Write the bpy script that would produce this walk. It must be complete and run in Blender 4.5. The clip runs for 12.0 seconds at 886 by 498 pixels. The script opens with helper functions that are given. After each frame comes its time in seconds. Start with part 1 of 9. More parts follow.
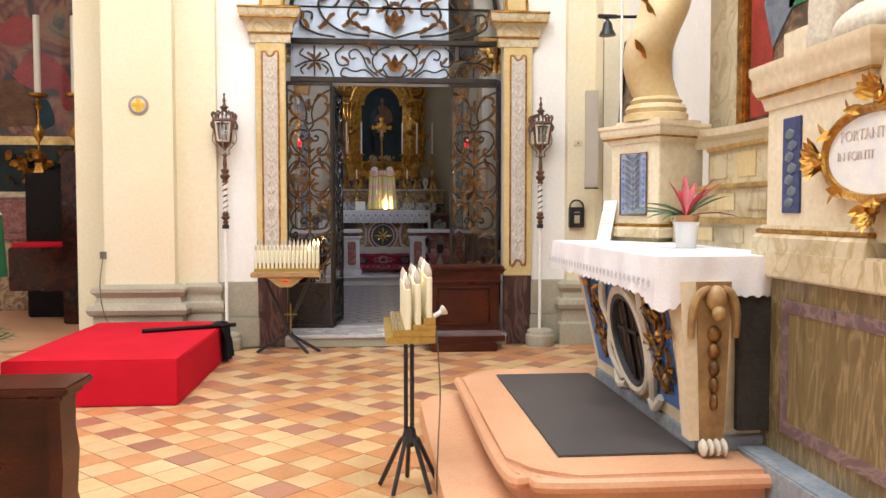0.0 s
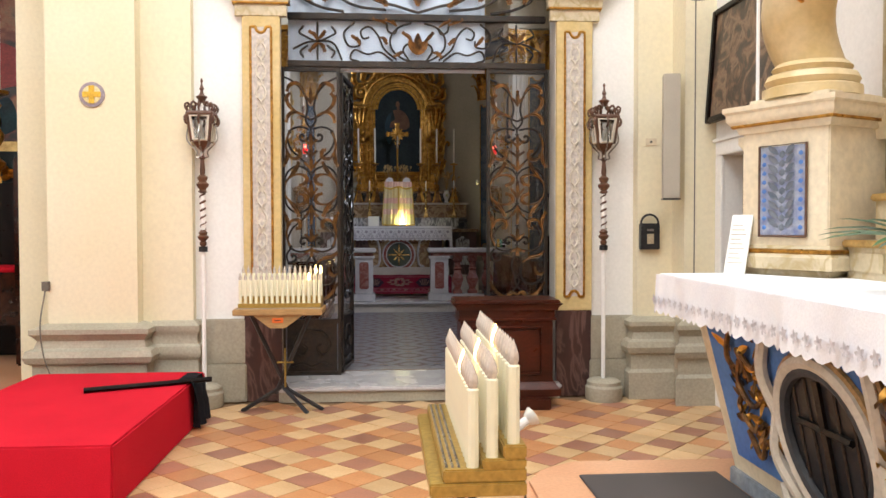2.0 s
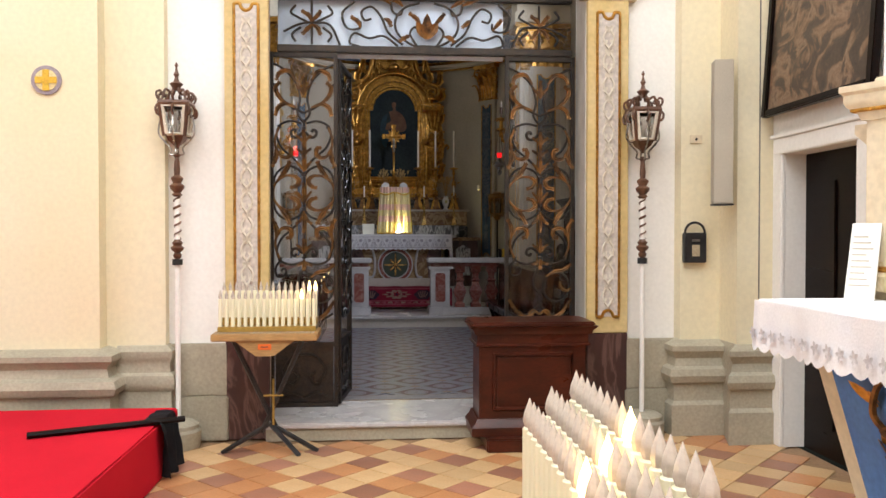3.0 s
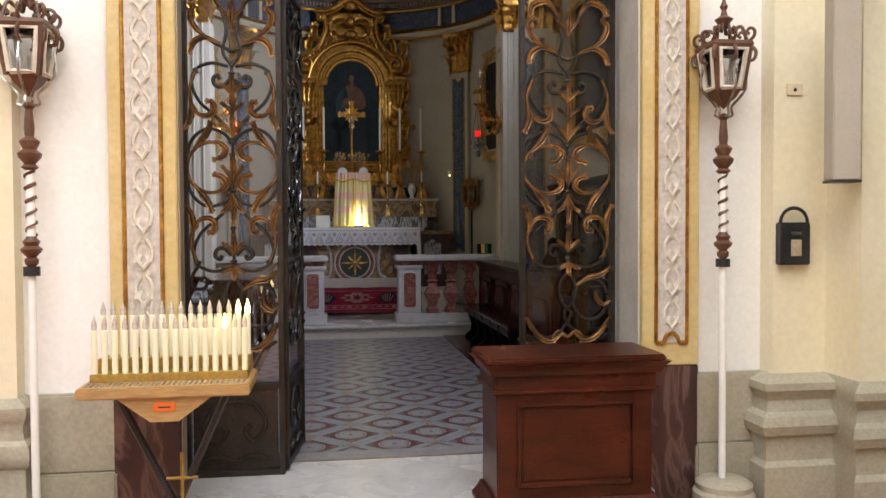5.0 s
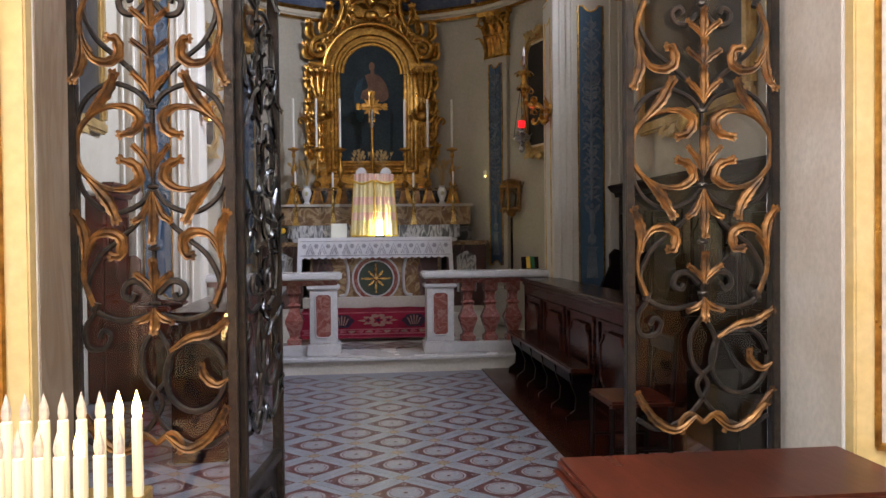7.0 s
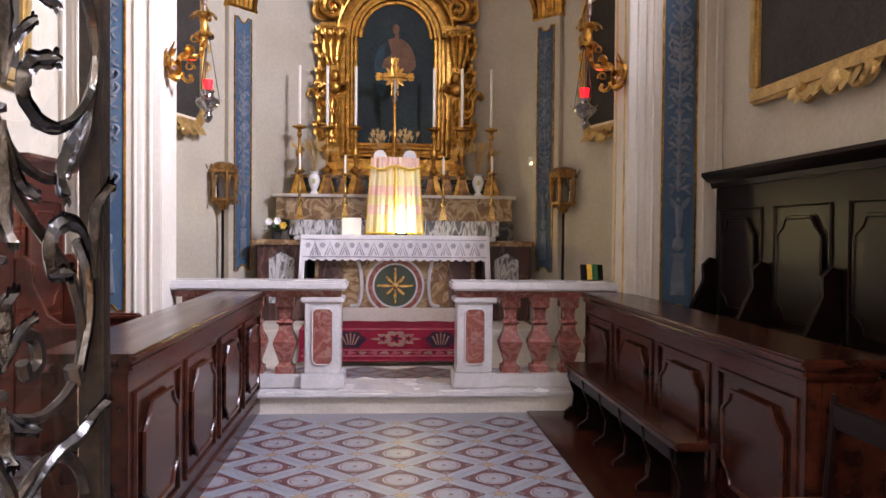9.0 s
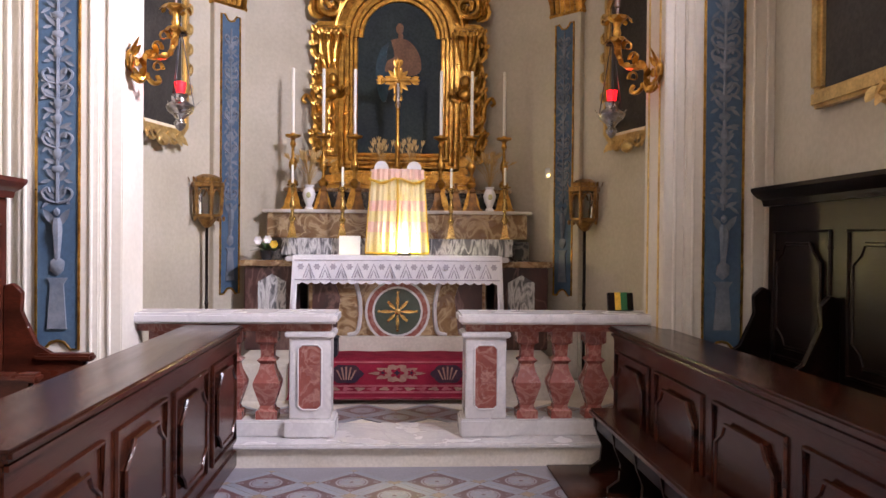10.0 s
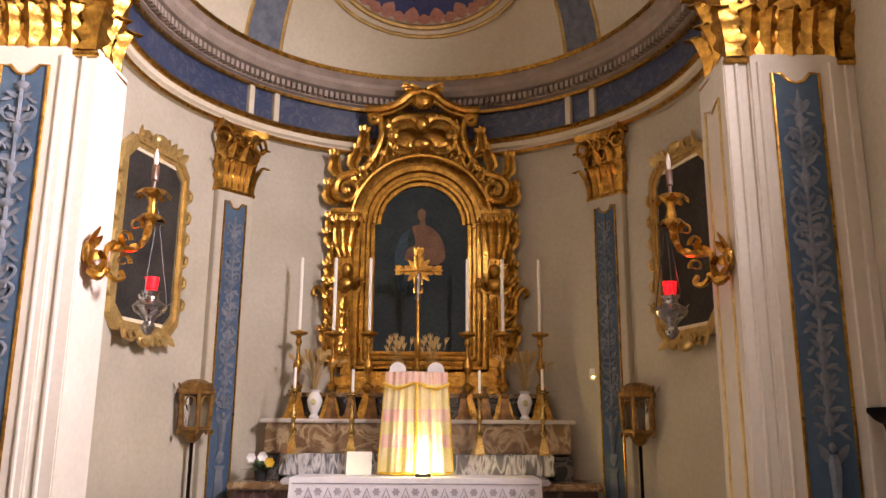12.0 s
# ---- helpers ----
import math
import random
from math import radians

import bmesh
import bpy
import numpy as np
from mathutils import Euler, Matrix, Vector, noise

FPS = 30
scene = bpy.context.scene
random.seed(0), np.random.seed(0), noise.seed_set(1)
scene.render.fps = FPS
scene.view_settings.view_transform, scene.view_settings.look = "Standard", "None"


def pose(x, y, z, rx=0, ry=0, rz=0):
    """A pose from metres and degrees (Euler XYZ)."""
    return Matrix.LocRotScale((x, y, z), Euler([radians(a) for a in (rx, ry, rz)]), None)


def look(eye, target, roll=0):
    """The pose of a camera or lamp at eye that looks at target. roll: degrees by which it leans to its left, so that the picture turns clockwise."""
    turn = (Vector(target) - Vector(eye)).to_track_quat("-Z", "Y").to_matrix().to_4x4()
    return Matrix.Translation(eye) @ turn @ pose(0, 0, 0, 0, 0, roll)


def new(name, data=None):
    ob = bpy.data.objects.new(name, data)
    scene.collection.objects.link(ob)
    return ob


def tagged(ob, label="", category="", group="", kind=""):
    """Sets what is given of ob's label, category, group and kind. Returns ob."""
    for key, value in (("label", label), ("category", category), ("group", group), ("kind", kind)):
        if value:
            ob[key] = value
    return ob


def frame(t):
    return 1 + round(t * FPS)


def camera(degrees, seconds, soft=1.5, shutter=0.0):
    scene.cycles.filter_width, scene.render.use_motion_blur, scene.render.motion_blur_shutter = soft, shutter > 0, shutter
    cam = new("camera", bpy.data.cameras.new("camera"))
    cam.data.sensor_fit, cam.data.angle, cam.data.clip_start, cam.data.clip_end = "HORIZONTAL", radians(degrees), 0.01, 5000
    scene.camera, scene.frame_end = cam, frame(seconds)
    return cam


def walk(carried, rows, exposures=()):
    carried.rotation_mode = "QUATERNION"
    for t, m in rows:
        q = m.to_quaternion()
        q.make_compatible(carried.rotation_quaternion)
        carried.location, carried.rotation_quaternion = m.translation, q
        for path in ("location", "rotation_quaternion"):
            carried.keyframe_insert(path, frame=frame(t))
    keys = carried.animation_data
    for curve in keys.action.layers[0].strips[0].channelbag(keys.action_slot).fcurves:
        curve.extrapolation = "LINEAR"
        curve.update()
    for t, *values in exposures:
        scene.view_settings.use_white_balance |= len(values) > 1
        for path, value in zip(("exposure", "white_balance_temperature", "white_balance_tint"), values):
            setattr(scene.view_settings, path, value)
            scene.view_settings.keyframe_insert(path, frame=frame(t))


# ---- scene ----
cam = camera(58.6, 12.0)
PATH = [
    (0, (-0.215, 1.048, 1.522), (-0.039, 3.038, 1.43), -0.0),
    (0.5, (-0.223, 1.547, 1.537), (-0.044, 3.537, 1.453), -0.1),
    (1, (-0.207, 2.052, 1.551), (-0.041, 4.044, 1.477), -0.3),
    (1.5, (-0.24, 2.491, 1.551), (-0.082, 4.484, 1.486), -0.2),
    (2, (-0.264, 2.989, 1.553), (-0.119, 4.983, 1.498), -0.1),
    (2.5, (-0.315, 3.471, 1.558), (-0.169, 5.465, 1.514), 0.1),
    (3, (-0.388, 3.972, 1.569), (-0.215, 5.964, 1.533), 0.0),
    (5, (-0.441, 5.935, 1.566), (-0.15, 7.913, 1.512), -0.3),
    (5.5, (-0.423, 6.399, 1.567), (-0.122, 8.375, 1.51), -0.3),
    (6, (-0.364, 6.894, 1.567), (-0.078, 8.873, 1.518), -0.2),
    (6.5, (-0.337, 7.294, 1.591), (-0.076, 9.276, 1.546), -0.6),
    (7, (-0.278, 7.761, 1.608), (-0.057, 9.749, 1.571), -0.6),
    (7.5, (-0.182, 8.272, 1.587), (-0.002, 10.264, 1.561), -0.3),
    (9.5, (-0.068, 10.244, 1.652), (0.066, 12.239, 1.607), 0.6),
    (10, (0.002, 10.665, 1.728), (0.115, 12.661, 1.708), 0.5),
    (10.5, (0.034, 11.017, 1.825), (0.131, 13.015, 1.857), 0.3),
    (11, (0.054, 11.351, 1.908), (0.136, 13.345, 2.036), 0.0),
    (11.5, (0.105, 11.601, 1.95), (0.16, 13.581, 2.222), 0.1),
    (12, (0.154, 11.758, 1.996), (0.171, 13.71, 2.434), 0.4),
]
EXPOSURES = [(0.0, -0.1, 6050, 6), (5.0, 0.0, 6050, 5), (6.5, 0.5, 6050, 7), (7.0, 0.6, 6000, 8), (7.5, 1.1, 5950, 9), (9.5, 1.5, 6500, 20), (10.5, 1.55, 6700, 20), (12.0, 1.35, 7700, 23)]
walk(cam, [(t, look(eye, target, roll)) for t, eye, target, roll in PATH], EXPOSURES)

# ---- world and lights ----
world = bpy.data.worlds.new("sky")
scene.world = world
world.use_nodes = True
_sky = world.node_tree.nodes.new("ShaderNodeTexSky")
_sky.sky_type, _sky.sun_disc, _sky.sun_elevation, _sky.sun_rotation = "NISHITA", False, radians(50), radians(120)
world.node_tree.links.new(_sky.outputs[0], world.node_tree.nodes["Background"].inputs[0])
world.node_tree.nodes["Background"].inputs[1].default_value = 0.1


def area_lamp(name, eye, target, sx, sy, power, colour):
    data = bpy.data.lights.new(name, "AREA")
    data.shape, data.size, data.size_y, data.energy, data.color = "RECTANGLE", sx, sy, power, colour
    ob = new(name, data)
    ob.matrix_world = look(eye, target)
    return ob


def point_lamp(name, at, power, colour, radius=0.03):
    data = bpy.data.lights.new(name, "POINT")
    data.energy, data.color, data.shadow_soft_size = power, colour, radius
    ob = new(name, data)
    ob.location = at
    return ob


WARM = (1.0, 0.98, 0.98)
COOL = (0.85, 0.86, 1.0)
# added overhead fill under the closed nave ceiling, no visible source
area_lamp("fill_light_nave_top", (-0.7, 3.8, 7.9), (-0.7, 3.8, 0), 6.5, 8.0, 1010, WARM)
# added side fill from the west, no known window there
area_lamp("fill_light_nave_west", (-8.9, 3.5, 5.6), (1.0, 5.5, 1.0), 4.6, 2.6, 240, WARM)
area_lamp("window_light_chapel", (2.94, 13.45, 5.0), (-2.3, 15.4, 3.3), 1.55, 1.55, 245, COOL).data.spread = radians(120)
point_lamp("tabernacle_spot", (0.06, 18.62, 1.70), 6, (1.0, 0.86, 0.35), 0.03)

# ---- small mesh tools ----


def mesh_ob(name, bm, material, smooth=35):
    me = bpy.data.meshes.new(name)
    bmesh.ops.recalc_face_normals(bm, faces=bm.faces[:])
    bm.to_mesh(me)
    bm.free()
    for m in (material if isinstance(material, (list, tuple)) else [material]):
        me.materials.append(m)
    if smooth:
        me.polygons.foreach_set("use_smooth", [True] * len(me.polygons))
        me.set_sharp_from_angle(angle=radians(smooth))
    return new(name, me)


def thing(name, label, category, group="", at=(0, 0, 0), rz=0.0, kind=""):
    ob = new(name)
    ob.empty_display_size = 0.1
    ob.matrix_world = pose(*at, 0, 0, rz)
    return tagged(ob, label, category, group, kind)


SPLIT = ("leaf_ornament", "scrollwork", "brown_leaves")


def pieces(bm):
    """The separate shapes of a mesh: islands whose bounds meet stay together."""
    bm.verts.index_update()
    seen, groups = set(), []
    for v in bm.verts:
        if v in seen:
            continue
        stack, isl = [v], []
        seen.add(v)
        while stack:
            a = stack.pop()
            isl.append(a)
            for e in a.link_edges:
                b = e.other_vert(a)
                if b not in seen:
                    seen.add(b)
                    stack.append(b)
        lo = [min(p.co[k] for p in isl) for k in range(3)]
        hi = [max(p.co[k] for p in isl) for k in range(3)]
        groups.append((lo, hi, isl))
    merged = True
    while merged:
        merged, out = False, []
        for lo, hi, isl in groups:
            for i, (l2, h2, i2) in enumerate(out):
                if all(lo[k] <= h2[k] and l2[k] <= hi[k] for k in range(3)):
                    out[i] = ([min(p) for p in zip(lo, l2)], [max(p) for p in zip(hi, h2)], i2 + isl)
                    merged = True
                    break
            else:
                out.append((lo, hi, isl))
        groups = out
    return [g[2] for g in groups]


def part(name, bm, material, parent, label="", smooth=35):
    if name in SPLIT:
        sets = pieces(bm)
        if 1 < len(sets) < 40:
            for isl in sets[1:]:
                b, own = bmesh.new(), {}
                for v in isl:
                    own[v] = b.verts.new(v.co)
                for f in {f for v in isl for f in v.link_faces}:
                    b.faces.new([own[v] for v in f.verts]).material_index = f.material_index
                q = mesh_ob(name, b, material, smooth)
                q.parent = parent
                if label:
                    tagged(q, label)
            bmesh.ops.delete(bm, geom=[v for isl in sets[1:] for v in isl], context="VERTS")
    ob = mesh_ob(name, bm, material, smooth)
    ob.parent = parent
    if label:
        tagged(ob, label)
    return ob


def solo(name, bm, material, label, category, group="", at=(0, 0, 0), rz=0.0, smooth=35, kind=""):
    ob = mesh_ob(name, bm, material, smooth)
    ob.matrix_world = pose(*at, 0, 0, rz)
    return tagged(ob, label, category, group, kind)


def structure(name, bm, material, label, category="", smooth=35):
    return tagged(mesh_ob(name, bm, material, smooth), label, category or name.split("_")[0], kind="structure")


def box(x0, x1, y0, y1, z0, z1, bevel=0.0, bm=None, slot=0):
    """A box, with rounded edges where bevel is given; added to bm where one is given."""
    b = bmesh.new()
    bmesh.ops.create_cube(b, size=1, matrix=Matrix.Translation(((x0 + x1) / 2, (y0 + y1) / 2, (z0 + z1) / 2)) @ Matrix.Diagonal((x1 - x0, y1 - y0, z1 - z0, 1)))
    if bevel:
        bmesh.ops.bevel(b, geom=b.edges[:], offset=bevel, segments=2, affect="EDGES")
    for f in b.faces:
        f.material_index = slot
    return join(bm, b)


def join(bm, b):
    if bm is None:
        return b
    me = bpy.data.meshes.new("joined")
    b.to_mesh(me)
    b.free()
    bm.from_mesh(me)
    bpy.data.meshes.remove(me)
    return bm


def moved(b, m, bm=None):
    b.transform(m)
    return join(bm, b)


def lathe(profile, steps=20, bm=None, turn=0.0, slot=0):
    """A turned shape from (radius, z) pairs."""
    b = bm or bmesh.new()
    rings = []
    for r, z in profile:
        rings.append([b.verts.new((max(r, 0.0004) * math.cos(turn + 2 * math.pi * i / steps), max(r, 0.0004) * math.sin(turn + 2 * math.pi * i / steps), z)) for i in range(steps)])
    for a, c in zip(rings, rings[1:]):
        for i in range(steps):
            b.faces.new((a[i], a[(i + 1) % steps], c[(i + 1) % steps], c[i])).material_index = slot
    b.faces.new(rings[0][::-1]).material_index = slot
    b.faces.new(rings[-1]).material_index = slot
    return b


def prism(outline, depth, bm=None, axis="y", slot=0):
    """An outline of (u, v) pairs in the xz plane (axis y), the yz plane (axis x) or the xy plane (axis z), given depth along the axis."""
    b = bm or bmesh.new()
    put = {"y": lambda u, v, d: (u, d, v), "x": lambda u, v, d: (d, u, v), "z": lambda u, v, d: (u, v, d)}[axis]
    front = [b.verts.new(put(u, v, 0)) for u, v in outline]
    back = [b.verts.new(put(u, v, depth)) for u, v in outline]
    n = len(outline)
    fs = [b.faces.new(front), b.faces.new(back[::-1])]
    for i in range(n):
        fs.append(b.faces.new((front[i], back[i], back[(i + 1) % n], front[(i + 1) % n])))
    for f in fs:
        f.material_index = slot
    return b


def ring_prism(outer, inner, depth, bm=None, axis="y", slot=0):
    """A flat band between two outlines with equal counts, given depth."""
    b = bm or bmesh.new()
    put = {"y": lambda u, v, d: (u, d, v), "x": lambda u, v, d: (d, u, v), "z": lambda u, v, d: (u, v, d)}[axis]
    loops = [[b.verts.new(put(u, v, d)) for u, v in o] for o, d in ((outer, 0), (inner, 0), (inner, depth), (outer, depth))]
    n = len(outer)
    for k in range(4):
        a, c = loops[k], loops[(k + 1) % 4]
        for i in range(n):
            b.faces.new((a[i], a[(i + 1) % n], c[(i + 1) % n], c[i])).material_index = slot
    return b


def tube(points, radius, sides=6, bm=None, slot=0, flat=1.0):
    """A bar swept along points; radius a number or one for each point."""
    b = bm or bmesh.new()
    pts = [Vector(p) for p in points]
    n = len(pts)
    rad = [radius] * n if isinstance(radius, (int, float)) else list(radius)
    t = (pts[1] - pts[0]).normalized()
    side = t.cross(Vector((0, 1, 0)))
    if side.length < 0.01:
        side = t.cross(Vector((1, 0, 0)))
    side.normalize()
    rings = []
    for i, p in enumerate(pts):
        t = (pts[min(i + 1, n - 1)] - pts[max(i - 1, 0)]).normalized()
        side = (side - t * side.dot(t)).normalized()
        up = t.cross(side)
        rings.append([b.verts.new(p + side * (rad[i] * math.cos(2 * math.pi * k / sides)) + up * (rad[i] * flat * math.sin(2 * math.pi * k / sides))) for k in range(sides)])
    for a, c in zip(rings, rings[1:]):
        for k in range(sides):
            b.faces.new((a[k], a[(k + 1) % sides], c[(k + 1) % sides], c[k])).material_index = slot
    b.faces.new(rings[0][::-1]).material_index = slot
    b.faces.new(rings[-1]).material_index = slot
    return b


def smooth_path(pts, per=6):
    """A Catmull-Rom curve through points."""
    p = [Vector(q) for q in pts]
    p = [2 * p[0] - p[1]] + p + [2 * p[-1] - p[-2]]
    out = []
    for i in range(1, len(p) - 2):
        for k in range(per):
            s = k / per
            out.append(0.5 * (2 * p[i] + (p[i + 1] - p[i - 1]) * s + (2 * p[i - 1] - 5 * p[i] + 4 * p[i + 1] - p[i + 2]) * s * s + (3 * p[i] - p[i - 1] - 3 * p[i + 1] + p[i + 2]) * s ** 3))
    out.append(p[-2])
    return out


def blob(at, size, bm=None, slot=0, sub=1, turn=None):
    b = bmesh.new()
    m = Matrix.Translation(at) @ (turn or Matrix()) @ Matrix.Diagonal((*size, 1))
    bmesh.ops.create_icosphere(b, subdivisions=sub, radius=1, matrix=m)
    for f in b.faces:
        f.material_index = slot
    return join(bm, b)


def leaf(base, tip, width, bm=None, slot=0, normal=(0, -1, 0), bend=0.25, fold=0.25):
    """A pointed, folded leaf from base to tip, its tip bent over towards normal."""
    b = bm or bmesh.new()
    a, c, nrm = Vector(base), Vector(tip), Vector(normal).normalized()
    run = c - a
    side = run.cross(nrm).normalized()
    rows = []
    for s, w in ((0, 0.25), (0.3, 0.9), (0.6, 1.0), (0.85, 0.55), (1, 0.04)):
        mid = a + run * s + nrm * (bend * run.length * s * s)
        rows.append([b.verts.new(mid - side * (width * w / 2) - nrm * (fold * width * w * -0.5)), b.verts.new(mid), b.verts.new(mid + side * (width * w / 2) - nrm * (fold * width * w * -0.5))])
    for r, q in zip(rows, rows[1:]):
        for k in (0, 1):
            b.faces.new((r[k], r[k + 1], q[k + 1], q[k])).material_index = slot
    return b


def acanthus(pts, width, bm=None, slot=0, dy=-0.012):
    """A ribbed, serrated leaf along points in the xz plane: a narrow stem that broadens, then curls forward into a lobed tip."""
    b = bm or bmesh.new()
    path = smooth_path([(x, dy, z) for x, z in pts], 6)
    n = len(path)
    run = sum((q - p).length for p, q in zip(path, path[1:]))
    rows = []
    for i, p in enumerate(path):
        f = i / (n - 1)
        t = (path[min(i + 1, n - 1)] - path[max(i - 1, 0)]).normalized()
        side = Vector((t.z, 0, -t.x))
        w = width * (0.12 + 0.27 * math.sin(math.pi * min(0.06 + 0.74 * f, 1)) ** 1.4)
        w *= 1 + 0.20 * f * math.cos(2 * math.pi * f * max(run / 0.034, 2))
        lift = 0.40 * width * max(f - 0.72, 0) ** 2 / 0.08
        rel = ((-1, 0.10), (-0.55, -0.10), (0, 0.42), (0.55, -0.10), (1, 0.10))
        row = [b.verts.new(p + side * (w * u) + Vector((0, -(0.006 + w * v + lift * (1 - 0.4 * abs(u))), 0))) for u, v in rel]
        row.append(b.verts.new(p + Vector((0, 0.005 - lift * 0.6, 0))))
        rows.append(row)
    for r, q in zip(rows, rows[1:]):
        for k in range(6):
            b.faces.new((r[k], r[(k + 1) % 6], q[(k + 1) % 6], q[k])).material_index = slot
    b.faces.new(rows[0][::-1]).material_index = slot
    b.faces.new(rows[-1]).material_index = slot
    end, t = path[-1], (path[-1] - path[-3]).normalized()
    side = Vector((t.z, 0, -t.x))
    base = end - t * width * 0.12 + Vector((0, -0.36 * width, 0))
    for k in (-1, 0, 1):
        leaf(base + side * (k * width * 0.16), base + (t * (0.48 - 0.12 * abs(k)) + side * k * 0.30) * width, width * 0.28, b, slot, (0, -1, 0), 0.2, 0.35)
    return b


def moulding(profile, path, bm=None, slot=0):
    """A moulding: a profile of (out, z) swept along a path of (x, y, out_x, out_y), open at its ends."""
    b = bm or bmesh.new()
    rows = [[b.verts.new((x + ox * o, y + oy * o, z)) for o, z in profile] for x, y, ox, oy in path]
    n = len(profile)
    for r, q in zip(rows, rows[1:]):
        for i in range(n - 1):
            b.faces.new((r[i], r[i + 1], q[i + 1], q[i])).material_index = slot
    b.faces.new(rows[0][::-1]).material_index = slot
    b.faces.new(rows[-1]).material_index = slot
    return b


# ---- materials ----


def mat(name, c1, c2=None, rough=0.5, metal=0.0, scale=3.0, grain=60.0, bump=0.08, spots=0.25, piece=0.0, stretch=(1, 1, 1), coat=0.0, spec=0.5):
    """A painted, stone, metal or cloth surface: two tones in large patches, fine grain, relief, uneven gloss."""
    m = bpy.data.materials.new(name)
    m.use_nodes = True
    nt = m.node_tree
    n, l = nt.nodes, nt.links
    sh = n["Principled BSDF"]
    tex = n.new("ShaderNodeTexCoord")
    mp = n.new("ShaderNodeMapping")
    mp.inputs["Scale"].default_value = stretch
    l.new(tex.outputs["Object"], mp.inputs[0])
    big, fine = n.new("ShaderNodeTexNoise"), n.new("ShaderNodeTexNoise")
    big.inputs["Scale"].default_value, big.inputs["Detail"].default_value = scale, 5
    fine.inputs["Scale"].default_value, fine.inputs["Detail"].default_value = grain, 4
    for q in (big, fine):
        l.new(mp.outputs[0], q.inputs["Vector"])
    ramp = n.new("ShaderNodeMapRange")
    ramp.inputs[1].default_value, ramp.inputs[2].default_value = 0.35, 0.68
    l.new(big.outputs[0], ramp.inputs[0])
    mix = n.new("ShaderNodeMix")
    mix.data_type = "RGBA"
    c2 = c2 or tuple(v * 0.86 for v in c1)
    mix.inputs[6].default_value, mix.inputs[7].default_value = (*c1, 1), (*c2, 1)
    l.new(ramp.outputs[0], mix.inputs[0])
    hsv = n.new("ShaderNodeHueSaturation")
    l.new(mix.outputs[2], hsv.inputs["Color"])
    val = n.new("ShaderNodeMapRange")
    val.inputs[1].default_value, val.inputs[2].default_value = 0.3, 0.7
    val.inputs[3].default_value, val.inputs[4].default_value = 1 - spots, 1 + spots * 0.4
    l.new(fine.outputs[0], val.inputs[0])
    last = val.outputs[0]
    if piece:
        info = n.new("ShaderNodeObjectInfo")
        geo = n.new("ShaderNodeNewGeometry")
        add = n.new("ShaderNodeMath")
        add.operation = "ADD"
        l.new(info.outputs["Random"], add.inputs[0])
        l.new(geo.outputs["Random Per Island"], add.inputs[1])
        fr = n.new("ShaderNodeMath")
        fr.operation = "FRACT"
        l.new(add.outputs[0], fr.inputs[0])
        rg = n.new("ShaderNodeMapRange")
        rg.inputs[3].default_value, rg.inputs[4].default_value = 1 - piece, 1 + piece
        l.new(fr.outputs[0], rg.inputs[0])
        mul = n.new("ShaderNodeMath")
        mul.operation = "MULTIPLY"
        l.new(last, mul.inputs[0])
        l.new(rg.outputs[0], mul.inputs[1])
        last = mul.outputs[0]
    l.new(last, hsv.inputs["Value"])
    l.new(hsv.outputs[0], sh.inputs["Base Color"])
    rr = n.new("ShaderNodeMapRange")
    rr.inputs[3].default_value, rr.inputs[4].default_value = max(rough - 0.1, 0.03), min(rough + 0.12, 1)
    l.new(big.outputs[0], rr.inputs[0])
    l.new(rr.outputs[0], sh.inputs["Roughness"])
    sh.inputs["Metallic"].default_value = metal
    sh.inputs["Coat Weight"].default_value = coat
    sh.inputs["Coat Roughness"].default_value = 0.15
    sh.inputs["Specular IOR Level"].default_value = spec
    if bump:
        bp = n.new("ShaderNodeBump")
        bp.inputs["Strength"].default_value, bp.inputs["Distance"].default_value = min(bump * 4, 1), 0.004
        l.new(fine.outputs[0], bp.inputs["Height"])
        l.new(bp.outputs[0], sh.inputs["Normal"])
    return m


def canvas_paint(name, tones, scale=1.6):
    """An old oil painting: warped patches of several tones with visible brushwork."""
    m = mat(name, tones[0], tones[1], 0.38, scale=6, grain=50, bump=0.04, spots=0.25)
    nt = m.node_tree
    n, l = nt.nodes, nt.links
    tex = n.new("ShaderNodeTexCoord")
    noise = n.new("ShaderNodeTexNoise")
    noise.inputs["Scale"].default_value, noise.inputs["Detail"].default_value, noise.inputs["Distortion"].default_value = scale, 3.5, 1.6
    l.new(tex.outputs["Object"], noise.inputs["Vector"])
    ramp = n.new("ShaderNodeValToRGB")
    ramp.color_ramp.interpolation = "B_SPLINE"
    for i, c in enumerate(tones):
        at = 0.30 + 0.42 * i / (len(tones) - 1)
        e = ramp.color_ramp.elements[i] if i < 2 else ramp.color_ramp.elements.new(at)
        e.position, e.color = at, (*c, 1)
    l.new(noise.outputs[0], ramp.inputs[0])
    l.new(ramp.outputs[0], n["Hue/Saturation/Value"].inputs["Color"])
    return m


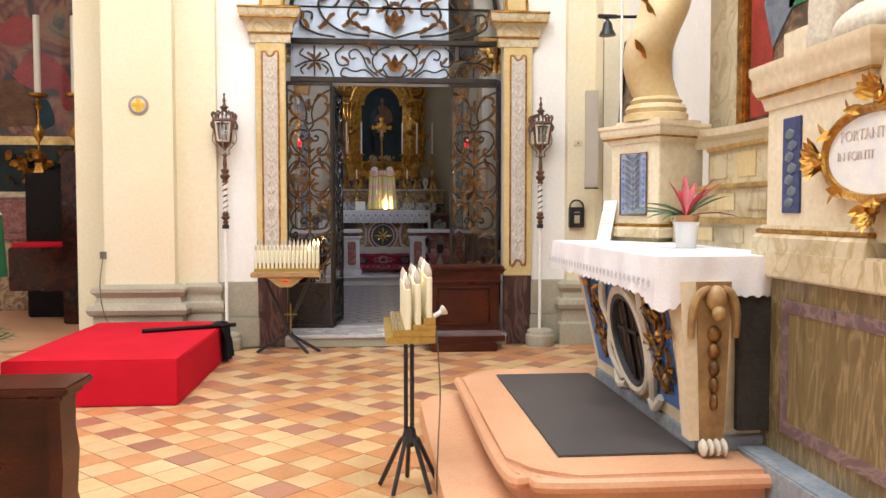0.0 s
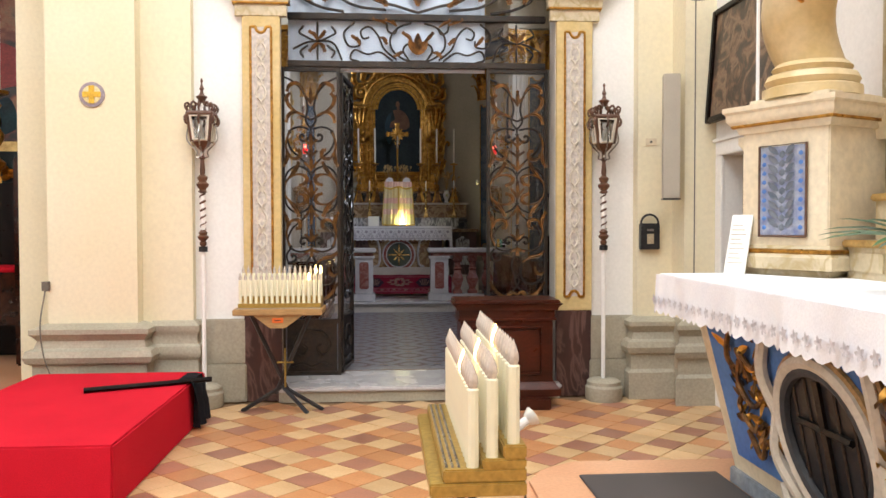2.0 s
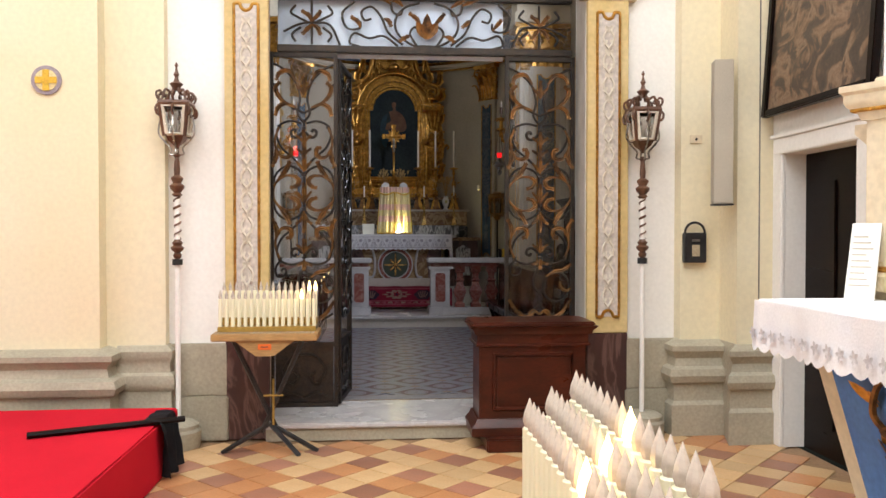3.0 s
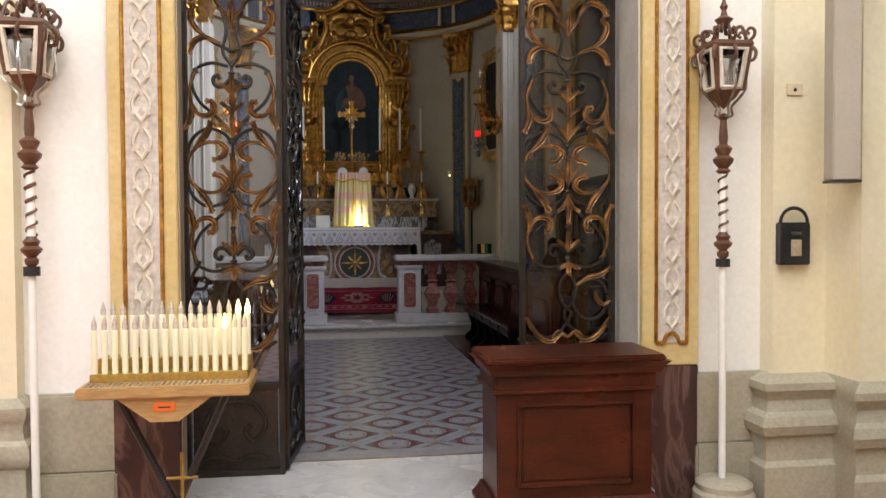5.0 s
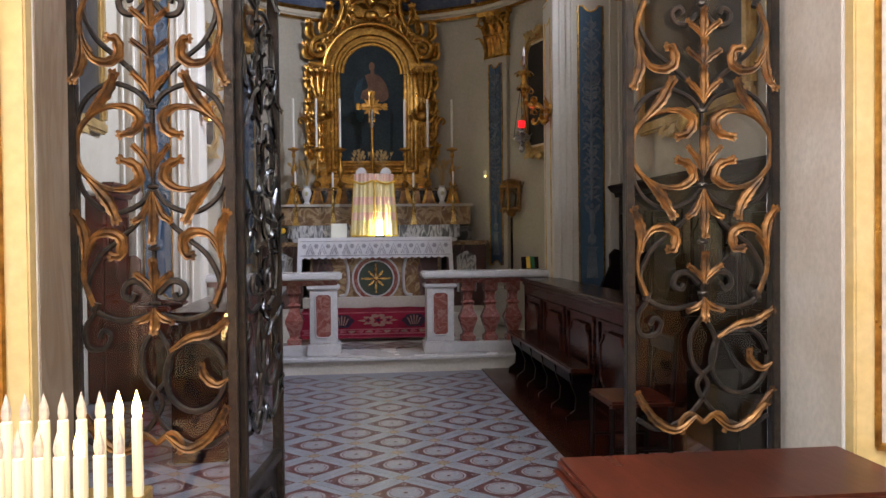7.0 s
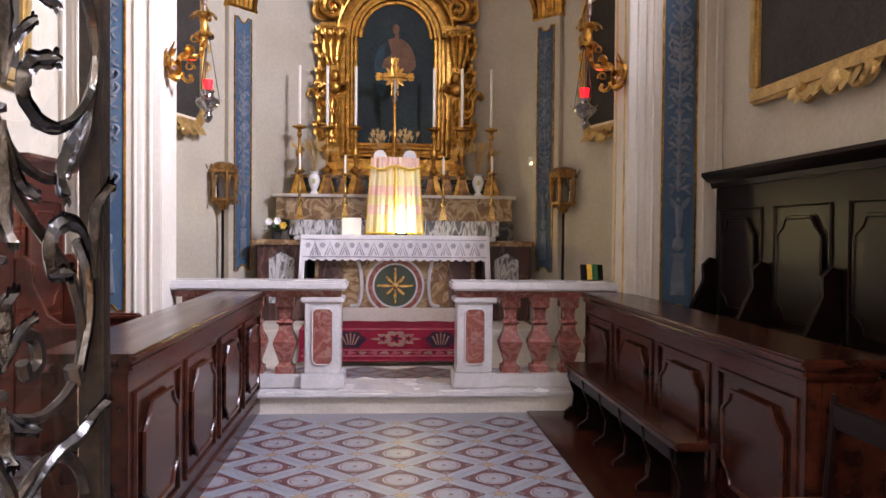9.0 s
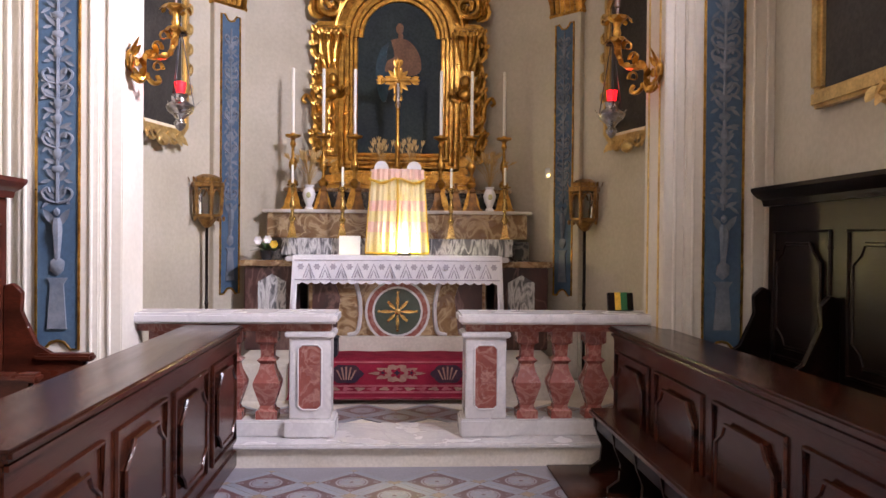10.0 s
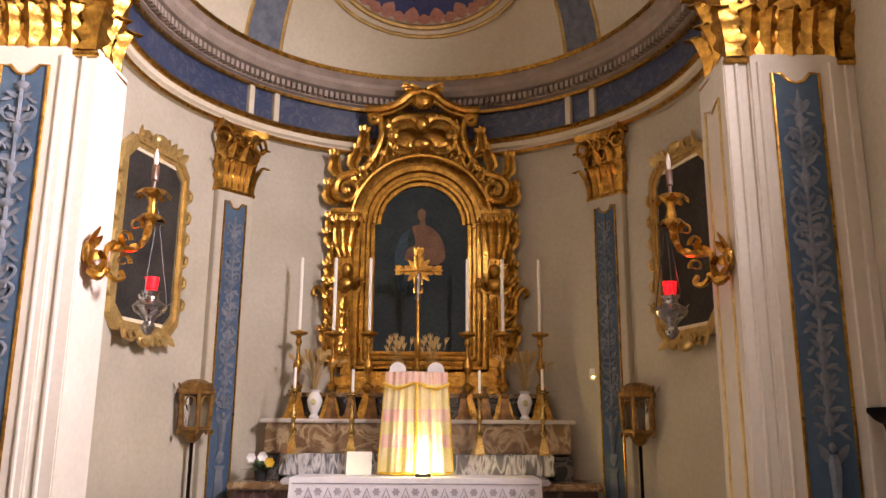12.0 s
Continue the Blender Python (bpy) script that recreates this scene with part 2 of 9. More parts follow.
def veined(name, base, vein, scale=3.0, rough=0.3, amount=0.5, stretch=(1, 1, 1), third=None):
    """Marble: distorted veins over a cloudy ground."""
    m = mat(name, base, third or tuple(v * 0.8 for v in base), rough=rough, scale=scale * 1.3, grain=40, bump=0.02, spots=0.1, stretch=stretch)
    n, l = m.node_tree.nodes, m.node_tree.links
    sh = n["Principled BSDF"]
    old = sh.inputs["Base Color"].links[0].from_socket
    mp = n["Mapping"]
    ns = n.new("ShaderNodeTexNoise")
    ns.inputs["Scale"].default_value, ns.inputs["Detail"].default_value, ns.inputs["Distortion"].default_value = scale, 8, 1.6
    l.new(mp.outputs[0], ns.inputs["Vector"])
    mr = n.new("ShaderNodeMath")
    mr.operation = "SUBTRACT"
    mr.inputs[1].default_value = 0.5
    l.new(ns.outputs[0], mr.inputs[0])
    ab = n.new("ShaderNodeMath")
    ab.operation = "ABSOLUTE"
    l.new(mr.outputs[0], ab.inputs[0])
    rg = n.new("ShaderNodeMapRange")
    rg.inputs[1].default_value, rg.inputs[2].default_value, rg.inputs[3].default_value, rg.inputs[4].default_value = 0.0, 0.09 * amount + 0.02, 1.0, 0.0
    l.new(ab.outputs[0], rg.inputs[0])
    mix = n.new("ShaderNodeMix")
    mix.data_type = "RGBA"
    l.new(rg.outputs[0], mix.inputs[0])
    l.new(old, mix.inputs[6])
    mix.inputs[7].default_value = (*vein, 1)
    l.new(mix.outputs[2], sh.inputs["Base Color"])
    return m


def glow(name, colour, strength):
    m = bpy.data.materials.new(name)
    m.use_nodes = True
    sh = m.node_tree.nodes["Principled BSDF"]
    sh.inputs["Base Color"].default_value = (*colour, 1)
    sh.inputs["Emission Color"].default_value = (*colour, 1)
    sh.inputs["Emission Strength"].default_value = strength
    return m


def glass(name, colour=(1, 1, 1), rough=0.0):
    m = bpy.data.materials.new(name)
    m.use_nodes = True
    sh = m.node_tree.nodes["Principled BSDF"]
    sh.inputs["Base Color"].default_value = (*colour, 1)
    sh.inputs["Roughness"].default_value = rough
    sh.inputs["Transmission Weight"].default_value = 1.0
    sh.inputs["IOR"].default_value = 1.45
    return m


M = {
    "plaster_white": mat("white_plaster", (0.87, 0.85, 0.81), (0.83, 0.80, 0.75), 0.8, scale=1.2, grain=35, bump=0.03, spots=0.05),
    "plaster_pier": mat("pier_plaster", (0.60, 0.56, 0.49), (0.54, 0.49, 0.41), 0.8, scale=1.4, grain=28, bump=0.03, spots=0.06),
    "plaster_cream": mat("cream_plaster", (0.78, 0.69, 0.47), (0.80, 0.73, 0.54), 0.8, scale=1.0, grain=30, bump=0.03, spots=0.06),
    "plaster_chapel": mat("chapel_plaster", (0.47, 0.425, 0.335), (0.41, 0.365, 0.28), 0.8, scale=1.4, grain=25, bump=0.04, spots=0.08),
    "plaster_dome": mat("dome_plaster", (0.64, 0.57, 0.43), (0.56, 0.49, 0.35), 0.8, scale=1.5, grain=25, bump=0.03, spots=0.08),
    "ochre": mat("ochre_paint", (0.58, 0.42, 0.16), (0.64, 0.50, 0.25), 0.6, scale=3, grain=30, bump=0.05, spots=0.12),
    "stone_grey": mat("grey_sandstone", (0.45, 0.405, 0.305), (0.36, 0.325, 0.245), 0.75, scale=2.2, grain=45, bump=0.12, spots=0.15),
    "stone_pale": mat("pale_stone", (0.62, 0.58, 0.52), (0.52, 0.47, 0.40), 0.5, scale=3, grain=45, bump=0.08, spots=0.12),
    "marble_white": veined("white_marble", (0.62, 0.60, 0.60), (0.50, 0.48, 0.49), 2.0, 0.25, 0.35),
    "marble_red": veined("red_marble", (0.26, 0.075, 0.06), (0.33, 0.16, 0.13), 6, 0.25, 0.35),
    "marble_dark_red": veined("dark_red_marble", (0.075, 0.03, 0.026), (0.15, 0.085, 0.07), 3, 0.35, 0.25, stretch=(1.0, 1.0, 0.45), third=(0.035, 0.018, 0.018)),
    "marble_brown": veined("brown_marble", (0.25, 0.15, 0.07), (0.42, 0.30, 0.17), 4, 0.25, 0.7, third=(0.14, 0.07, 0.035)),
    "marble_grey": veined("grey_streaked_marble", (0.14, 0.14, 0.15), (0.60, 0.60, 0.60), 5, 0.25, 1.0, stretch=(2.2, 1, 0.6)),
    "marble_black": veined("black_marble", (0.03, 0.03, 0.032), (0.12, 0.11, 0.10), 5, 0.2, 0.3),
    "marble_olive": veined("olive_streaked_marble", (0.19, 0.135, 0.06), (0.30, 0.22, 0.11), 3, 0.25, 0.25, stretch=(1, 3.0, 0.5)),
    "marble_faux": veined("painted_yellow_marble", (0.62, 0.52, 0.34), (0.42, 0.32, 0.16), 3, 0.45, 0.4),
    "reveal_shaded": veined("shaded_brown_marbling", (0.36, 0.285, 0.21), (0.24, 0.17, 0.115), 2.5, 0.5, 0.4, stretch=(1, 1, 0.4)),
    "slate_paint": mat("dark_grey_paint", (0.035, 0.037, 0.042), (0.07, 0.07, 0.075), 0.6, scale=3, grain=30),
    "gold": mat("gilding", (0.66, 0.36, 0.075), (0.30, 0.145, 0.03), 0.30, 0.95, scale=14, grain=45, bump=0.16, spots=0.3),
    "gold_pale": mat("worn_gilding", (0.70, 0.50, 0.20), (0.50, 0.33, 0.12), 0.4, 0.7, scale=9, grain=50, bump=0.08, spots=0.2),
    "brass": mat("polished_brass", (0.62, 0.42, 0.14), (0.42, 0.27, 0.09), 0.25, 1.0, scale=8, bump=0.03),
    "silver": mat("tarnished_silver", (0.50, 0.48, 0.45), (0.26, 0.24, 0.22), 0.28, 1.0, scale=12, bump=0.04),
    "iron": mat("dark_wrought_iron", (0.040, 0.037, 0.035), (0.070, 0.052, 0.040), 0.36, 0.75, scale=14, grain=60, bump=0.15, spots=0.3),
    "gilt_old": mat("tarnished_gilt", (0.40, 0.22, 0.065), (0.17, 0.085, 0.028), 0.42, 0.7, scale=16, grain=50, bump=0.12, spots=0.25),
    "iron_bare": mat("worn_bright_iron", (0.16, 0.155, 0.15), (0.05, 0.047, 0.045), 0.22, 1.0, scale=14, grain=60, bump=0.12, spots=0.3),
    "rust_gold": mat("rusty_gilt_iron", (0.30, 0.140, 0.036), (0.065, 0.036, 0.020), 0.42, 0.55, scale=16, grain=60, bump=0.15, spots=0.3),
    "wood_red": mat("red_brown_walnut", (0.080, 0.017, 0.008), (0.034, 0.008, 0.004), 0.30, scale=3, grain=35, bump=0.05, spots=0.3, stretch=(1, 0.25, 3), spec=0.3),
    "wood_dark": mat("near_black_walnut", (0.009, 0.004, 0.003), (0.004, 0.002, 0.0018), 0.30, scale=3, grain=35, bump=0.05, spots=0.3, stretch=(3, 0.3, 3), spec=0.14),
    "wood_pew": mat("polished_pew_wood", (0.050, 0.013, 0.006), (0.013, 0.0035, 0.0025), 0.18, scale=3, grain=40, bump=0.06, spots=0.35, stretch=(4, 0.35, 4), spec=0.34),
    "wood_lantern": mat("carved_red_wood", (0.15, 0.07, 0.036), (0.075, 0.032, 0.018), 0.4, scale=8, grain=50, bump=0.1),
    "wax": mat("white_wax", (0.86, 0.83, 0.74), (0.80, 0.76, 0.66), 0.4, scale=4, grain=20, bump=0.01, spots=0.04),
    "wax_plastic": mat("ivory_plastic_tube", (0.84, 0.80, 0.60), (0.78, 0.73, 0.52), 0.35, scale=5, grain=20, bump=0.01, spots=0.05),
    "bulb": mat("frosted_flame_bulb", (0.68, 0.60, 0.52), (0.55, 0.46, 0.38), 0.15, scale=9, bump=0.0),
    "brass_paint": mat("gold_lacquered_metal", (0.50, 0.33, 0.08), (0.40, 0.26, 0.06), 0.35, 0.5, scale=4, grain=60, bump=0.04),
    "wood_tray": mat("tan_tray_board", (0.46, 0.28, 0.11), (0.38, 0.22, 0.08), 0.5, scale=4, grain=40, stretch=(0.4, 2, 2)),
    "black_metal": mat("black_enamel", (0.02, 0.02, 0.022), (0.035, 0.033, 0.035), 0.35, 0.2, scale=8, bump=0.03),
    "black_cloth": mat("black_cloth", (0.012, 0.012, 0.016), (0.022, 0.022, 0.03), 0.95, scale=8, grain=150, bump=0.2),
    "red_carpet": mat("red_felt_carpet", (0.62, 0.012, 0.03), (0.54, 0.010, 0.026), 0.95, scale=2.0, grain=220, bump=0.15, spots=0.14, spec=0.1),
    "cloth_white": mat("white_linen", (0.89, 0.89, 0.90), (0.85, 0.85, 0.88), 0.85, scale=3, grain=120, bump=0.10, spots=0.06, spec=0.2),
    "lace": mat("cream_lace", (0.86, 0.85, 0.87), (0.80, 0.79, 0.83), 0.9, scale=6, grain=110, bump=0.08, spots=0.07, spec=0.1),
    "veil": mat("cream_satin_veil", (0.82, 0.70, 0.28), (0.85, 0.74, 0.46), 0.5, scale=5, grain=60, bump=0.05, spots=0.1),
    "veil_pink": mat("pink_satin_band", (0.85, 0.52, 0.44), (0.86, 0.64, 0.5), 0.5, scale=9, grain=60, bump=0.05, spots=0.1),
    "blue": mat("blue_painted_ground", (0.037, 0.078, 0.132), (0.058, 0.108, 0.165), 0.7, scale=4, grain=40, bump=0.05, spots=0.15),
    "blue_deep": mat("deep_blue_paint", (0.035, 0.05, 0.14), (0.06, 0.07, 0.18), 0.7, scale=6, grain=30, bump=0.05, spots=0.3),
    "blue_altar": mat("bright_blue_paint", (0.07, 0.17, 0.48), (0.10, 0.23, 0.52), 0.6, scale=4, grain=40, bump=0.05, spots=0.15),
    "relief": mat("grey_white_stucco", (0.175, 0.19, 0.22), (0.10, 0.125, 0.16), 0.8, scale=11, grain=50, bump=0.1, spots=0.15),
    "relief_white": mat("ivory_stucco", (0.70, 0.64, 0.54), (0.62, 0.55, 0.44), 0.8, scale=8, grain=50, bump=0.1, spots=0.12),
    "panel_ground": mat("pink_grey_stucco_ground", (0.62, 0.56, 0.50), (0.55, 0.48, 0.42), 0.8, scale=4, grain=30, bump=0.05),
    "pedestal": mat("ivory_painted_stucco", (0.74, 0.64, 0.46), (0.66, 0.54, 0.36), 0.6, scale=2.5, grain=30, bump=0.06, spots=0.12),
    "column": mat("ochre_polished_stucco", (0.58, 0.42, 0.19), (0.68, 0.56, 0.34), 0.4, scale=3, grain=30, bump=0.04, spots=0.1),
    "flesh_stucco": mat("pale_stucco", (0.70, 0.63, 0.52), (0.60, 0.52, 0.40), 0.6, scale=5, grain=40, bump=0.05),
    "pink_step": mat("pink_cotto_step", (0.60, 0.30, 0.16), (0.66, 0.38, 0.22), 0.45, scale=2.0, grain=50, bump=0.05, spots=0.1),
    "rubber": mat("black_rubber_mat", (0.055, 0.05, 0.05), (0.09, 0.075, 0.07), 0.55, scale=2.5, grain=120, bump=0.2, spots=0.2),
    "blue_grey": mat("blue_grey_plinth", (0.20, 0.235, 0.28), (0.32, 0.34, 0.36), 0.6, scale=6, grain=30),
    "paint_dark": mat("darkened_canvas", (0.030, 0.028, 0.026), (0.055, 0.05, 0.045), 0.35, scale=2.5, grain=40, bump=0.04, spots=0.3, spec=0.12),
    "frieze_blue": canvas_paint("painted_blue_frieze", ((0.015, 0.022, 0.06), (0.05, 0.075, 0.14), (0.02, 0.03, 0.08), (0.11, 0.13, 0.17), (0.02, 0.03, 0.07)), 8.0),
    "cornice_brown": mat("dusky_cornice_paint", (0.34, 0.27, 0.22), (0.25, 0.20, 0.16), 0.7, scale=5, grain=40, bump=0.05, spots=0.15),
    "herm": mat("brown_ochre_stucco", (0.40, 0.25, 0.10), (0.24, 0.13, 0.05), 0.5, scale=7, grain=40, bump=0.06, spots=0.2),
    "paint_scene": canvas_paint("scene_canvas", ((0.02, 0.026, 0.024), (0.05, 0.03, 0.02), (0.03, 0.03, 0.03), (0.22, 0.05, 0.03), (0.30, 0.17, 0.09), (0.06, 0.07, 0.06), (0.03, 0.03, 0.025)), 1.5),
    "paint_scene_small": canvas_paint("small_scene_canvas", ((0.03, 0.026, 0.022), (0.08, 0.05, 0.03), (0.04, 0.035, 0.03), (0.20, 0.11, 0.06), (0.28, 0.20, 0.13), (0.10, 0.05, 0.03), (0.05, 0.04, 0.03)), 4.5),
    "paint_green": mat("dark_green_canvas", (0.030, 0.042, 0.040), (0.020, 0.026, 0.03), 0.35, scale=2.5, grain=40, bump=0.04, spots=0.3, spec=0.12),
    "paint_blue": mat("faded_blue_canvas", (0.03, 0.07, 0.09), (0.035, 0.05, 0.06), 0.4, scale=4, grain=40, bump=0.04, spec=0.12),
    "paint_skin": mat("faded_ochre_canvas", (0.20, 0.11, 0.06), (0.12, 0.06, 0.04), 0.4, scale=5, grain=40, bump=0.04, spots=0.3, spec=0.12),
    "paint_red": mat("red_canvas", (0.34, 0.03, 0.025), (0.22, 0.02, 0.02), 0.4, scale=4, grain=40, bump=0.04, spots=0.3),
    "paint_grey": mat("grey_canvas", (0.16, 0.13, 0.10), (0.08, 0.06, 0.05), 0.4, scale=4, grain=30, bump=0.04, spots=0.4),
    "terracotta": mat("orange_cotto_tile", (0.53, 0.235, 0.092), (0.57, 0.28, 0.125), 0.32, scale=6, grain=50, bump=0.03, spots=0.12, piece=0.12),
    "tile_cream": mat("cream_cotto_tile", (0.61, 0.385, 0.18), (0.67, 0.46, 0.245), 0.32, scale=6, grain=50, bump=0.03, spots=0.1, piece=0.12),
    "tile_dark": mat("brown_cotto_tile", (0.36, 0.165, 0.105), (0.41, 0.19, 0.12), 0.32, scale=6, grain=50, bump=0.03, spots=0.12, piece=0.2),
    "grout": mat("floor_joint", (0.40, 0.25, 0.14), (0.32, 0.19, 0.10), 0.8, scale=6, grain=60),
    "cement_grey": mat("grey_cement_tile", (0.20, 0.195, 0.225), (0.24, 0.23, 0.26), 0.4, scale=5, grain=60, bump=0.03, spots=0.15, piece=0.08),
    "cement_pale": mat("pale_cement_inlay", (0.255, 0.245, 0.265), (0.215, 0.21, 0.23), 0.4, scale=8, grain=60, bump=0.03, spots=0.12),
    "cement_red": mat("oxblood_cement_inlay", (0.085, 0.034, 0.040), (0.11, 0.045, 0.048), 0.4, scale=8, grain=60, bump=0.03, spots=0.2),
    "cement_ochre": mat("ochre_cement_inlay", (0.27, 0.20, 0.14), (0.23, 0.17, 0.12), 0.4, scale=8, grain=60, bump=0.03, spots=0.2),
    "cement_blue": mat("blue_grey_cement_inlay", (0.19, 0.21, 0.25), (0.235, 0.25, 0.29), 0.4, scale=8, grain=60, bump=0.03, spots=0.15),
    "speaker_grey": mat("beige_speaker_cloth", (0.50, 0.45, 0.36), (0.46, 0.41, 0.33), 0.8, scale=3, grain=260, bump=0.2, spots=0.12),
    "plant_green": mat("leaf_green", (0.06, 0.13, 0.045), (0.11, 0.18, 0.08), 0.45, scale=12, grain=60, bump=0.05),
    "plant_red": mat("red_bract", (0.42, 0.025, 0.03), (0.30, 0.02, 0.03), 0.45, scale=12, grain=60, bump=0.05),
    "wheat": mat("dry_wheat_straw", (0.50, 0.33, 0.12), (0.38, 0.24, 0.08), 0.7, scale=12, grain=60, bump=0.05),
    "yellow": mat("yellow_petals", (0.75, 0.48, 0.04), (0.70, 0.40, 0.03), 0.6, scale=12),
    "green_cloth": mat("green_cloth", (0.02, 0.13, 0.05), (0.03, 0.17, 0.07), 0.85, scale=4, grain=120, bump=0.1),
    "cable": mat("grey_cable", (0.16, 0.14, 0.11), (0.12, 0.11, 0.09), 0.6),
    "porcelain": mat("white_porcelain", (0.82, 0.80, 0.76), (0.74, 0.74, 0.76), 0.15, scale=14, bump=0.0, spots=0.05),
    "paper": mat("white_card", (0.85, 0.83, 0.76), (0.80, 0.78, 0.70), 0.8, scale=5, bump=0.02, spots=0.04),
    "pink_rose": mat("rose_rug_ground", (0.26, 0.018, 0.04), (0.18, 0.012, 0.03), 0.95, scale=6, grain=160, bump=0.25, spots=0.25, spec=0.1),
    "rug_cream": mat("cream_rug_wool", (0.36, 0.22, 0.17), (0.24, 0.13, 0.11), 0.95, scale=10, grain=160, bump=0.25, spots=0.25, spec=0.1),
    "rug_dark": mat("navy_rug_wool", (0.035, 0.02, 0.04), (0.06, 0.03, 0.04), 0.95, scale=10, grain=160, bump=0.25, spots=0.25, spec=0.1),
    "glass": glass("clear_glass"),
    "lit_bulb": glow("lit_bulb", (1.0, 0.62, 0.22), 14.0),
    "lit_red": glow("red_glass_lamp", (1.0, 0.008, 0.012), 1.1),
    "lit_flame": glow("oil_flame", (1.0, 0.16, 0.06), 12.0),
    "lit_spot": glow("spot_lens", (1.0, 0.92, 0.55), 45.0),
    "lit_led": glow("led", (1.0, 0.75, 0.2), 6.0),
    "orange": mat("orange_label", (0.8, 0.16, 0.02), None, 0.5, bump=0.0, spots=0.03),
}

# ---- structure: nave ----
GX0, GX1 = -1.19, 1.29        # the gate opening
GC, GR = (GX0 + GX1) / 2, (GX1 - GX0) / 2
WY = 10.15                    # the nave's end wall
SPRING = 3.85


def arc(cx, cz, r, a0, a1, n):
    return [(cx + r * math.cos(radians(a0 + (a1 - a0) * i / n)), cz + r * math.sin(radians(a0 + (a1 - a0) * i / n))) for i in range(n + 1)]


structure("floor_nave_bed", box(-9, 2.75, -5, 10.16, -0.12, -0.012), M["grout"], "bed of the worn cotto tile floor", "floor")
# end wall with its arched opening
bm = prism([(GX0, 0), (-1.95, 0), (-1.95, 8), (2.75, 8), (2.75, 0), (GX1, 0), (GX1, SPRING)] + arc(GC, SPRING, GR, 0, 180, 24)[1:-1] + [(GX0, SPRING)], 0.62)
for v in bm.verts:               # splayed reveals
    if v.co.y > 0.5 and GX0 - 0.01 < v.co.x < GX1 + 0.01 and v.co.z < 7:
        v.co.x = GC + (v.co.x - GC) * 1.062
bm.transform(Matrix.Translation((0, WY, 0)))
structure("wall_north", bm, M["plaster_white"], "white plastered end wall with an arched gateway", "wall")
# left pier with its setbacks
bm = box(-2.40, -1.95, 10.05, 10.75, 0, 8)
box(-3.12, -2.38, 9.90, 10.75, 0, 8, bm=bm)
structure("pier_west", bm, M["plaster_cream"], "cream plastered pier with stepped corners", "pier")
structure("pier_west_return", box(-3.62, -3.12, 10.5, 11.3, 0, 8), M["plaster_cream"], "cream plastered side of the pier", "pier")
bm = box(2.02, 2.34, 10.02, 10.15, 0.0, 8)
box(2.34, 2.62, 9.72, 10.15, 0, 8, bm=bm)
structure("pilaster_east", bm, M["plaster_cream"], "cream corner pilaster with a stepped edge", "pilaster")
# right wall, with the doorway beside the altar
bm = box(2.62, 2.9, 9.54, 10.15, 0, 8)
box(2.62, 2.9, 8.63, 9.54, 2.16, 8, bm=bm)
box(2.62, 2.9, -5, 8.63, 0, 8, bm=bm)
structure("wall_east", bm, M["plaster_white"], "white plastered side wall with a doorway", "wall")
structure("wall_south", box(-9.3, 2.9, -5.3, -5, 0, 8), M["plaster_white"], "white plastered wall of the nave", "wall")
# unseen wall; its high opening is invented to go with the west fill
bm = box(-9.3, -9, -5, 14.5, 0, 4.2)
box(-9.3, -9, -5, 14.5, 7.0, 8, bm=bm)
box(-9.3, -9, -5, 1.0, 4.2, 7.0, bm=bm)
box(-9.3, -9, 6.0, 14.5, 4.2, 7.0, bm=bm)
structure("wall_west", bm, M["plaster_white"], "unseen white nave wall with an added high opening", "wall")
structure("ceiling_nave", box(-9.3, 2.9, -5.3, 14.8, 8, 8.2), M["plaster_white"], "white nave ceiling", "ceiling")
structure("wall_side_chapel", box(-9.3, -3.12, 14.5, 14.8, 0, 8), M["plaster_cream"], "cream wall behind the side altar", "wall")
structure("wall_side_chapel_east", box(-3.62, -3.3, 11.3, 14.5, 0, 8), M["plaster_cream"], "cream side wall by the choir stall", "wall")
structure("floor_side_chapel", box(-9, -3.12, 10.16, 14.5, -0.1, 0.0), M["pink_step"], "pinkish cotto floor beside the altar", "floor")
# stone bases of wall and piers
BASE = [(0.0, 0.0), (0.13, 0.0), (0.13, 0.24), (0.10, 0.27), (0.10, 0.40), (0.14, 0.42), (0.16, 0.47), (0.14, 0.52), (0.09, 0.54), (0.07, 0.60), (0.09, 0.63), (0.12, 0.66), (0.12, 0.70), (0.02, 0.74), (0.0, 0.74)]
bm = moulding(BASE, [(-3.12, 10.5, -1, 0), (-3.12, 9.90, -1, -1), (-2.38, 9.90, 1, -1), (-2.38, 10.05, 1, 0)])
structure("base_pier", bm, M["stone_grey"], "moulded grey stone base of the pier", "base")
bm = moulding([(o * 0.5, z) for o, z in BASE], [(-2.30, 10.05, 0, -1), (-1.95, 10.05, 1, -1), (-1.95, 10.15, 1, 0)])
structure("base_setback", bm, M["stone_grey"], "low grey stone base", "base")
bm = box(-1.93, -1.50, 10.07, 10.15, 0, 0.34, 0.01)
box(-1.93, -1.50, 10.10, 10.15, 0.34, 0.74, 0.01, bm=bm)
structure("base_wall_left", bm, M["stone_grey"], "grey stone skirting", "base")
bm = box(1.60, 2.02, 10.07, 10.15, 0, 0.34, 0.01)
box(1.60, 2.02, 10.10, 10.15, 0.34, 0.74, 0.01, bm=bm)
structure("base_wall_right", bm, M["stone_grey"], "grey stone skirting", "base")
bm = moulding([(o * 0.8, z) for o, z in BASE], [(2.02, 10.15, -1, 0), (2.02, 10.02, -1, -1), (2.34, 10.02, 0, -1), (2.34, 9.72, -1, -1), (2.62, 9.72, 0, -1)])
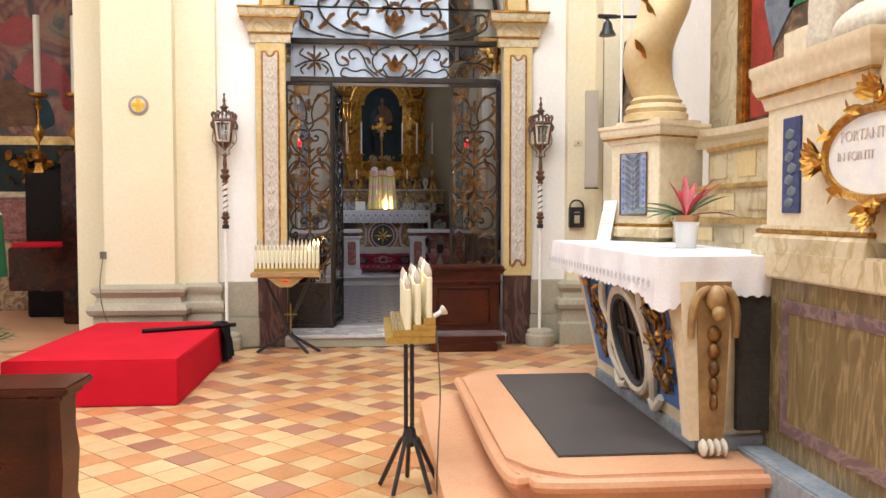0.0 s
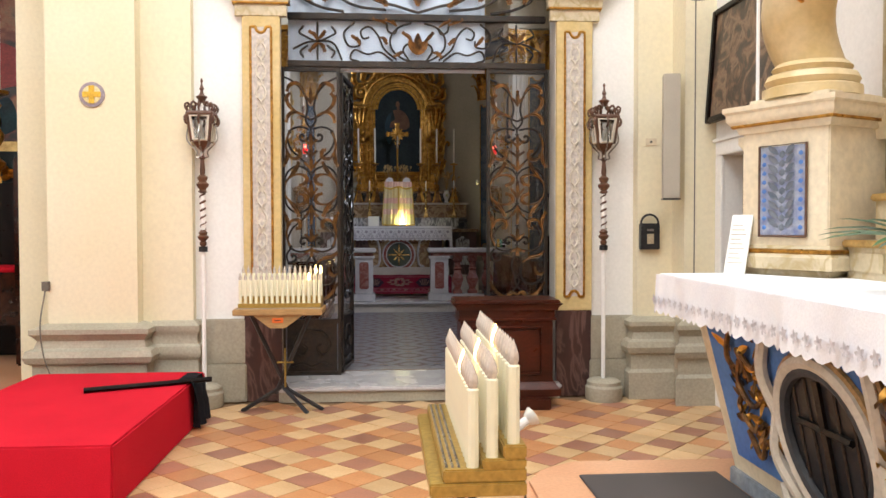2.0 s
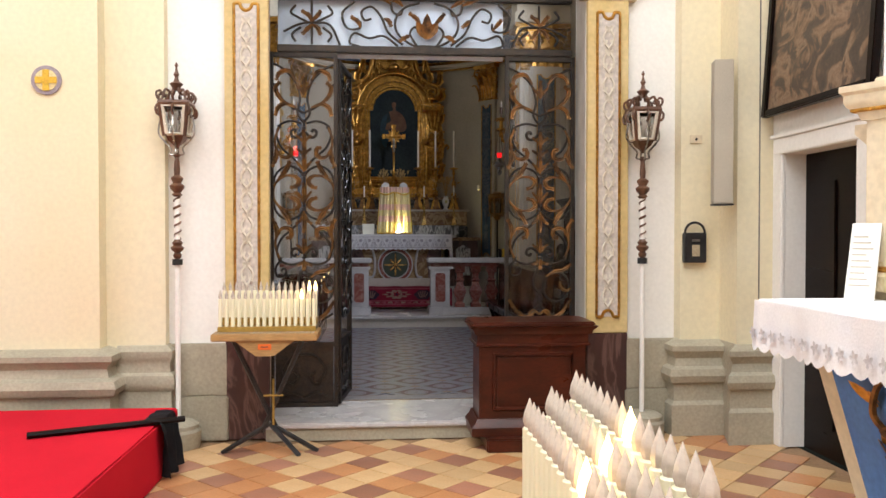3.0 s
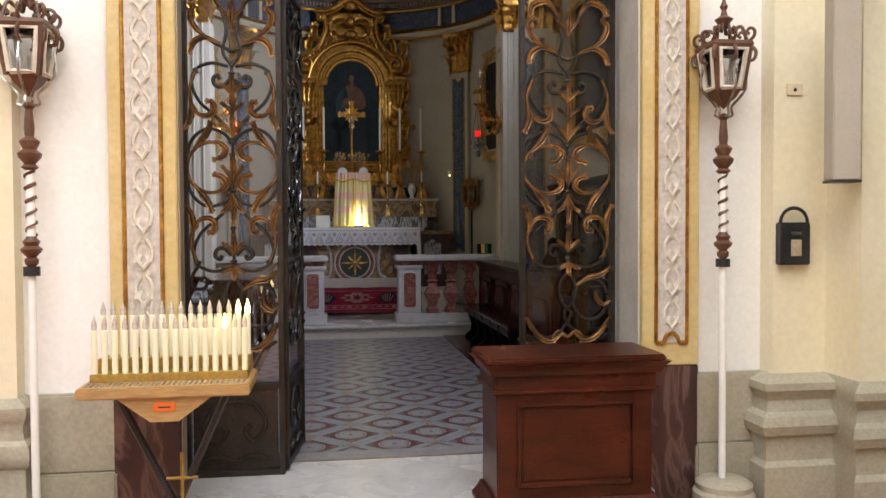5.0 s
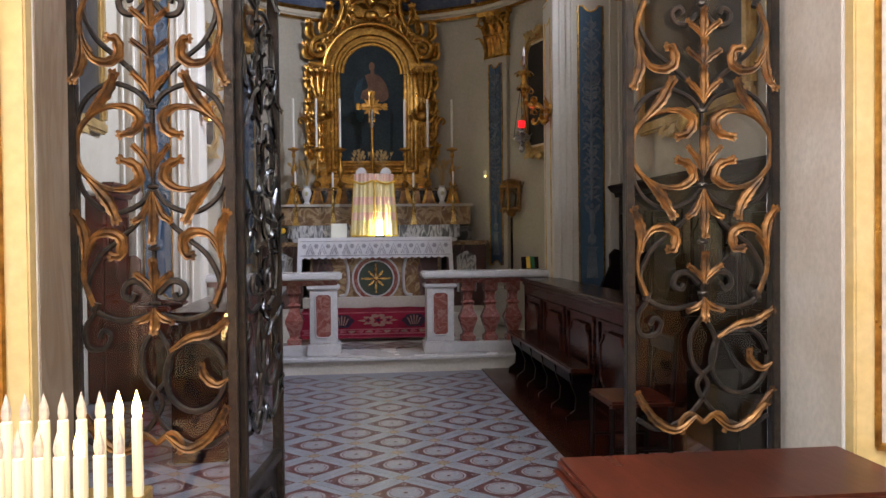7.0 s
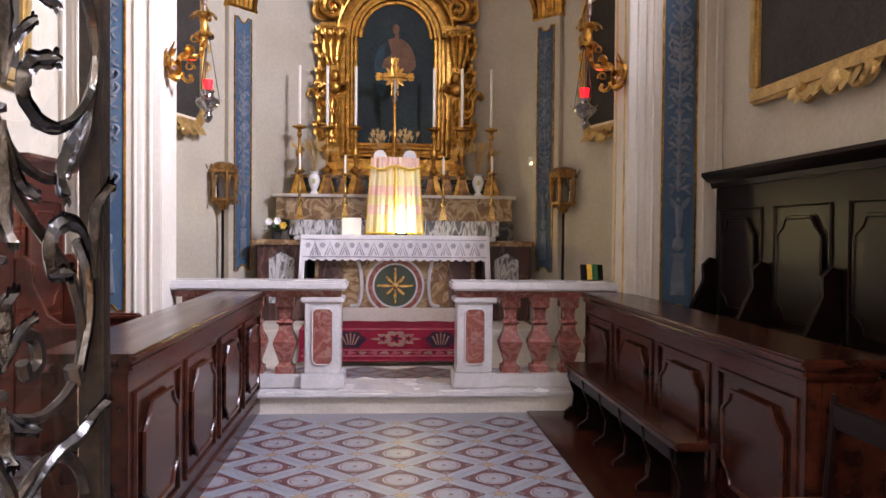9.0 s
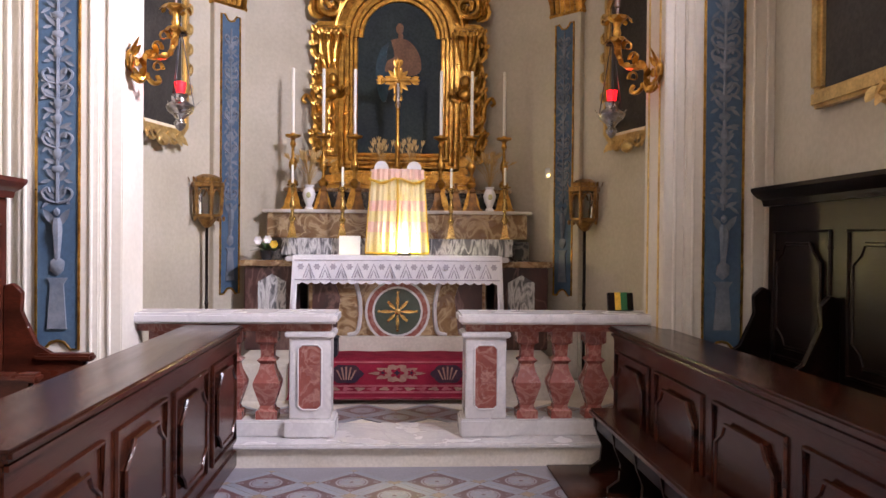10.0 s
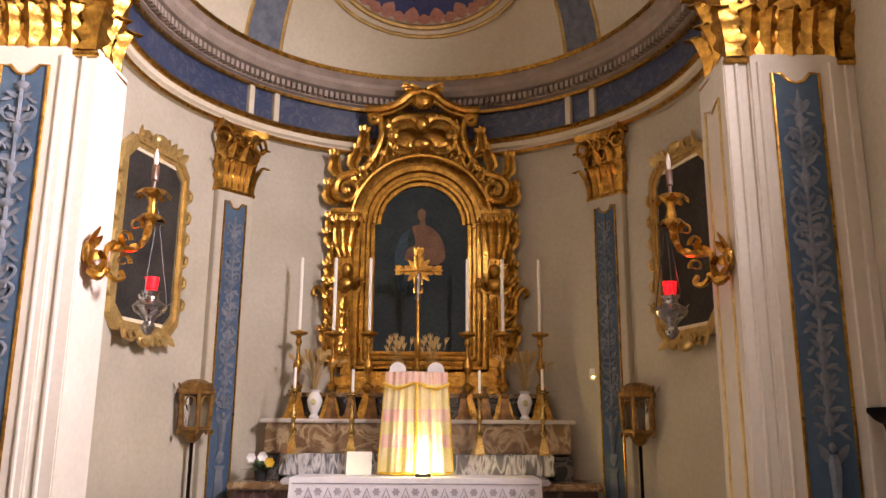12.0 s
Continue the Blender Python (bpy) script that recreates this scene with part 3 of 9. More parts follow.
structure("base_pilaster", bm, M["stone_grey"], "moulded grey stone base of the corner pilaster", "base")
for x in (-1.84, 1.69):
    bm = lathe([(0.16, 0), (0.165, 0.03), (0.165, 0.12), (0.15, 0.14), (0.15, 0.17), (0.12, 0.19), (0.0, 0.19)], 24)
    solo("stone_drum", bm, M["stone_grey"], "round grey stone socket on the floor by the wall", "socket", "lantern sockets", (x, 9.94, 0))

# gateway: step, reveals, pilasters
bm = box(GX0 - 0.02, GX1 + 0.02, 10.02, 10.80, 0.0, 0.095)
structure("step_riser", bm, M["stone_grey"], "grey stone step under the gate", "step")
structure("threshold", box(GX0 - 0.03, GX1 + 0.03, 9.99, 10.80, 0.095, 0.14, 0.012), M["marble_white"], "pale marble threshold of the gateway", "threshold")


def gate_pilaster(x0, x1):
    t = thing("gate_pilaster", "ochre pilaster with a white scrollwork panel edged in gold", "pilaster", "gate pilasters", ((x0 + x1) / 2, WY, 0))
    h = (x1 - x0) / 2
    part("plinth", box(-h, h, -0.05, 0, 0, 0.79, 0.006), M["marble_dark_red"], t, "dark red painted marble plinth")
    part("shaft", box(-h, h, -0.055, 0, 0.79, 3.42, 0.006), M["ochre"], t)
    part("ground", box(-h + 0.075, h - 0.075, -0.062, -0.04, 0.92, 3.32), M["panel_ground"], t, "pinkish white stucco panel")
    bm = bmesh.new()
    w = h - 0.075
    for s in (-1, 1):
        tube([(s * w, -0.062, 0.92), (s * w, -0.062, 3.32)], 0.011, 6, bm)
    for z, k in ((3.32, -1), (0.92, 1)):
        tube(smooth_path([(-w, -0.062, z), (-w * 0.55, -0.062, z), (-w * 0.35, -0.062, z + k * 0.035), (0, -0.062, z + k * 0.05), (w * 0.35, -0.062, z + k * 0.035), (w * 0.55, -0.062, z), (w, -0.062, z)], 4), 0.013, 6, bm)
    part("gold_border", bm, M["gold"], t, "gilt border")
    bm = bmesh.new()
    rnd = random.Random(int(x0 * 100))
    z = 1.0
    while z < 3.22:
        for s in (-1, 1):
            tube(smooth_path([(0, -0.064, z), (s * 0.035, -0.066, z + 0.05), (s * 0.04, -0.066, z + 0.10), (s * 0.012, -0.066, z + 0.15)], 4), [0.010] * 12 + [0.006], 5, bm)
            leaf((s * 0.01, -0.064, z + 0.07), (s * 0.045, -0.068, z + 0.03), 0.03, bm, bend=0.15)
            leaf((0, -0.064, z + 0.13), (s * 0.03, -0.07, z + 0.18), 0.035, bm, bend=0.15)
        blob((0, -0.066, z), (0.012, 0.01, 0.02), bm)
        z += 0.185
    part("scrollwork", bm, M["relief_white"], t, "ivory stucco scrolls")
    bm = moulding([(0.0, 3.42), (0.06, 3.42), (0.06, 3.52), (0.085, 3.54), (0.085, 3.60), (0.11, 3.64), (0.15, 3.68), (0.17, 3.73), (0.17, 3.80), (0.0, 3.80)], [(-h, 0, -1, 0), (-h, 0, -1, -1), (h, 0, 1, -1), (h, 0, 1, 0)])
    part("capital", bm, M["marble_faux"], t, "moulded ochre capital")
    bm = bmesh.new()
    for o, z in ((0.152, 3.685), (0.175, 3.79), (0.075, 3.53)):
        tube([(-h - o, 0, z), (-h - o, -o, z), (h + o, -o, z), (h + o, 0, z)], 0.012, 6, bm)
    part("gold_fillet", bm, M["gold"], t, "gilt fillets")
    return t


gate_pilaster(-1.52, GX0)
gate_pilaster(GX1, 1.62)
# archivolt
bm = ring_prism(arc(GC, SPRING, GR + 0.28, 0, 180, 24) , arc(GC, SPRING, GR, 0, 180, 24), 0.08)
bm.transform(Matrix.Translation((0, WY - 0.08, -0.02)))
structure("archivolt", bm, M["ochre"], "ochre arch moulding round the gateway", "arch")
bm = bmesh.new()
for r in (GR + 0.02, GR + 0.26):
    tube([(x, WY - 0.085, z) for x, z in arc(GC, SPRING - 0.02, r, 0, 180, 32)], 0.016, 6, bm)
structure("trim_arch", bm, M["gold"], "gilt edges of the arch", "trim")
# painted reveals
for nm, x0, x1 in (("reveal_left", GX0 - 0.003, GX0 + 0.004), ("reveal_right", GX1 - 0.004, GX1 + 0.003)):
    bm = box(x0, x1, 10.16, 10.70, 0.14, 3.84)
    for v in bm.verts:
        v.co.x = GC + (v.co.x - GC) * (1 + 0.1 * (v.co.y - WY))
    # the left reveal's shade is put into its colour, browner than the right
    structure(nm, bm, M["reveal_shaded"] if nm == "reveal_left" else M["stone_pale"], "marbled reveal of the gateway, coloured brown for its shade" if nm == "reveal_left" else "pale grey marbled reveal of the gateway", "reveal")

# ---- structure: chapel ----
CF = 0.14                    # chapel floor
SX = 2.65                    # its side walls
bm = box(-SX - 0.3, SX + 0.3, 10.77, 16.25, -0.1, CF - 0.012)
structure("floor_chapel_bed", bm, M["cement_grey"], "grey bed of the patterned cement floor", "floor")
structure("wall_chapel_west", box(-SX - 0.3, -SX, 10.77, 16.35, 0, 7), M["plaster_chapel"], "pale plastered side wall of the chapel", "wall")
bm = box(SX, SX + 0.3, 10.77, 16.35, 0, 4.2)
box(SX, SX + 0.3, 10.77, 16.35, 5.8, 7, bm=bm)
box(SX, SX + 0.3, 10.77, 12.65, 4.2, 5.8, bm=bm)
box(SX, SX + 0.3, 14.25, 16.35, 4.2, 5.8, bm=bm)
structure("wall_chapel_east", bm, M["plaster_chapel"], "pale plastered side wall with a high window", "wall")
structure("ceiling_chapel", box(-SX - 0.3, SX + 0.3, 10.77, 16.15, 6.6, 6.8), M["plaster_dome"], "pale vault of the chapel", "ceiling")
# apse
AC, AR = 17.55, 2.36
A0 = math.degrees(math.asin((16.45 - AC) / AR))
APSE = [(AR * math.cos(radians(a)), AC + AR * math.sin(radians(a))) for a in np.linspace(A0, 180 - A0, 49)]
bm = bmesh.new()
inner = [[bm.verts.new((x, y, z)) for x, y in APSE] for z in (0.0, 4.82)]
outer = [[bm.verts.new((x * 1.1, AC + (y - AC) * 1.1, z)) for x, y in APSE] for z in (0.0, 4.82)]
for i in range(48):
    bm.faces.new((inner[0][i], inner[0][i + 1], inner[1][i + 1], inner[1][i]))
    bm.faces.new((outer[0][i], outer[1][i], outer[1][i + 1], outer[0][i + 1]))
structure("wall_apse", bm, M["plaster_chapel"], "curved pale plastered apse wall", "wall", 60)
# half dome
bm = bmesh.new()
rows = []
for k in range(13):
    e = radians(90 * k / 12)
    rows.append([bm.verts.new(((AR + 0.05) * math.cos(e) * math.cos(radians(a)), AC + (AR + 0.05) * math.cos(e) * math.sin(radians(a)), 5.60 + 1.9 * math.sin(e))) for a in np.linspace(-40, 220, 49)])
for r, q in zip(rows, rows[1:]):
    for i in range(48):
        bm.faces.new((r[i], r[i + 1], q[i + 1], q[i]))
structure("ceiling_apse", bm, M["plaster_dome"], "cream half dome with painted bands", "ceiling", 60)
bm = box(-SX - 0.3, SX + 0.3, 16.11, 16.21, 6.9, 8)
structure("wall_over_apse", bm, M["plaster_dome"], "plaster over the apse arch", "wall")


def swept(profile, a0, a1, n=64):
    return moulding(profile, [((AR) * math.cos(radians(a)), AC + AR * math.sin(radians(a)), -math.cos(radians(a)), -math.sin(radians(a))) for a in np.linspace(a0, a1, n)])


structure("architrave", swept([(-0.05, 4.80), (0.05, 4.80), (0.05, 4.86), (0.08, 4.88), (0.08, 4.93), (-0.05, 4.93)], A0, 180 - A0), M["plaster_dome"], "cream architrave of the apse", "cornice")
structure("trim_architrave_lower", swept([(0.04, 4.80), (0.065, 4.80), (0.075, 4.82), (0.065, 4.84), (0.04, 4.84)], A0, 180 - A0), M["gold"], "gilt bead of the architrave", "trim")
structure("trim_architrave", swept([(0.0, 4.93), (0.10, 4.93), (0.12, 4.95), (0.10, 4.985), (0.0, 4.985)], A0, 180 - A0), M["gold"], "gilt band under the frieze", "trim")
structure("frieze", swept([(-0.05, 4.985), (0.03, 4.985), (0.03, 5.30), (-0.05, 5.30)], A0, 180 - A0), M["frieze_blue"], "deep blue painted frieze", "frieze")
structure("cornice", swept([(0.0, 5.30), (0.07, 5.30), (0.07, 5.34), (0.11, 5.35), (0.11, 5.43), (0.20, 5.45), (0.24, 5.50), (0.24, 5.55), (0.29, 5.60), (0.29, 5.64), (0.0, 5.64)], A0, 180 - A0), M["cornice_brown"], "moulded stone cornice of the apse", "cornice")
bm = swept([(0.05, 5.295), (0.085, 5.295), (0.085, 5.325), (0.05, 5.325)], A0, 180 - A0)
structure("trim_frieze", bm, M["gold"], "gilt bead above the frieze", "trim")
structure("trim_cornice", swept([(0.28, 5.60), (0.305, 5.60), (0.305, 5.645), (0.28, 5.65)], A0, 180 - A0), M["gold"], "gilt cornice edge", "trim")
bm = bmesh.new()
for i, a in enumerate(np.linspace(A0, 180 - A0, 150)):
    c, s = math.cos(radians(a)), math.sin(radians(a))
    moved(box(-0.018, 0.018, -0.05, 0.05, 5.36, 5.425), Matrix.Translation(((AR - 0.13) * c, AC + (AR - 0.13) * s, 0)) @ Matrix.Rotation(radians(a + 90), 4, "Z"), bm)
structure("dentil_course", bm, M["cornice_brown"], "row of small stone dentils", "cornice")
# sanctuary floor, step and predella
bm = box(-2.3, 2.3, 16.24, 20.05, 0.0, 0.262)
structure("floor_sanctuary", bm, M["stone_pale"], "pale stone sanctuary floor", "floor")
structure("step_sanctuary", box(-2.3, 2.3, 16.2, 16.87, 0.262, 0.30, 0.01), M["marble_white"], "white marble step under the altar rail", "step")
bm = box(-1.5, 1.5, 17.88, 19.95, 0.25, 0.60, 0.01)
structure("predella", bm, M["stone_pale"], "stone steps up to the chapel altar", "step")

# ---- chapel: piers, pilasters and capitals ----


def stucco_panel(t, w, z0, z1, y, seed, ground="blue", relief="relief", gilt="gold"):
    """A tall sunk panel with a shaped head and foot, gilt edge and candelabrum relief, on the face y of thing t."""
    h = w / 2

    def edge(z, k):
        return [(-h, z), (-h * 0.62, z), (-h * 0.5, z + k * 0.02), (-h * 0.3, z + k * 0.05), (0, z + k * 0.06), (h * 0.3, z + k * 0.05), (h * 0.5, z + k * 0.02), (h * 0.62, z), (h, z)]
    outline = edge(z0, 1) + edge(z1, -1)[::-1]
    bm = prism(outline, 0.01)
    bm.transform(Matrix.Translation((0, y - 0.006, 0)))
    part("panel_ground", bm, M[ground], t, "blue painted panel ground" if ground == "blue" else "painted panel ground")
    part("panel_edge", tube([(u, y - 0.008, v) for u, v in outline + outline[:1]], 0.010, 6), M[gilt], t, "gilt panel edge")
    rnd = random.Random(seed)
    bm = bmesh.new()
    z = z0 + 0.14
    # pedestal, figure and candelabrum of leaves
    moved(prism([(-h * 0.45, z), (-h * 0.3, z + 0.30), (-h * 0.5, z + 0.34), (h * 0.5, z + 0.34), (h * 0.3, z + 0.30), (h * 0.45, z)], -0.02), Matrix.Translation((0, y, 0)), bm)
    z += 0.40
    blob((0, y - 0.012, z + 0.02), (h * 0.4, 0.02, 0.07), bm)
    tube(smooth_path([(0, y - 0.012, z + 0.06), (0.004, y - 0.02, z + 0.22), (0, y - 0.02, z + 0.34)], 4), [0.018, 0.02, 0.024, 0.028, 0.03, 0.034, 0.034, 0.03, 0.02], 6, bm)
    for s in (-1, 1):
        leaf((0, y - 0.012, z + 0.28), (s * h * 0.62, y - 0.014, z + 0.40), 0.05, bm, bend=0.1)
    blob((0, y - 0.02, z + 0.38), (0.024, 0.02, 0.03), bm)
    z += 0.44
    while z < z1 - 0.22:
        k = rnd.choice((0, 1, 2))
        for s in (-1, 1):
            if k == 0:
                tube(smooth_path([(0, y - 0.01, z), (s * h * 0.5, y - 0.014, z + 0.02), (s * h * 0.7, y - 0.016, z + 0.07), (s * h * 0.45, y - 0.016, z + 0.10), (s * h * 0.35, y - 0.016, z + 0.07)], 4), 0.010, 5, bm)
            leaf((s * 0.005, y - 0.008, z + 0.02), (s * h * rnd.uniform(0.45, 0.75), y - 0.012, z + rnd.uniform(0.03, 0.11)), 0.03, bm, bend=0.12)
            leaf((s * h * 0.3, y - 0.008, z + 0.03), (s * h * rnd.uniform(0.6, 0.8), y - 0.012, z + rnd.uniform(-0.04, 0.02)), 0.025, bm, bend=0.12)
            leaf((s * 0.005, y - 0.008, z + 0.06), (s * h * rnd.uniform(0.25, 0.45), y - 0.012, z + rnd.uniform(0.09, 0.13)), 0.025, bm, bend=0.12)
        if k == 1:
            blob((0, y - 0.012, z + 0.10), (h * 0.32, 0.018, 0.035), bm)
        if k == 2:
            blob((0, y - 0.012, z + 0.08), (h * 0.22, 0.018, 0.055), bm)
        tube([(0, y - 0.01, z), (0, y - 0.014, z + 0.17)], [0.014, 0.009], 5, bm)
        z += rnd.uniform(0.10, 0.13)
    part("stucco_relief", bm, M[relief], t, "pale stucco candelabrum relief")


def capital_leaf(bm, at, out, z0, length, width, throw):
    """A broad acanthus leaf that clings to the bell and rolls over at its tip."""
    o = Vector((out[0], out[1], 0)).normalized()
    sd = Vector((-o.y, o.x, 0))
    rows = []
    for i in range(13):
        t = i / 12
        if t < 0.72:
            d, z = 0.012 + throw * 0.5 * (t / 0.72) ** 2.5, length * t / 0.72
        else:
            a = (t - 0.72) / 0.28 * 2.6
            r = throw * 0.34
            d, z = 0.012 + throw * 0.5 + r * (1 - math.cos(a)), length + r * math.sin(a) * 0.9
        w = width / 2 * (0.72 + 0.20 * math.cos(t * 20) + 0.15 * math.sin(math.pi * t)) * (1 - 0.45 * t ** 3)
        rows.append([bm.verts.new(Vector((at[0], at[1], z0 + z)) + o * (d + 0.10 * width * (abs(u) < 0.2) - 0.22 * width * u * u) + sd * (w * u)) for u in (-1, -0.55, 0, 0.55, 1)])
    for r, q in zip(rows, rows[1:]):
        for k in range(4):
            bm.faces.new((r[k], r[k + 1], q[k + 1], q[k]))


def gilt_capital(t, w, depth, z0, z1):
    """A gilded Corinthian capital, w wide on the face y = 0 of thing t."""
    h, dz = w / 2, z1 - z0
    bm = prism([(-h, z0), (-h * 0.96, z0 + dz * 0.3), (-h, z0 + dz * 0.75), (-h * 1.1, z0 + dz * 0.88), (h * 1.1, z0 + dz * 0.88), (h, z0 + dz * 0.75), (h * 0.96, z0 + dz * 0.3), (h, z0)], depth)
    tube([(-h * 1.04, depth, z0), (-h * 1.04, -0.012, z0), (h * 1.04, -0.012, z0), (h * 1.04, depth, z0)], 0.02, 8, bm)
    k = dz / 0.68
    for row, xs, wd in ((0.03, (-0.66, 0.0, 0.66), 0.62), (0.30, (-0.34, 0.34), 0.58), (0.03, (-0.33, 0.33), 0.34)):
        for x in xs:
            capital_leaf(bm, (x * h, 0), (0, -1), z0 + dz * row, dz * 0.36, wd * h, 0.11 * k)
    for s in (-1, 1):
        for row, ln in ((0.03, 0.36), (0.30, 0.38)):
            capital_leaf(bm, (s * h * 0.98, 0.0), (s, -1), z0 + dz * row, dz * ln, 0.55 * h, 0.13 * k)
        if depth > 0.2:
            for row, ys, wd in ((0.03, (0.14, 0.32), 0.17), (0.30, (0.22,), 0.17)):
                for y in ys:
                    capital_leaf(bm, (s * h, y), (s, 0), z0 + dz * row, dz * 0.36, wd, 0.11)
        # corner volute on the diagonal and inner helix
        for ox, oy, rr, out in ((s * h * 1.02, -0.06, 0.16, s), (s * h * 0.20, -0.05, 0.10, -s)):
            pts = [(ox - out * dz * 0.30, -0.02, z0 + dz * 0.55)]
            for i in range(15):
                a = math.pi * 0.75 - i * 0.55
                r = dz * rr * (1 - i / 19)
                pts.append((ox + out * r * math.cos(a), oy - 0.001 * i, z0 + dz * 0.76 + r * math.sin(a)))
            tube(smooth_path(pts, 2), 0.017 * k, 6, bm)
    n = 14
    top = [(-h * 1.32, -0.12 * k)] + [(-h * 1.2 + 2.4 * h * i / n, -0.10 * k + 0.075 * k * math.sin(math.pi * i / n)) for i in range(n + 1)] + [(h * 1.32, -0.12 * k), (h * 1.32, depth), (-h * 1.32, depth)]
    b2 = prism(top, dz * 0.10, axis="z")
    b2.transform(Matrix.Translation((0, 0, z1 - dz * 0.11)))
    join_me = bpy.data.meshes.new("abacus")
    b2.to_mesh(join_me)
    b2.free()
    bm.from_mesh(join_me)
    bpy.data.meshes.remove(join_me)
    for i in range(6):
        a = i * math.pi / 3
        leaf((0, -0.05, z1 - dz * 0.12), (h * 0.2 * math.cos(a), -0.07, z1 - dz * 0.12 + h * 0.2 * math.sin(a)), h * 0.13, bm, fold=0.5)
    return part("capital", bm, M["gold"], t, "gilded leaf capital")


def chapel_pier(s):
    x0, x1 = (1.86, SX) if s > 0 else (-SX, -1.86)
    t = thing("chapel_pier", "white plastered pier with a blue stucco panel", "pier", "chapel piers", (s * 2.27, 16.11, 0))
    a, b = x0 - s * 2.27, x1 - s * 2.27
    part("shaft", box(min(a, b), max(a, b), 0.0, 0.44, CF, 4.18, 0.008), M["plaster_pier"], t)
    part("fillet", box(-0.27, 0.27, -0.03, 0.01, CF + 0.5, 4.18, 0.01), M["plaster_pier"], t)
    stucco_panel(t, 0.28, 0.98, 4.05, -0.03, 5 + s)
    for x in (-0.215, 0.215):
        part("panel_bead", tube([(x, -0.034, 0.92), (x, -0.034, 4.12)], 0.012, 6), M["plaster_pier"], t)
    for x in (-0.335, 0.325):
        part("edge_bead", tube([(x, -0.004, 0.90), (x, -0.004, 4.12)], 0.014, 6), M["plaster_pier"], t)
    bm = moulding([(0.0, CF), (0.10, CF), (0.10, 0.62), (0.13, 0.66), (0.13, 0.72), (0.09, 0.75), (0.07, 0.80), (0.09, 0.84), (0.05, 0.88), (0.0, 0.88)], [(-0.41, 0.44, -1, 0), (-0.41, 0, -1, -1), (0.38, 0, 1, -1), (0.38, 0.44, 1, 0)])
    part("base", bm, M["marble_grey"], t, "grey and white moulded marble base")
    cap = gilt_capital(t, 0.76, 0.42, 4.14, 4.84)
    # slim gilt-edged panel on the inner side
    inner = -0.41 if s > 0 else 0.38
    bm = tube([(inner - s * 0.004, 0.10, 1.0), (inner - s * 0.004, 0.34, 1.0), (inner - s * 0.004, 0.34, 3.95), (inner - s * 0.004, 0.22, 3.90), (inner - s * 0.004, 0.10, 3.95), (inner - s * 0.004, 0.10, 1.0)], 0.009, 6)
    part("side_edge", bm, M["gold_pale"], t, "thin gilt edge of the side panel")
    bm = box(-0.50, 0.42, -0.10, 0.46, 4.84, 5.0, 0.01)
    box(-0.46, 0.40, -0.06, 0.46, 5.0, 5.30, 0, bm)
    box(-0.60, 0.45, -0.26, 0.46, 5.30, 5.64, 0.02, bm)
    if s < 0:
        bm.transform(Matrix.Scale(-1, 4, (1, 0, 0)))
    part("entablature", bm, M["plaster_dome"], t, "moulded entablature block")
    return t


chapel_pier(1)
chapel_pier(-1)


def apse_pilaster(s):
    ang = math.atan2(19.03 - AC, s * 1.79)
    x, y = (AR - 0.06) * math.cos(ang), AC + (AR - 0.06) * math.sin(ang)
    t = thing("apse_pilaster", "slim pale pilaster with a blue stucco panel", "pilaster", "apse pilasters", (x, y, 0), math.degrees(ang) - 90)
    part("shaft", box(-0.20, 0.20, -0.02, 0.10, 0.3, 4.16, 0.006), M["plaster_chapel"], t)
    stucco_panel(t, 0.24, 1.16, 4.05, -0.02, 9 + s)
    gilt_capital(t, 0.40, 0.10, 4.16, 4.82)
    part("base", box(-0.24, 0.24, -0.05, 0.10, 0.3, 0.86, 0.02), M["stone_pale"], t, "pale stone base")
    return t


apse_pilaster(1)
apse_pilaster(-1)
for ang in (46, 134):
    for d in (-3.6, 3.6):
        c2, s2 = math.cos(radians(ang + d)), math.sin(radians(ang + d))
        bm = moved(box(-0.03, 0.03, -0.05, 0.012, 4.985, 5.30, 0.004), Matrix.Translation(((AR - 0.03) * c2, AC + (AR - 0.03) * s2, 0)) @ Matrix.Rotation(radians(ang + d - 90), 4, "Z"))
        structure("trim_frieze_bar", bm, M["plaster_dome"], "cream bar across the frieze", "trim")
# ribs and roundel of the half dome


def dome(a, e, r=0.0):
    return ((AR + 0.05 - r) * math.cos(radians(e)) * math.cos(radians(a)), AC + (AR + 0.05 - r) * math.cos(radians(e)) * math.sin(radians(a)), 5.60 + (1.9 - r) * math.sin(radians(e)))


for a in (46, 134):
    bm = bmesh.new()
    for d in (-5, 5):
        tube([dome(a + d, e, 0.01) for e in range(0, 66, 3)], 0.022, 6, bm)
    structure("trim_dome_rib", bm, M["gold_pale"], "gilt edges of the dome rib", "trim")
    bm = bmesh.new()
    rows = [[bm.verts.new(dome(a + d, e, 0.012)) for d in (-5, 0, 5)] for e in range(0, 66, 3)]
    for r, q in zip(rows, rows[1:]):
        for i in (0, 1):
            bm.faces.new((r[i], r[i + 1], q[i + 1], q[i]))
    structure("dome_rib", bm, M["relief"], "grey painted dome rib", "rib")
ra, re = 33, 24


def roundel(k, f, r):
    a = 2 * math.pi * k / 48
    return dome(90 + ra * f * math.cos(a), 46 + re * f * math.sin(a), r)


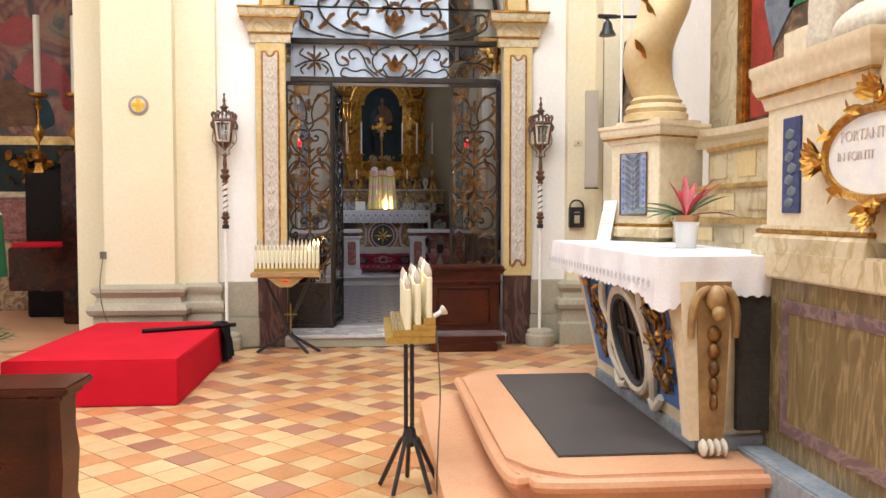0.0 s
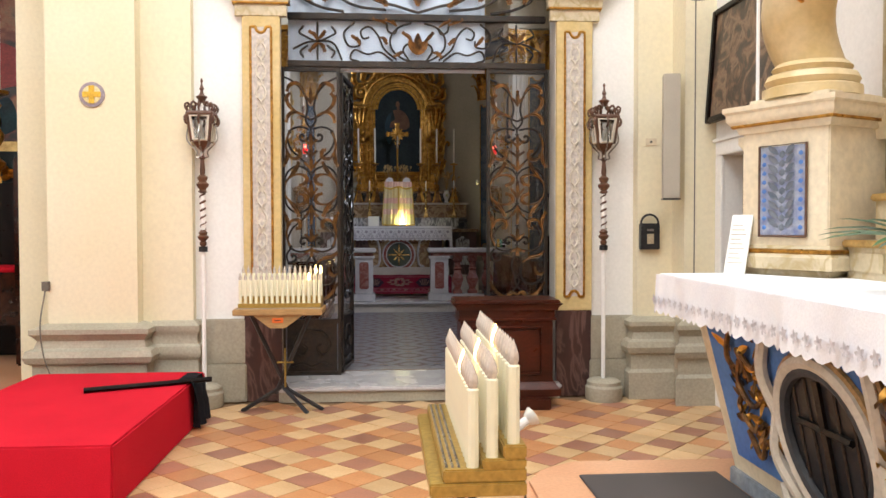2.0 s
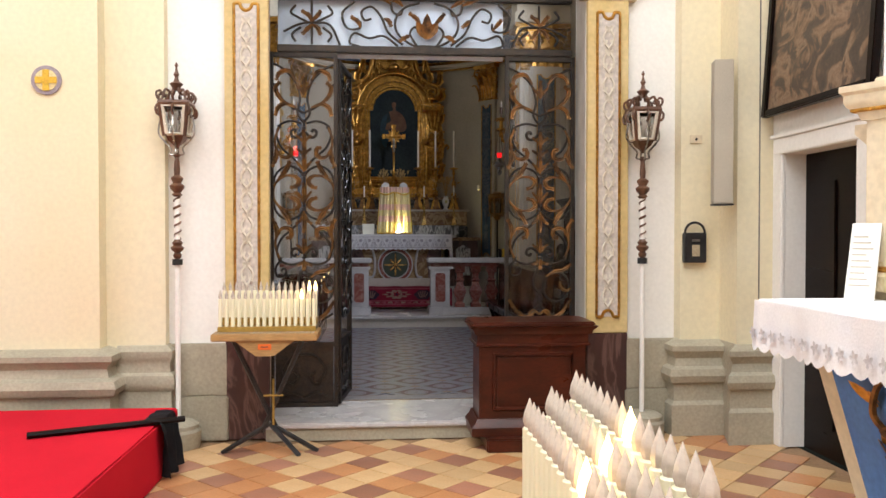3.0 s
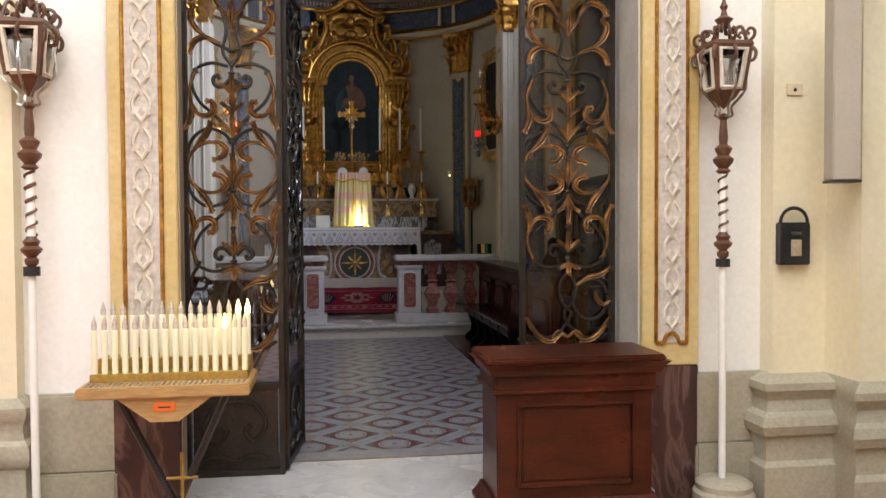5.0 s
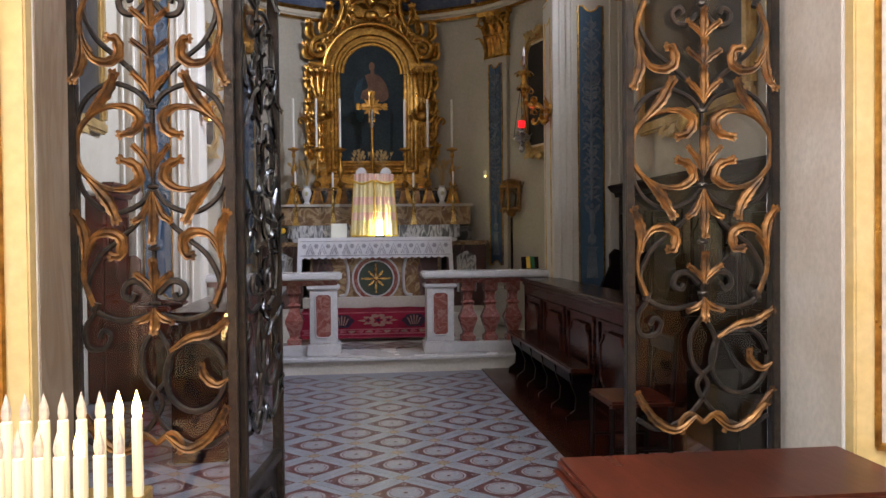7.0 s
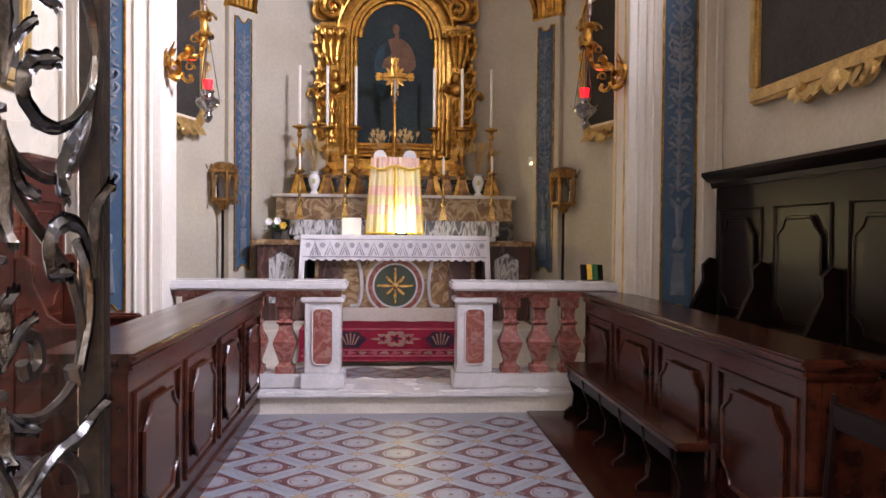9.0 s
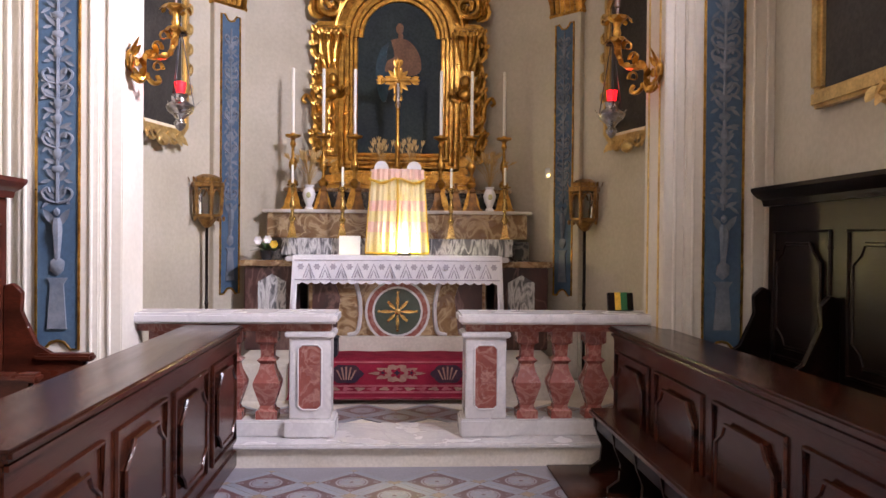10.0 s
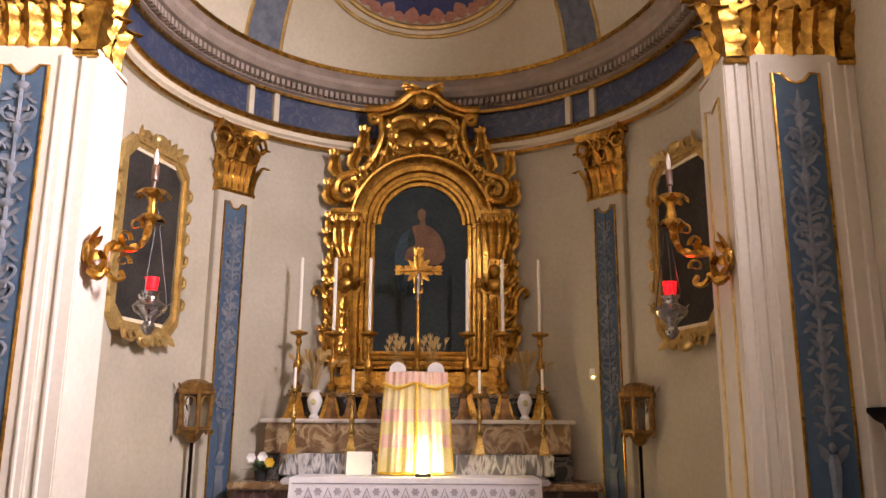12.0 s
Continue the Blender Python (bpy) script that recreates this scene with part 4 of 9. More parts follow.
bm = bmesh.new()
cen = bm.verts.new(dome(90, 46, 0.02))
rim = [bm.verts.new(roundel(k, 0.86, 0.02)) for k in range(48)]
for k in range(48):
    bm.faces.new((cen, rim[k], rim[(k + 1) % 48]))
structure("dome_roundel", bm, M["blue_deep"], "deep blue painted roundel in the half dome", "roundel", 60)
bm = bmesh.new()
for k in range(48):
    for f, w in ((0.90, 0.05),):
        a, b = Vector(roundel(k, 0.95, 0.02)), Vector(roundel(k, 0.74 if k % 2 else 0.82, 0.03))
        leaf(a, b, 0.16, bm, normal=(0, -0.5, -0.8), bend=0.05)
structure("dome_garland", bm, mat("salmon_painted_garland", (0.50, 0.24, 0.17), (0.40, 0.17, 0.12), 0.7, scale=8), "salmon painted garland round the roundel", "garland")
bm = bmesh.new()
tube([roundel(k, 1.0, 0.02) for k in range(49)], 0.03, 6, bm)
tube([roundel(k, 1.12, 0.02) for k in range(49)], 0.022, 6, bm)
structure("trim_roundel", bm, M["gold_pale"], "gilt rings round the roundel", "trim")

# ---- chapel: altar rail ----
ry = 16.55


def rail_side(s, x_in, x_out):
    t = thing("altar_rail", "red and white marble altar rail with square balusters", "altar rail", "altar rails", (0, ry, 0.30))
    a, b = sorted((x_in, x_out))
    part("plinth", box(a, b, -0.13, 0.13, 0, 0.115, 0.01), M["marble_white"], t, "white marble plinth")
    p0, p1 = (x_in, x_in + s * 0.30)
    q0, q1 = sorted((p0, p1))
    part("post_base", box(q0 - 0.035, q1 + 0.035, -0.18, 0.16, 0, 0.13, 0.012), M["marble_white"], t, "white marble base")
    part("post", box(q0, q1, -0.14, 0.13, 0.13, 0.74, 0.008), M["marble_white"], t, "white marble post")
    w, c = (q1 - q0) / 2 - 0.065, (q0 + q1) / 2
    zz0, zz1, k = 0.20, 0.67, 0.03
    out = [(c - w + k, zz0), (c + w - k, zz0), (c + w, zz0 + k), (c + w, zz1 - k), (c + w - k, zz1), (c - w + k, zz1), (c - w, zz1 - k), (c - w, zz0 + k)]
    bm = prism(out, 0.03)
    bm.transform(Matrix.Translation((0, -0.146, 0)))
    part("inlay", bm, M["marble_red"], t, "red marble inlay")
    part("inlay_edge", tube([(u, -0.145, v) for u, v in out + out[:1]], 0.008, 5), M["marble_white"], t)
    part("post_cap", box(q0 - 0.03, q1 + 0.03, -0.16, 0.15, 0.72, 0.765, 0.01), M["marble_white"], t)
    bm = box(a, b, -0.12, 0.12, 0.765, 0.825, 0.006)
    part("rail_band", bm, M["marble_red"], t, "red marble band under the rail")
    bm = box(a - (0.05 if s > 0 else 0), b + (0.05 if s < 0 else 0), -0.20, 0.20, 0.825, 0.90, 0.016)
    part("rail_top", bm, M["marble_white"], t, "grey-white marble rail top")
    n = int((abs(x_out - x_in) - 0.36) / 0.255)
    prof = [(0.085, 0.115), (0.085, 0.17), (0.06, 0.185), (0.055, 0.21), (0.105, 0.36), (0.105, 0.385), (0.065, 0.47), (0.055, 0.52), (0.08, 0.545), (0.05, 0.57), (0.055, 0.66), (0.085, 0.68), (0.085, 0.765)]
    first = None
    for i in range(n):
        x = x_in + s * (0.30 + 0.17 + i * 0.255)
        if first is None:
            bm = lathe([(r * 1.3, z) for r, z in prof], 4, turn=math.pi / 4)
            first = part("baluster", bm, M["marble_red"], t, smooth=20)
            first.location = (x, 0, 0)
        else:
            ob = new("baluster", first.data)
            ob.parent, ob.location = t, (x, 0, 0)


rail_side(-1, -0.48, -2.0)
rail_side(1, 0.50, 2.0)

# ---- chapel: the altar ----
ay = 18.7
t = thing("chapel_altar", "brown and red inlaid marble altar with a round medallion", "altar", at=(0, ay, 0.60))
part("base", box(-1.0, 1.0, -0.06, 0.6, 0, 0.16, 0.01), M["stone_pale"], t, "pale stone altar base")
part("body", box(-0.90, 0.90, 0.0, 0.6, 0.16, 0.92, 0.01), M["marble_brown"], t)
bm = ring_prism(arc(0, 0.41, 0.31, 0, 360, 32)[:-1], arc(0, 0.41, 0.25, 0, 360, 32)[:-1], 0.03)
bm.transform(Matrix.Translation((0, -0.03, 0)))
part("medallion_ring", bm, M["marble_red"], t, "red marble ring")
bm = ring_prism(arc(0, 0.41, 0.255, 0, 360, 32)[:-1], arc(0, 0.41, 0.235, 0, 360, 32)[:-1], 0.04)
ring_prism(arc(0, 0.41, 0.33, 0, 360, 32)[:-1], arc(0, 0.41, 0.305, 0, 360, 32)[:-1], 0.035, bm)
bm.transform(Matrix.Translation((0, -0.035, 0)))
part("medallion_rim", bm, M["marble_white"], t, "white marble rims")
bm = prism(arc(0, 0.41, 0.24, 0, 360, 32)[:-1], 0.02)
bm.transform(Matrix.Translation((0, -0.018, 0)))
part("medallion", bm, mat("dark_green_marble", (0.03, 0.05, 0.035), (0.05, 0.07, 0.05), 0.3), t, "dark green marble medallion")
bm = bmesh.new()
for k in range(8):
    a = k * math.pi / 4
    d = Vector((math.cos(a), 0, math.sin(a)))
    leaf(Vector((0, -0.022, 0.41)) + d * 0.03, Vector((0, -0.022, 0.41)) + d * (0.19 if k % 2 == 0 else 0.14), 0.035, bm, bend=0.02)
    blob(tuple(Vector((0, -0.022, 0.41)) + d * (0.19 if k % 2 == 0 else 0.13)), (0.017, 0.008, 0.017), bm)
blob((0, -0.022, 0.41), (0.035, 0.015, 0.035), bm)
part("star", bm, M["brass"], t, "yellow inlaid star")
for s in (-1, 1):
    bm = tube(smooth_path([(s * 0.50, -0.012, 0.17), (s * 0.40, -0.012, 0.22), (s * 0.38, -0.012, 0.5), (s * 0.46, -0.012, 0.8), (s * 0.55, -0.012, 0.91)], 5), 0.022, 6)
    part("inlay_scroll", bm, M["marble_white"], t, "white inlaid scroll")
    bm = prism([(s * 0.62, 0.17), (s * 0.86, 0.17), (s * 0.86, 0.90), (s * 0.70, 0.90), (s * 0.58, 0.55)], 0.02)
    bm.transform(Matrix.Translation((0, -0.01, 0)))
    part("side_inlay", bm, M["marble_dark_red"], t, "dark red inlay")
    x0, x1 = sorted((s * 1.0, s * 1.56))
    part("side_wing", box(x0, x1, 0.10, 0.75, 0.0, 0.86, 0.01), M["marble_dark_red"], t, "dark red marble wing")
    bm = prism([(s * 1.14, 0.2), (s * 1.42, 0.2), (s * 1.42, 0.70), (s * 1.28, 0.78), (s * 1.14, 0.70)], 0.02)
    bm.transform(Matrix.Translation((0, 0.085, 0)))
    part("wing_panel", bm, M["marble_grey"], t, "grey marble panel")
    part("wing_top", box(x0 - 0.05, x1 + 0.05, 0.04, 0.80, 0.86, 0.92, 0.014), M["marble_brown"], t)
part("mensa", box(-1.12, 1.12, -0.14, 0.62, 0.915, 0.965, 0.012), M["marble_white"], t, "white marble table slab")
part("gradine", box(-1.22, 1.22, 0.30, 0.72, 0.965, 1.15, 0.01), M["marble_grey"], t, "grey streaked marble gradine")
part("gradine_end", box(-1.40, -1.222, 0.34, 0.76, 0.92, 1.13, 0.01), M["marble_black"], t)
part("gradine_end", box(1.222, 1.40, 0.34, 0.76, 0.92, 1.13, 0.01), M["marble_black"], t)
part("upper_gradine", box(-1.40, 1.40, 0.48, 1.05, 1.15, 1.42, 0.01), M["marble_brown"], t, "brown marble upper gradine")
part("gradine_slab", box(-1.45, 1.45, 0.43, 1.05, 1.42, 1.455, 0.012), M["stone_pale"], t)
part("back_gradine", box(-1.22, 1.22, 0.72, 1.1, 1.455, 1.66, 0.01), M["marble_black"], t, "dark marble back step")
part("back_slab", box(-1.26, 1.26, 0.69, 1.1, 1.66, 1.70, 0.01), M["marble_brown"], t)

# altar cloth with scalloped lace front
t = thing("altar_cloth", "white altar cloth with a scalloped lace hem", "altar cloth", at=(0, ay, 1.565))
part("linen", box(-1.035, 1.035, -0.15, 0.55, 0.002, 0.012, 0.004), M["cloth_white"], t)
bm = bmesh.new()
n = 176
rows = []
for i in range(n + 1):
    x = -1.035 + 2.07 * i / n
    fl = 0.008 * math.sin(x * 23) + 0.005 * math.sin(x * 51 + 1)
    drop = 0.262 + 0.022 * abs(math.sin(math.pi * (x + 1.035) / 0.09))
    rows.append([bm.verts.new((x, -0.155 - fl * k / 4 - 0.004, 0.010 - drop * k / 4)) for k in range(5)])
for r, q in zip(rows, rows[1:]):
    for k in range(4):
        bm.faces.new((r[k], r[k + 1], q[k + 1], q[k]))
part("lace_front", bm, M["lace"], t, "lace hem", 60)
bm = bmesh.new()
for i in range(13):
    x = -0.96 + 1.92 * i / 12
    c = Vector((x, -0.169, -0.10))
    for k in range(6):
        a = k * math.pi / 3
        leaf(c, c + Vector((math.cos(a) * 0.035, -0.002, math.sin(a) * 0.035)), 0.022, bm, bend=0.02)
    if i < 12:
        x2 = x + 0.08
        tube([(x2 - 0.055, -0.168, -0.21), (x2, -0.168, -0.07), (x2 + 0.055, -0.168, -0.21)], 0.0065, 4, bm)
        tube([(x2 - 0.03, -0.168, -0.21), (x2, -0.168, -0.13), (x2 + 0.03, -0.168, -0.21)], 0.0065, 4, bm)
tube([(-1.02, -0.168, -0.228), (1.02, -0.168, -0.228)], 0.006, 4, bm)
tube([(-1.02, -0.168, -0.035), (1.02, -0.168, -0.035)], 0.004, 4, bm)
# grey tone carries the shade in the lace's openings
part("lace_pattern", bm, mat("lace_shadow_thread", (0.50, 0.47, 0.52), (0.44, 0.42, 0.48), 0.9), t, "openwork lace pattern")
for s in (-1, 1):
    bm = bmesh.new()
    rows = []
    for i in range(13):
        y = -0.15 + 0.5 * i / 12
        rows.append([bm.verts.new((s * (1.04 + 0.02 * math.sin(i * 1.1) * k / 5), y - 0.05 * k / 5 * (1 - i / 12), 0.008 - 0.62 * k / 5)) for k in range(6)])
    for r, q in zip(rows, rows[1:]):
        for k in range(5):
            bm.faces.new((r[k], r[k + 1], q[k + 1], q[k]))
    fall = bmesh.new()
    strip = []
    for k in range(9):
        z = 0.01 - 0.64 * k / 8
        strip.append([fall.verts.new((s * (1.04 - 0.012 * q + 0.004 * k), -0.163 - 0.012 * math.sin(q * 1.6 + 0.4 * k) * k / 8, z)) for q in range(6)])
    for r, q in zip(strip, strip[1:]):
        for k in range(5):
            fall.faces.new((r[k], r[k + 1], q[k + 1], q[k]))
    part("corner_fall", fall, M["lace"], t, "falling corner of the cloth", 60)
    part("side_drop", bm, M["lace"], t, "hanging end of the cloth", 60)

# rug over the altar steps
t = thing("altar_rug", "crimson patterned rug laid over the altar steps", "rug", at=(0, 17.8, 0.30))
prof = [(-0.10, 0.012), (0.02, 0.016), (0.045, 0.05), (0.05, 0.14), (0.055, 0.22), (0.062, 0.300), (0.09, 0.316), (0.45, 0.316), (0.84, 0.314)]
bm = bmesh.new()
rows = []
for i in range(33):
    x = -0.98 + 1.96 * i / 32
    rows.append([bm.verts.new((x, y - 0.006 * math.sin(i * 1.7 + z * 9), z + 0.004 * math.sin(i * 0.9))) for y, z in prof])
for r, q in zip(rows, rows[1:]):
    for k in range(len(prof) - 1):
        bm.faces.new((r[k], r[k + 1], q[k + 1], q[k]))
part("rug_field", bm, M["pink_rose"], t, "crimson pile", 60)


def rug_face(u, v):
    """A point on the rug's drop: u across, v along the front profile in metres."""
    run = 0.0
    for (y0, z0), (y1, z1) in zip(prof, prof[1:]):
        d = math.hypot(y1 - y0, z1 - z0)
        if run + d >= v:
            f = (v - run) / d
            return (u, y0 + (y1 - y0) * f - 0.010, z0 + (z1 - z0) * f + 0.008)
        run += d
    return (u, prof[-1][0], prof[-1][1] + 0.008)


def rug_patch(name, outline, mt, out=0.0):
    """A woven motif: an outline of (u, v) laid on the rug as a thin flat piece."""
    b = bmesh.new()
    vs = []
    for u, v in outline:
        x, y, z = rug_face(u, v)
        vs.append(b.verts.new((x, y - out, z + out)))
    b.faces.new(vs)
    part(name, b, mt, t)


def lobed(cx, cv, ru, rv, n, depth, turn=0.0):
    return [(cx + ru * (1 + depth * math.cos(n * a)) * math.cos(a + turn), cv + rv * (1 + depth * math.cos(n * a)) * math.sin(a + turn)) for a in np.linspace(0, 2 * math.pi, 4 * n, endpoint=False)]


PINK = mat("pink_rug_wool", (0.42, 0.12, 0.15), (0.30, 0.07, 0.09), 0.95, scale=10, grain=160, bump=0.25, spots=0.25, spec=0.1)
for v0, v1 in ((0.02, 0.05), (0.145, 0.165), (0.205, 0.222), (0.425, 0.45)):
    rug_patch("border_band", [(-0.96, v0), (0.96, v0), (0.96, v1), (-0.96, v1)], PINK)
for i in range(17):
    rug_patch("border_motif", lobed(-0.90 + 0.1125 * i, 0.185, 0.045, 0.016, 3, 0.3, 0.5 * i), M["rug_cream"] if i % 2 else PINK, 0.001)
for cx in (-0.46, 0.46):
    rug_patch("dark_medallion", lobed(cx, 0.32, 0.15, 0.085, 6, 0.08), M["rug_dark"], 0.001)
    for k in (-2, -1, 0, 1, 2):
        rug_patch("fan_ray", [(cx + 0.020 * k - 0.006, 0.265), (cx + 0.020 * k + 0.006, 0.265), (cx + 0.042 * k + 0.009, 0.385 - 0.008 * k * k), (cx + 0.042 * k - 0.009, 0.385 - 0.008 * k * k)], M["rug_cream"], 0.003)
rug_patch("centre_medallion", lobed(0, 0.325, 0.215, 0.058, 8, 0.22), M["rug_cream"], 0.001)
rug_patch("centre_medallion", lobed(0, 0.325, 0.095, 0.085, 4, 0.2, 0.785), M["rug_cream"], 0.002)
for cx, r in ((0, 0.042), (-0.13, 0.026), (0.13, 0.026)):
    rug_patch("centre_flower", lobed(cx, 0.325, r * 1.3, r, 5, 0.3), M["pink_rose"], 0.004)
    rug_patch("centre_flower", lobed(cx, 0.325, r * 0.6, r * 0.45, 4, 0.3), M["rug_dark"], 0.006)
t = thing("dark_box", "low black box standing beside the altar rug", "box", at=(-0.72, 18.30, 0.614))
part("case", box(-0.15, 0.15, -0.12, 0.12, 0.0, 0.17, 0.015), M["black_cloth"], t)
part("lid", box(-0.16, 0.16, -0.13, 0.13, 0.165, 0.185, 0.008), M["black_cloth"], t)

# tabernacle veil, its lamp and canon cards
t = thing("tabernacle_veil", "cream and gold satin tabernacle veil lit from below", "veil", at=(-0.01, 18.87, 1.58))
bm = bmesh.new()
rows = []
for i in range(61):
    u = -1 + 2 * i / 60
    col = []
    for k in range(9):
        f = k / 8
        half = 0.275 + 0.055 * (1 - f)
        fold = 0.020 * math.sin(u * 15 + 0.6) * (1 - 0.5 * f) + 0.010 * math.sin(u * 31)
        depth = -0.05 - 0.10 * (1 - u * u) + fold
        col.append(bm.verts.new((u * half, depth, 0.02 + 0.86 * f)))
    rows.append(col)
for r, q in zip(rows, rows[1:]):
    for k in range(8):
        bm.faces.new((r[k], r[k + 1], q[k + 1], q[k])).material_index = 1 if k in (2, 4, 7) else 0
part("curtain", bm, [M["veil"], M["veil_pink"]], t, "", 60)
bm = bmesh.new()
tube(smooth_path([(-0.29, -0.09, 0.78), (-0.16, -0.155, 0.735), (-0.02, -0.18, 0.78), (0.0, -0.18, 0.74), (0.02, -0.18, 0.78), (0.16, -0.155, 0.735), (0.29, -0.09, 0.78)], 6), 0.012, 6, bm)
tube([(0.0, -0.175, 0.78), (0.005, -0.178, 0.4), (0.0, -0.178, 0.03)], 0.010, 6, bm)
for s in (-1, 1):
    tube([(s * 0.27, -0.05, 0.86), (s * 0.325, -0.06, 0.03)], 0.008, 6, bm)
tube(smooth_path([(-0.325, -0.06, 0.02), (-0.17, -0.13, 0.02), (0, -0.16, 0.02), (0.17, -0.13, 0.02), (0.325, -0.06, 0.02)], 6), 0.012, 6, bm)
part("fringe", bm, M["yellow"], t, "yellow fringe")
part("tabernacle_box", box(-0.22, 0.22, 0.0, 0.30, 0.0, 0.84, 0.02), M["marble_white"], t, "white tabernacle behind the veil")
for s in (-1, 1):
    b = prism([(s * 0.17 + dx, z) for dx, z in [(-0.075, 0.84)] + [(0.075 * math.cos(a), 0.90 + 0.075 * math.sin(a)) for a in np.linspace(math.pi, 0, 9)] + [(0.075, 0.84)]], 0.03)
    part("white_crest", moved(b, Matrix.Translation((0, 0.02, 0))), M["porcelain"], t, "white rounded crest")
t = thing("spot_lamp", "small lit spotlight on the altar table", "lamp", at=(0.06, 18.61, 1.578))
part("body", box(-0.07, 0.07, -0.03, 0.05, 0.0, 0.03, 0.006), M["black_metal"], t)
part("lens", blob((0, 0.01, 0.045), (0.045, 0.025, 0.018), sub=2), M["lit_spot"], t, "glowing lens")
t = thing("mass_card", "cream card leaning beside the veil", "card", at=(-0.50, 18.83, 1.58))
part("sheet", moved(box(-0.11, 0.11, 0, 0.008, 0, 0.20), pose(0, 0, 0, -14)), M["paper"], t)

# ---- altarpiece ----
py = 19.67
PW, PZ0, PSH = 0.47, 2.72, 4.02     # half width, foot and shoulder of the picture
t = thing("altarpiece", "gilded carved altarpiece framing a dark arched painting", "altarpiece", at=(0, py, 0))


def arched(w, z0, zs, ear=0.0):
    """An arched outline with shoulders."""
    top = arc(0, zs, w - ear, 0, 180, 20)
    return [(-w, z0), (w, z0), (w, zs)] + top + [(-w, zs)]


bm = prism([(-0.72, 2.45), (0.72, 2.45), (0.74, 4.0), (0.80, 4.35), (0.68, 4.55), (0.50, 4.85), (0.42, 5.25), (-0.42, 5.25), (-0.50, 4.85), (-0.68, 4.55), (-0.80, 4.35), (-0.74, 4.0)], 0.10)
part("back_board", bm, M["gold"], t)
bm = prism(arched(PW, PZ0, PSH, 0.06), 0.02)
bm.transform(Matrix.Translation((0, -0.015, 0)))
part("canvas", bm, M["paint_green"], t, "dark greenish painted canvas")
bm = bmesh.new()
blob((0.0, -0.016, 4.13), (0.045, 0.006, 0.065), bm, sub=2)
blob((0.01, -0.016, 4.04), (0.03, 0.005, 0.05), bm, sub=2)
torso = smooth_path([(-0.10, 0, 4.0), (0.0, 0, 4.02), (0.12, 0, 3.98), (0.22, 0, 3.84), (0.24, 0, 3.66), (0.12, 0, 3.60), (-0.02, 0, 3.66), (-0.16, 0, 3.64), (-0.14, 0, 3.76), (-0.06, 0, 3.82), (-0.10, 0, 4.0)], 5)[:-1]
moved(prism([(p.x, p.z) for p in torso], -0.006), Matrix.Translation((0, -0.0155, 0)), bm)
part("painted_shape", bm, M["paint_skin"], t, "faded ochre patches of the painting")
bm = bmesh.new()
robe = smooth_path([(-0.12, 0, 3.98), (-0.22, 0, 3.88), (-0.27, 0, 3.66), (-0.24, 0, 3.40), (-0.16, 0, 3.30), (-0.10, 0, 3.55), (-0.15, 0, 3.76), (-0.12, 0, 3.98)], 5)[:-1]
moved(prism([(p.x, p.z) for p in robe], -0.005), Matrix.Translation((0, -0.0155, 0)), bm)
part("painted_blue", bm, M["paint_blue"], t, "faded blue patches of the painting")
steps = ((0.00, 0.05, -0.04), (0.05, 0.095, -0.075), (0.095, 0.15, -0.055), (0.15, 0.215, -0.10))
for d0, d1, y in steps:
    bm = ring_prism(arched(PW + d1, PZ0 - d1, PSH, 0.06), arched(PW + d0, PZ0 - d0, PSH, 0.06), -y)
    bm.transform(Matrix.Translation((0, y, 0)))
    bmesh.ops.bevel(bm, geom=bm.edges[:], offset=0.008, segments=1, affect="EDGES")
    part("frame_moulding", bm, M["gold"], t, "gilt frame moulding")
rnd = random.Random(3)


def spiral(cx, cz, r0, r1, a0, turns, y, way=1, n=26):
    """Points of a flat spiral, from its outer end inwards."""
    return [(cx + (r0 + (r1 - r0) * i / n) * math.cos(a0 + way * 2 * math.pi * turns * i / n), y - 0.02 * i / n, cz + (r0 + (r1 - r0) * i / n) * math.sin(a0 + way * 2 * math.pi * turns * i / n)) for i in range(n + 1)]


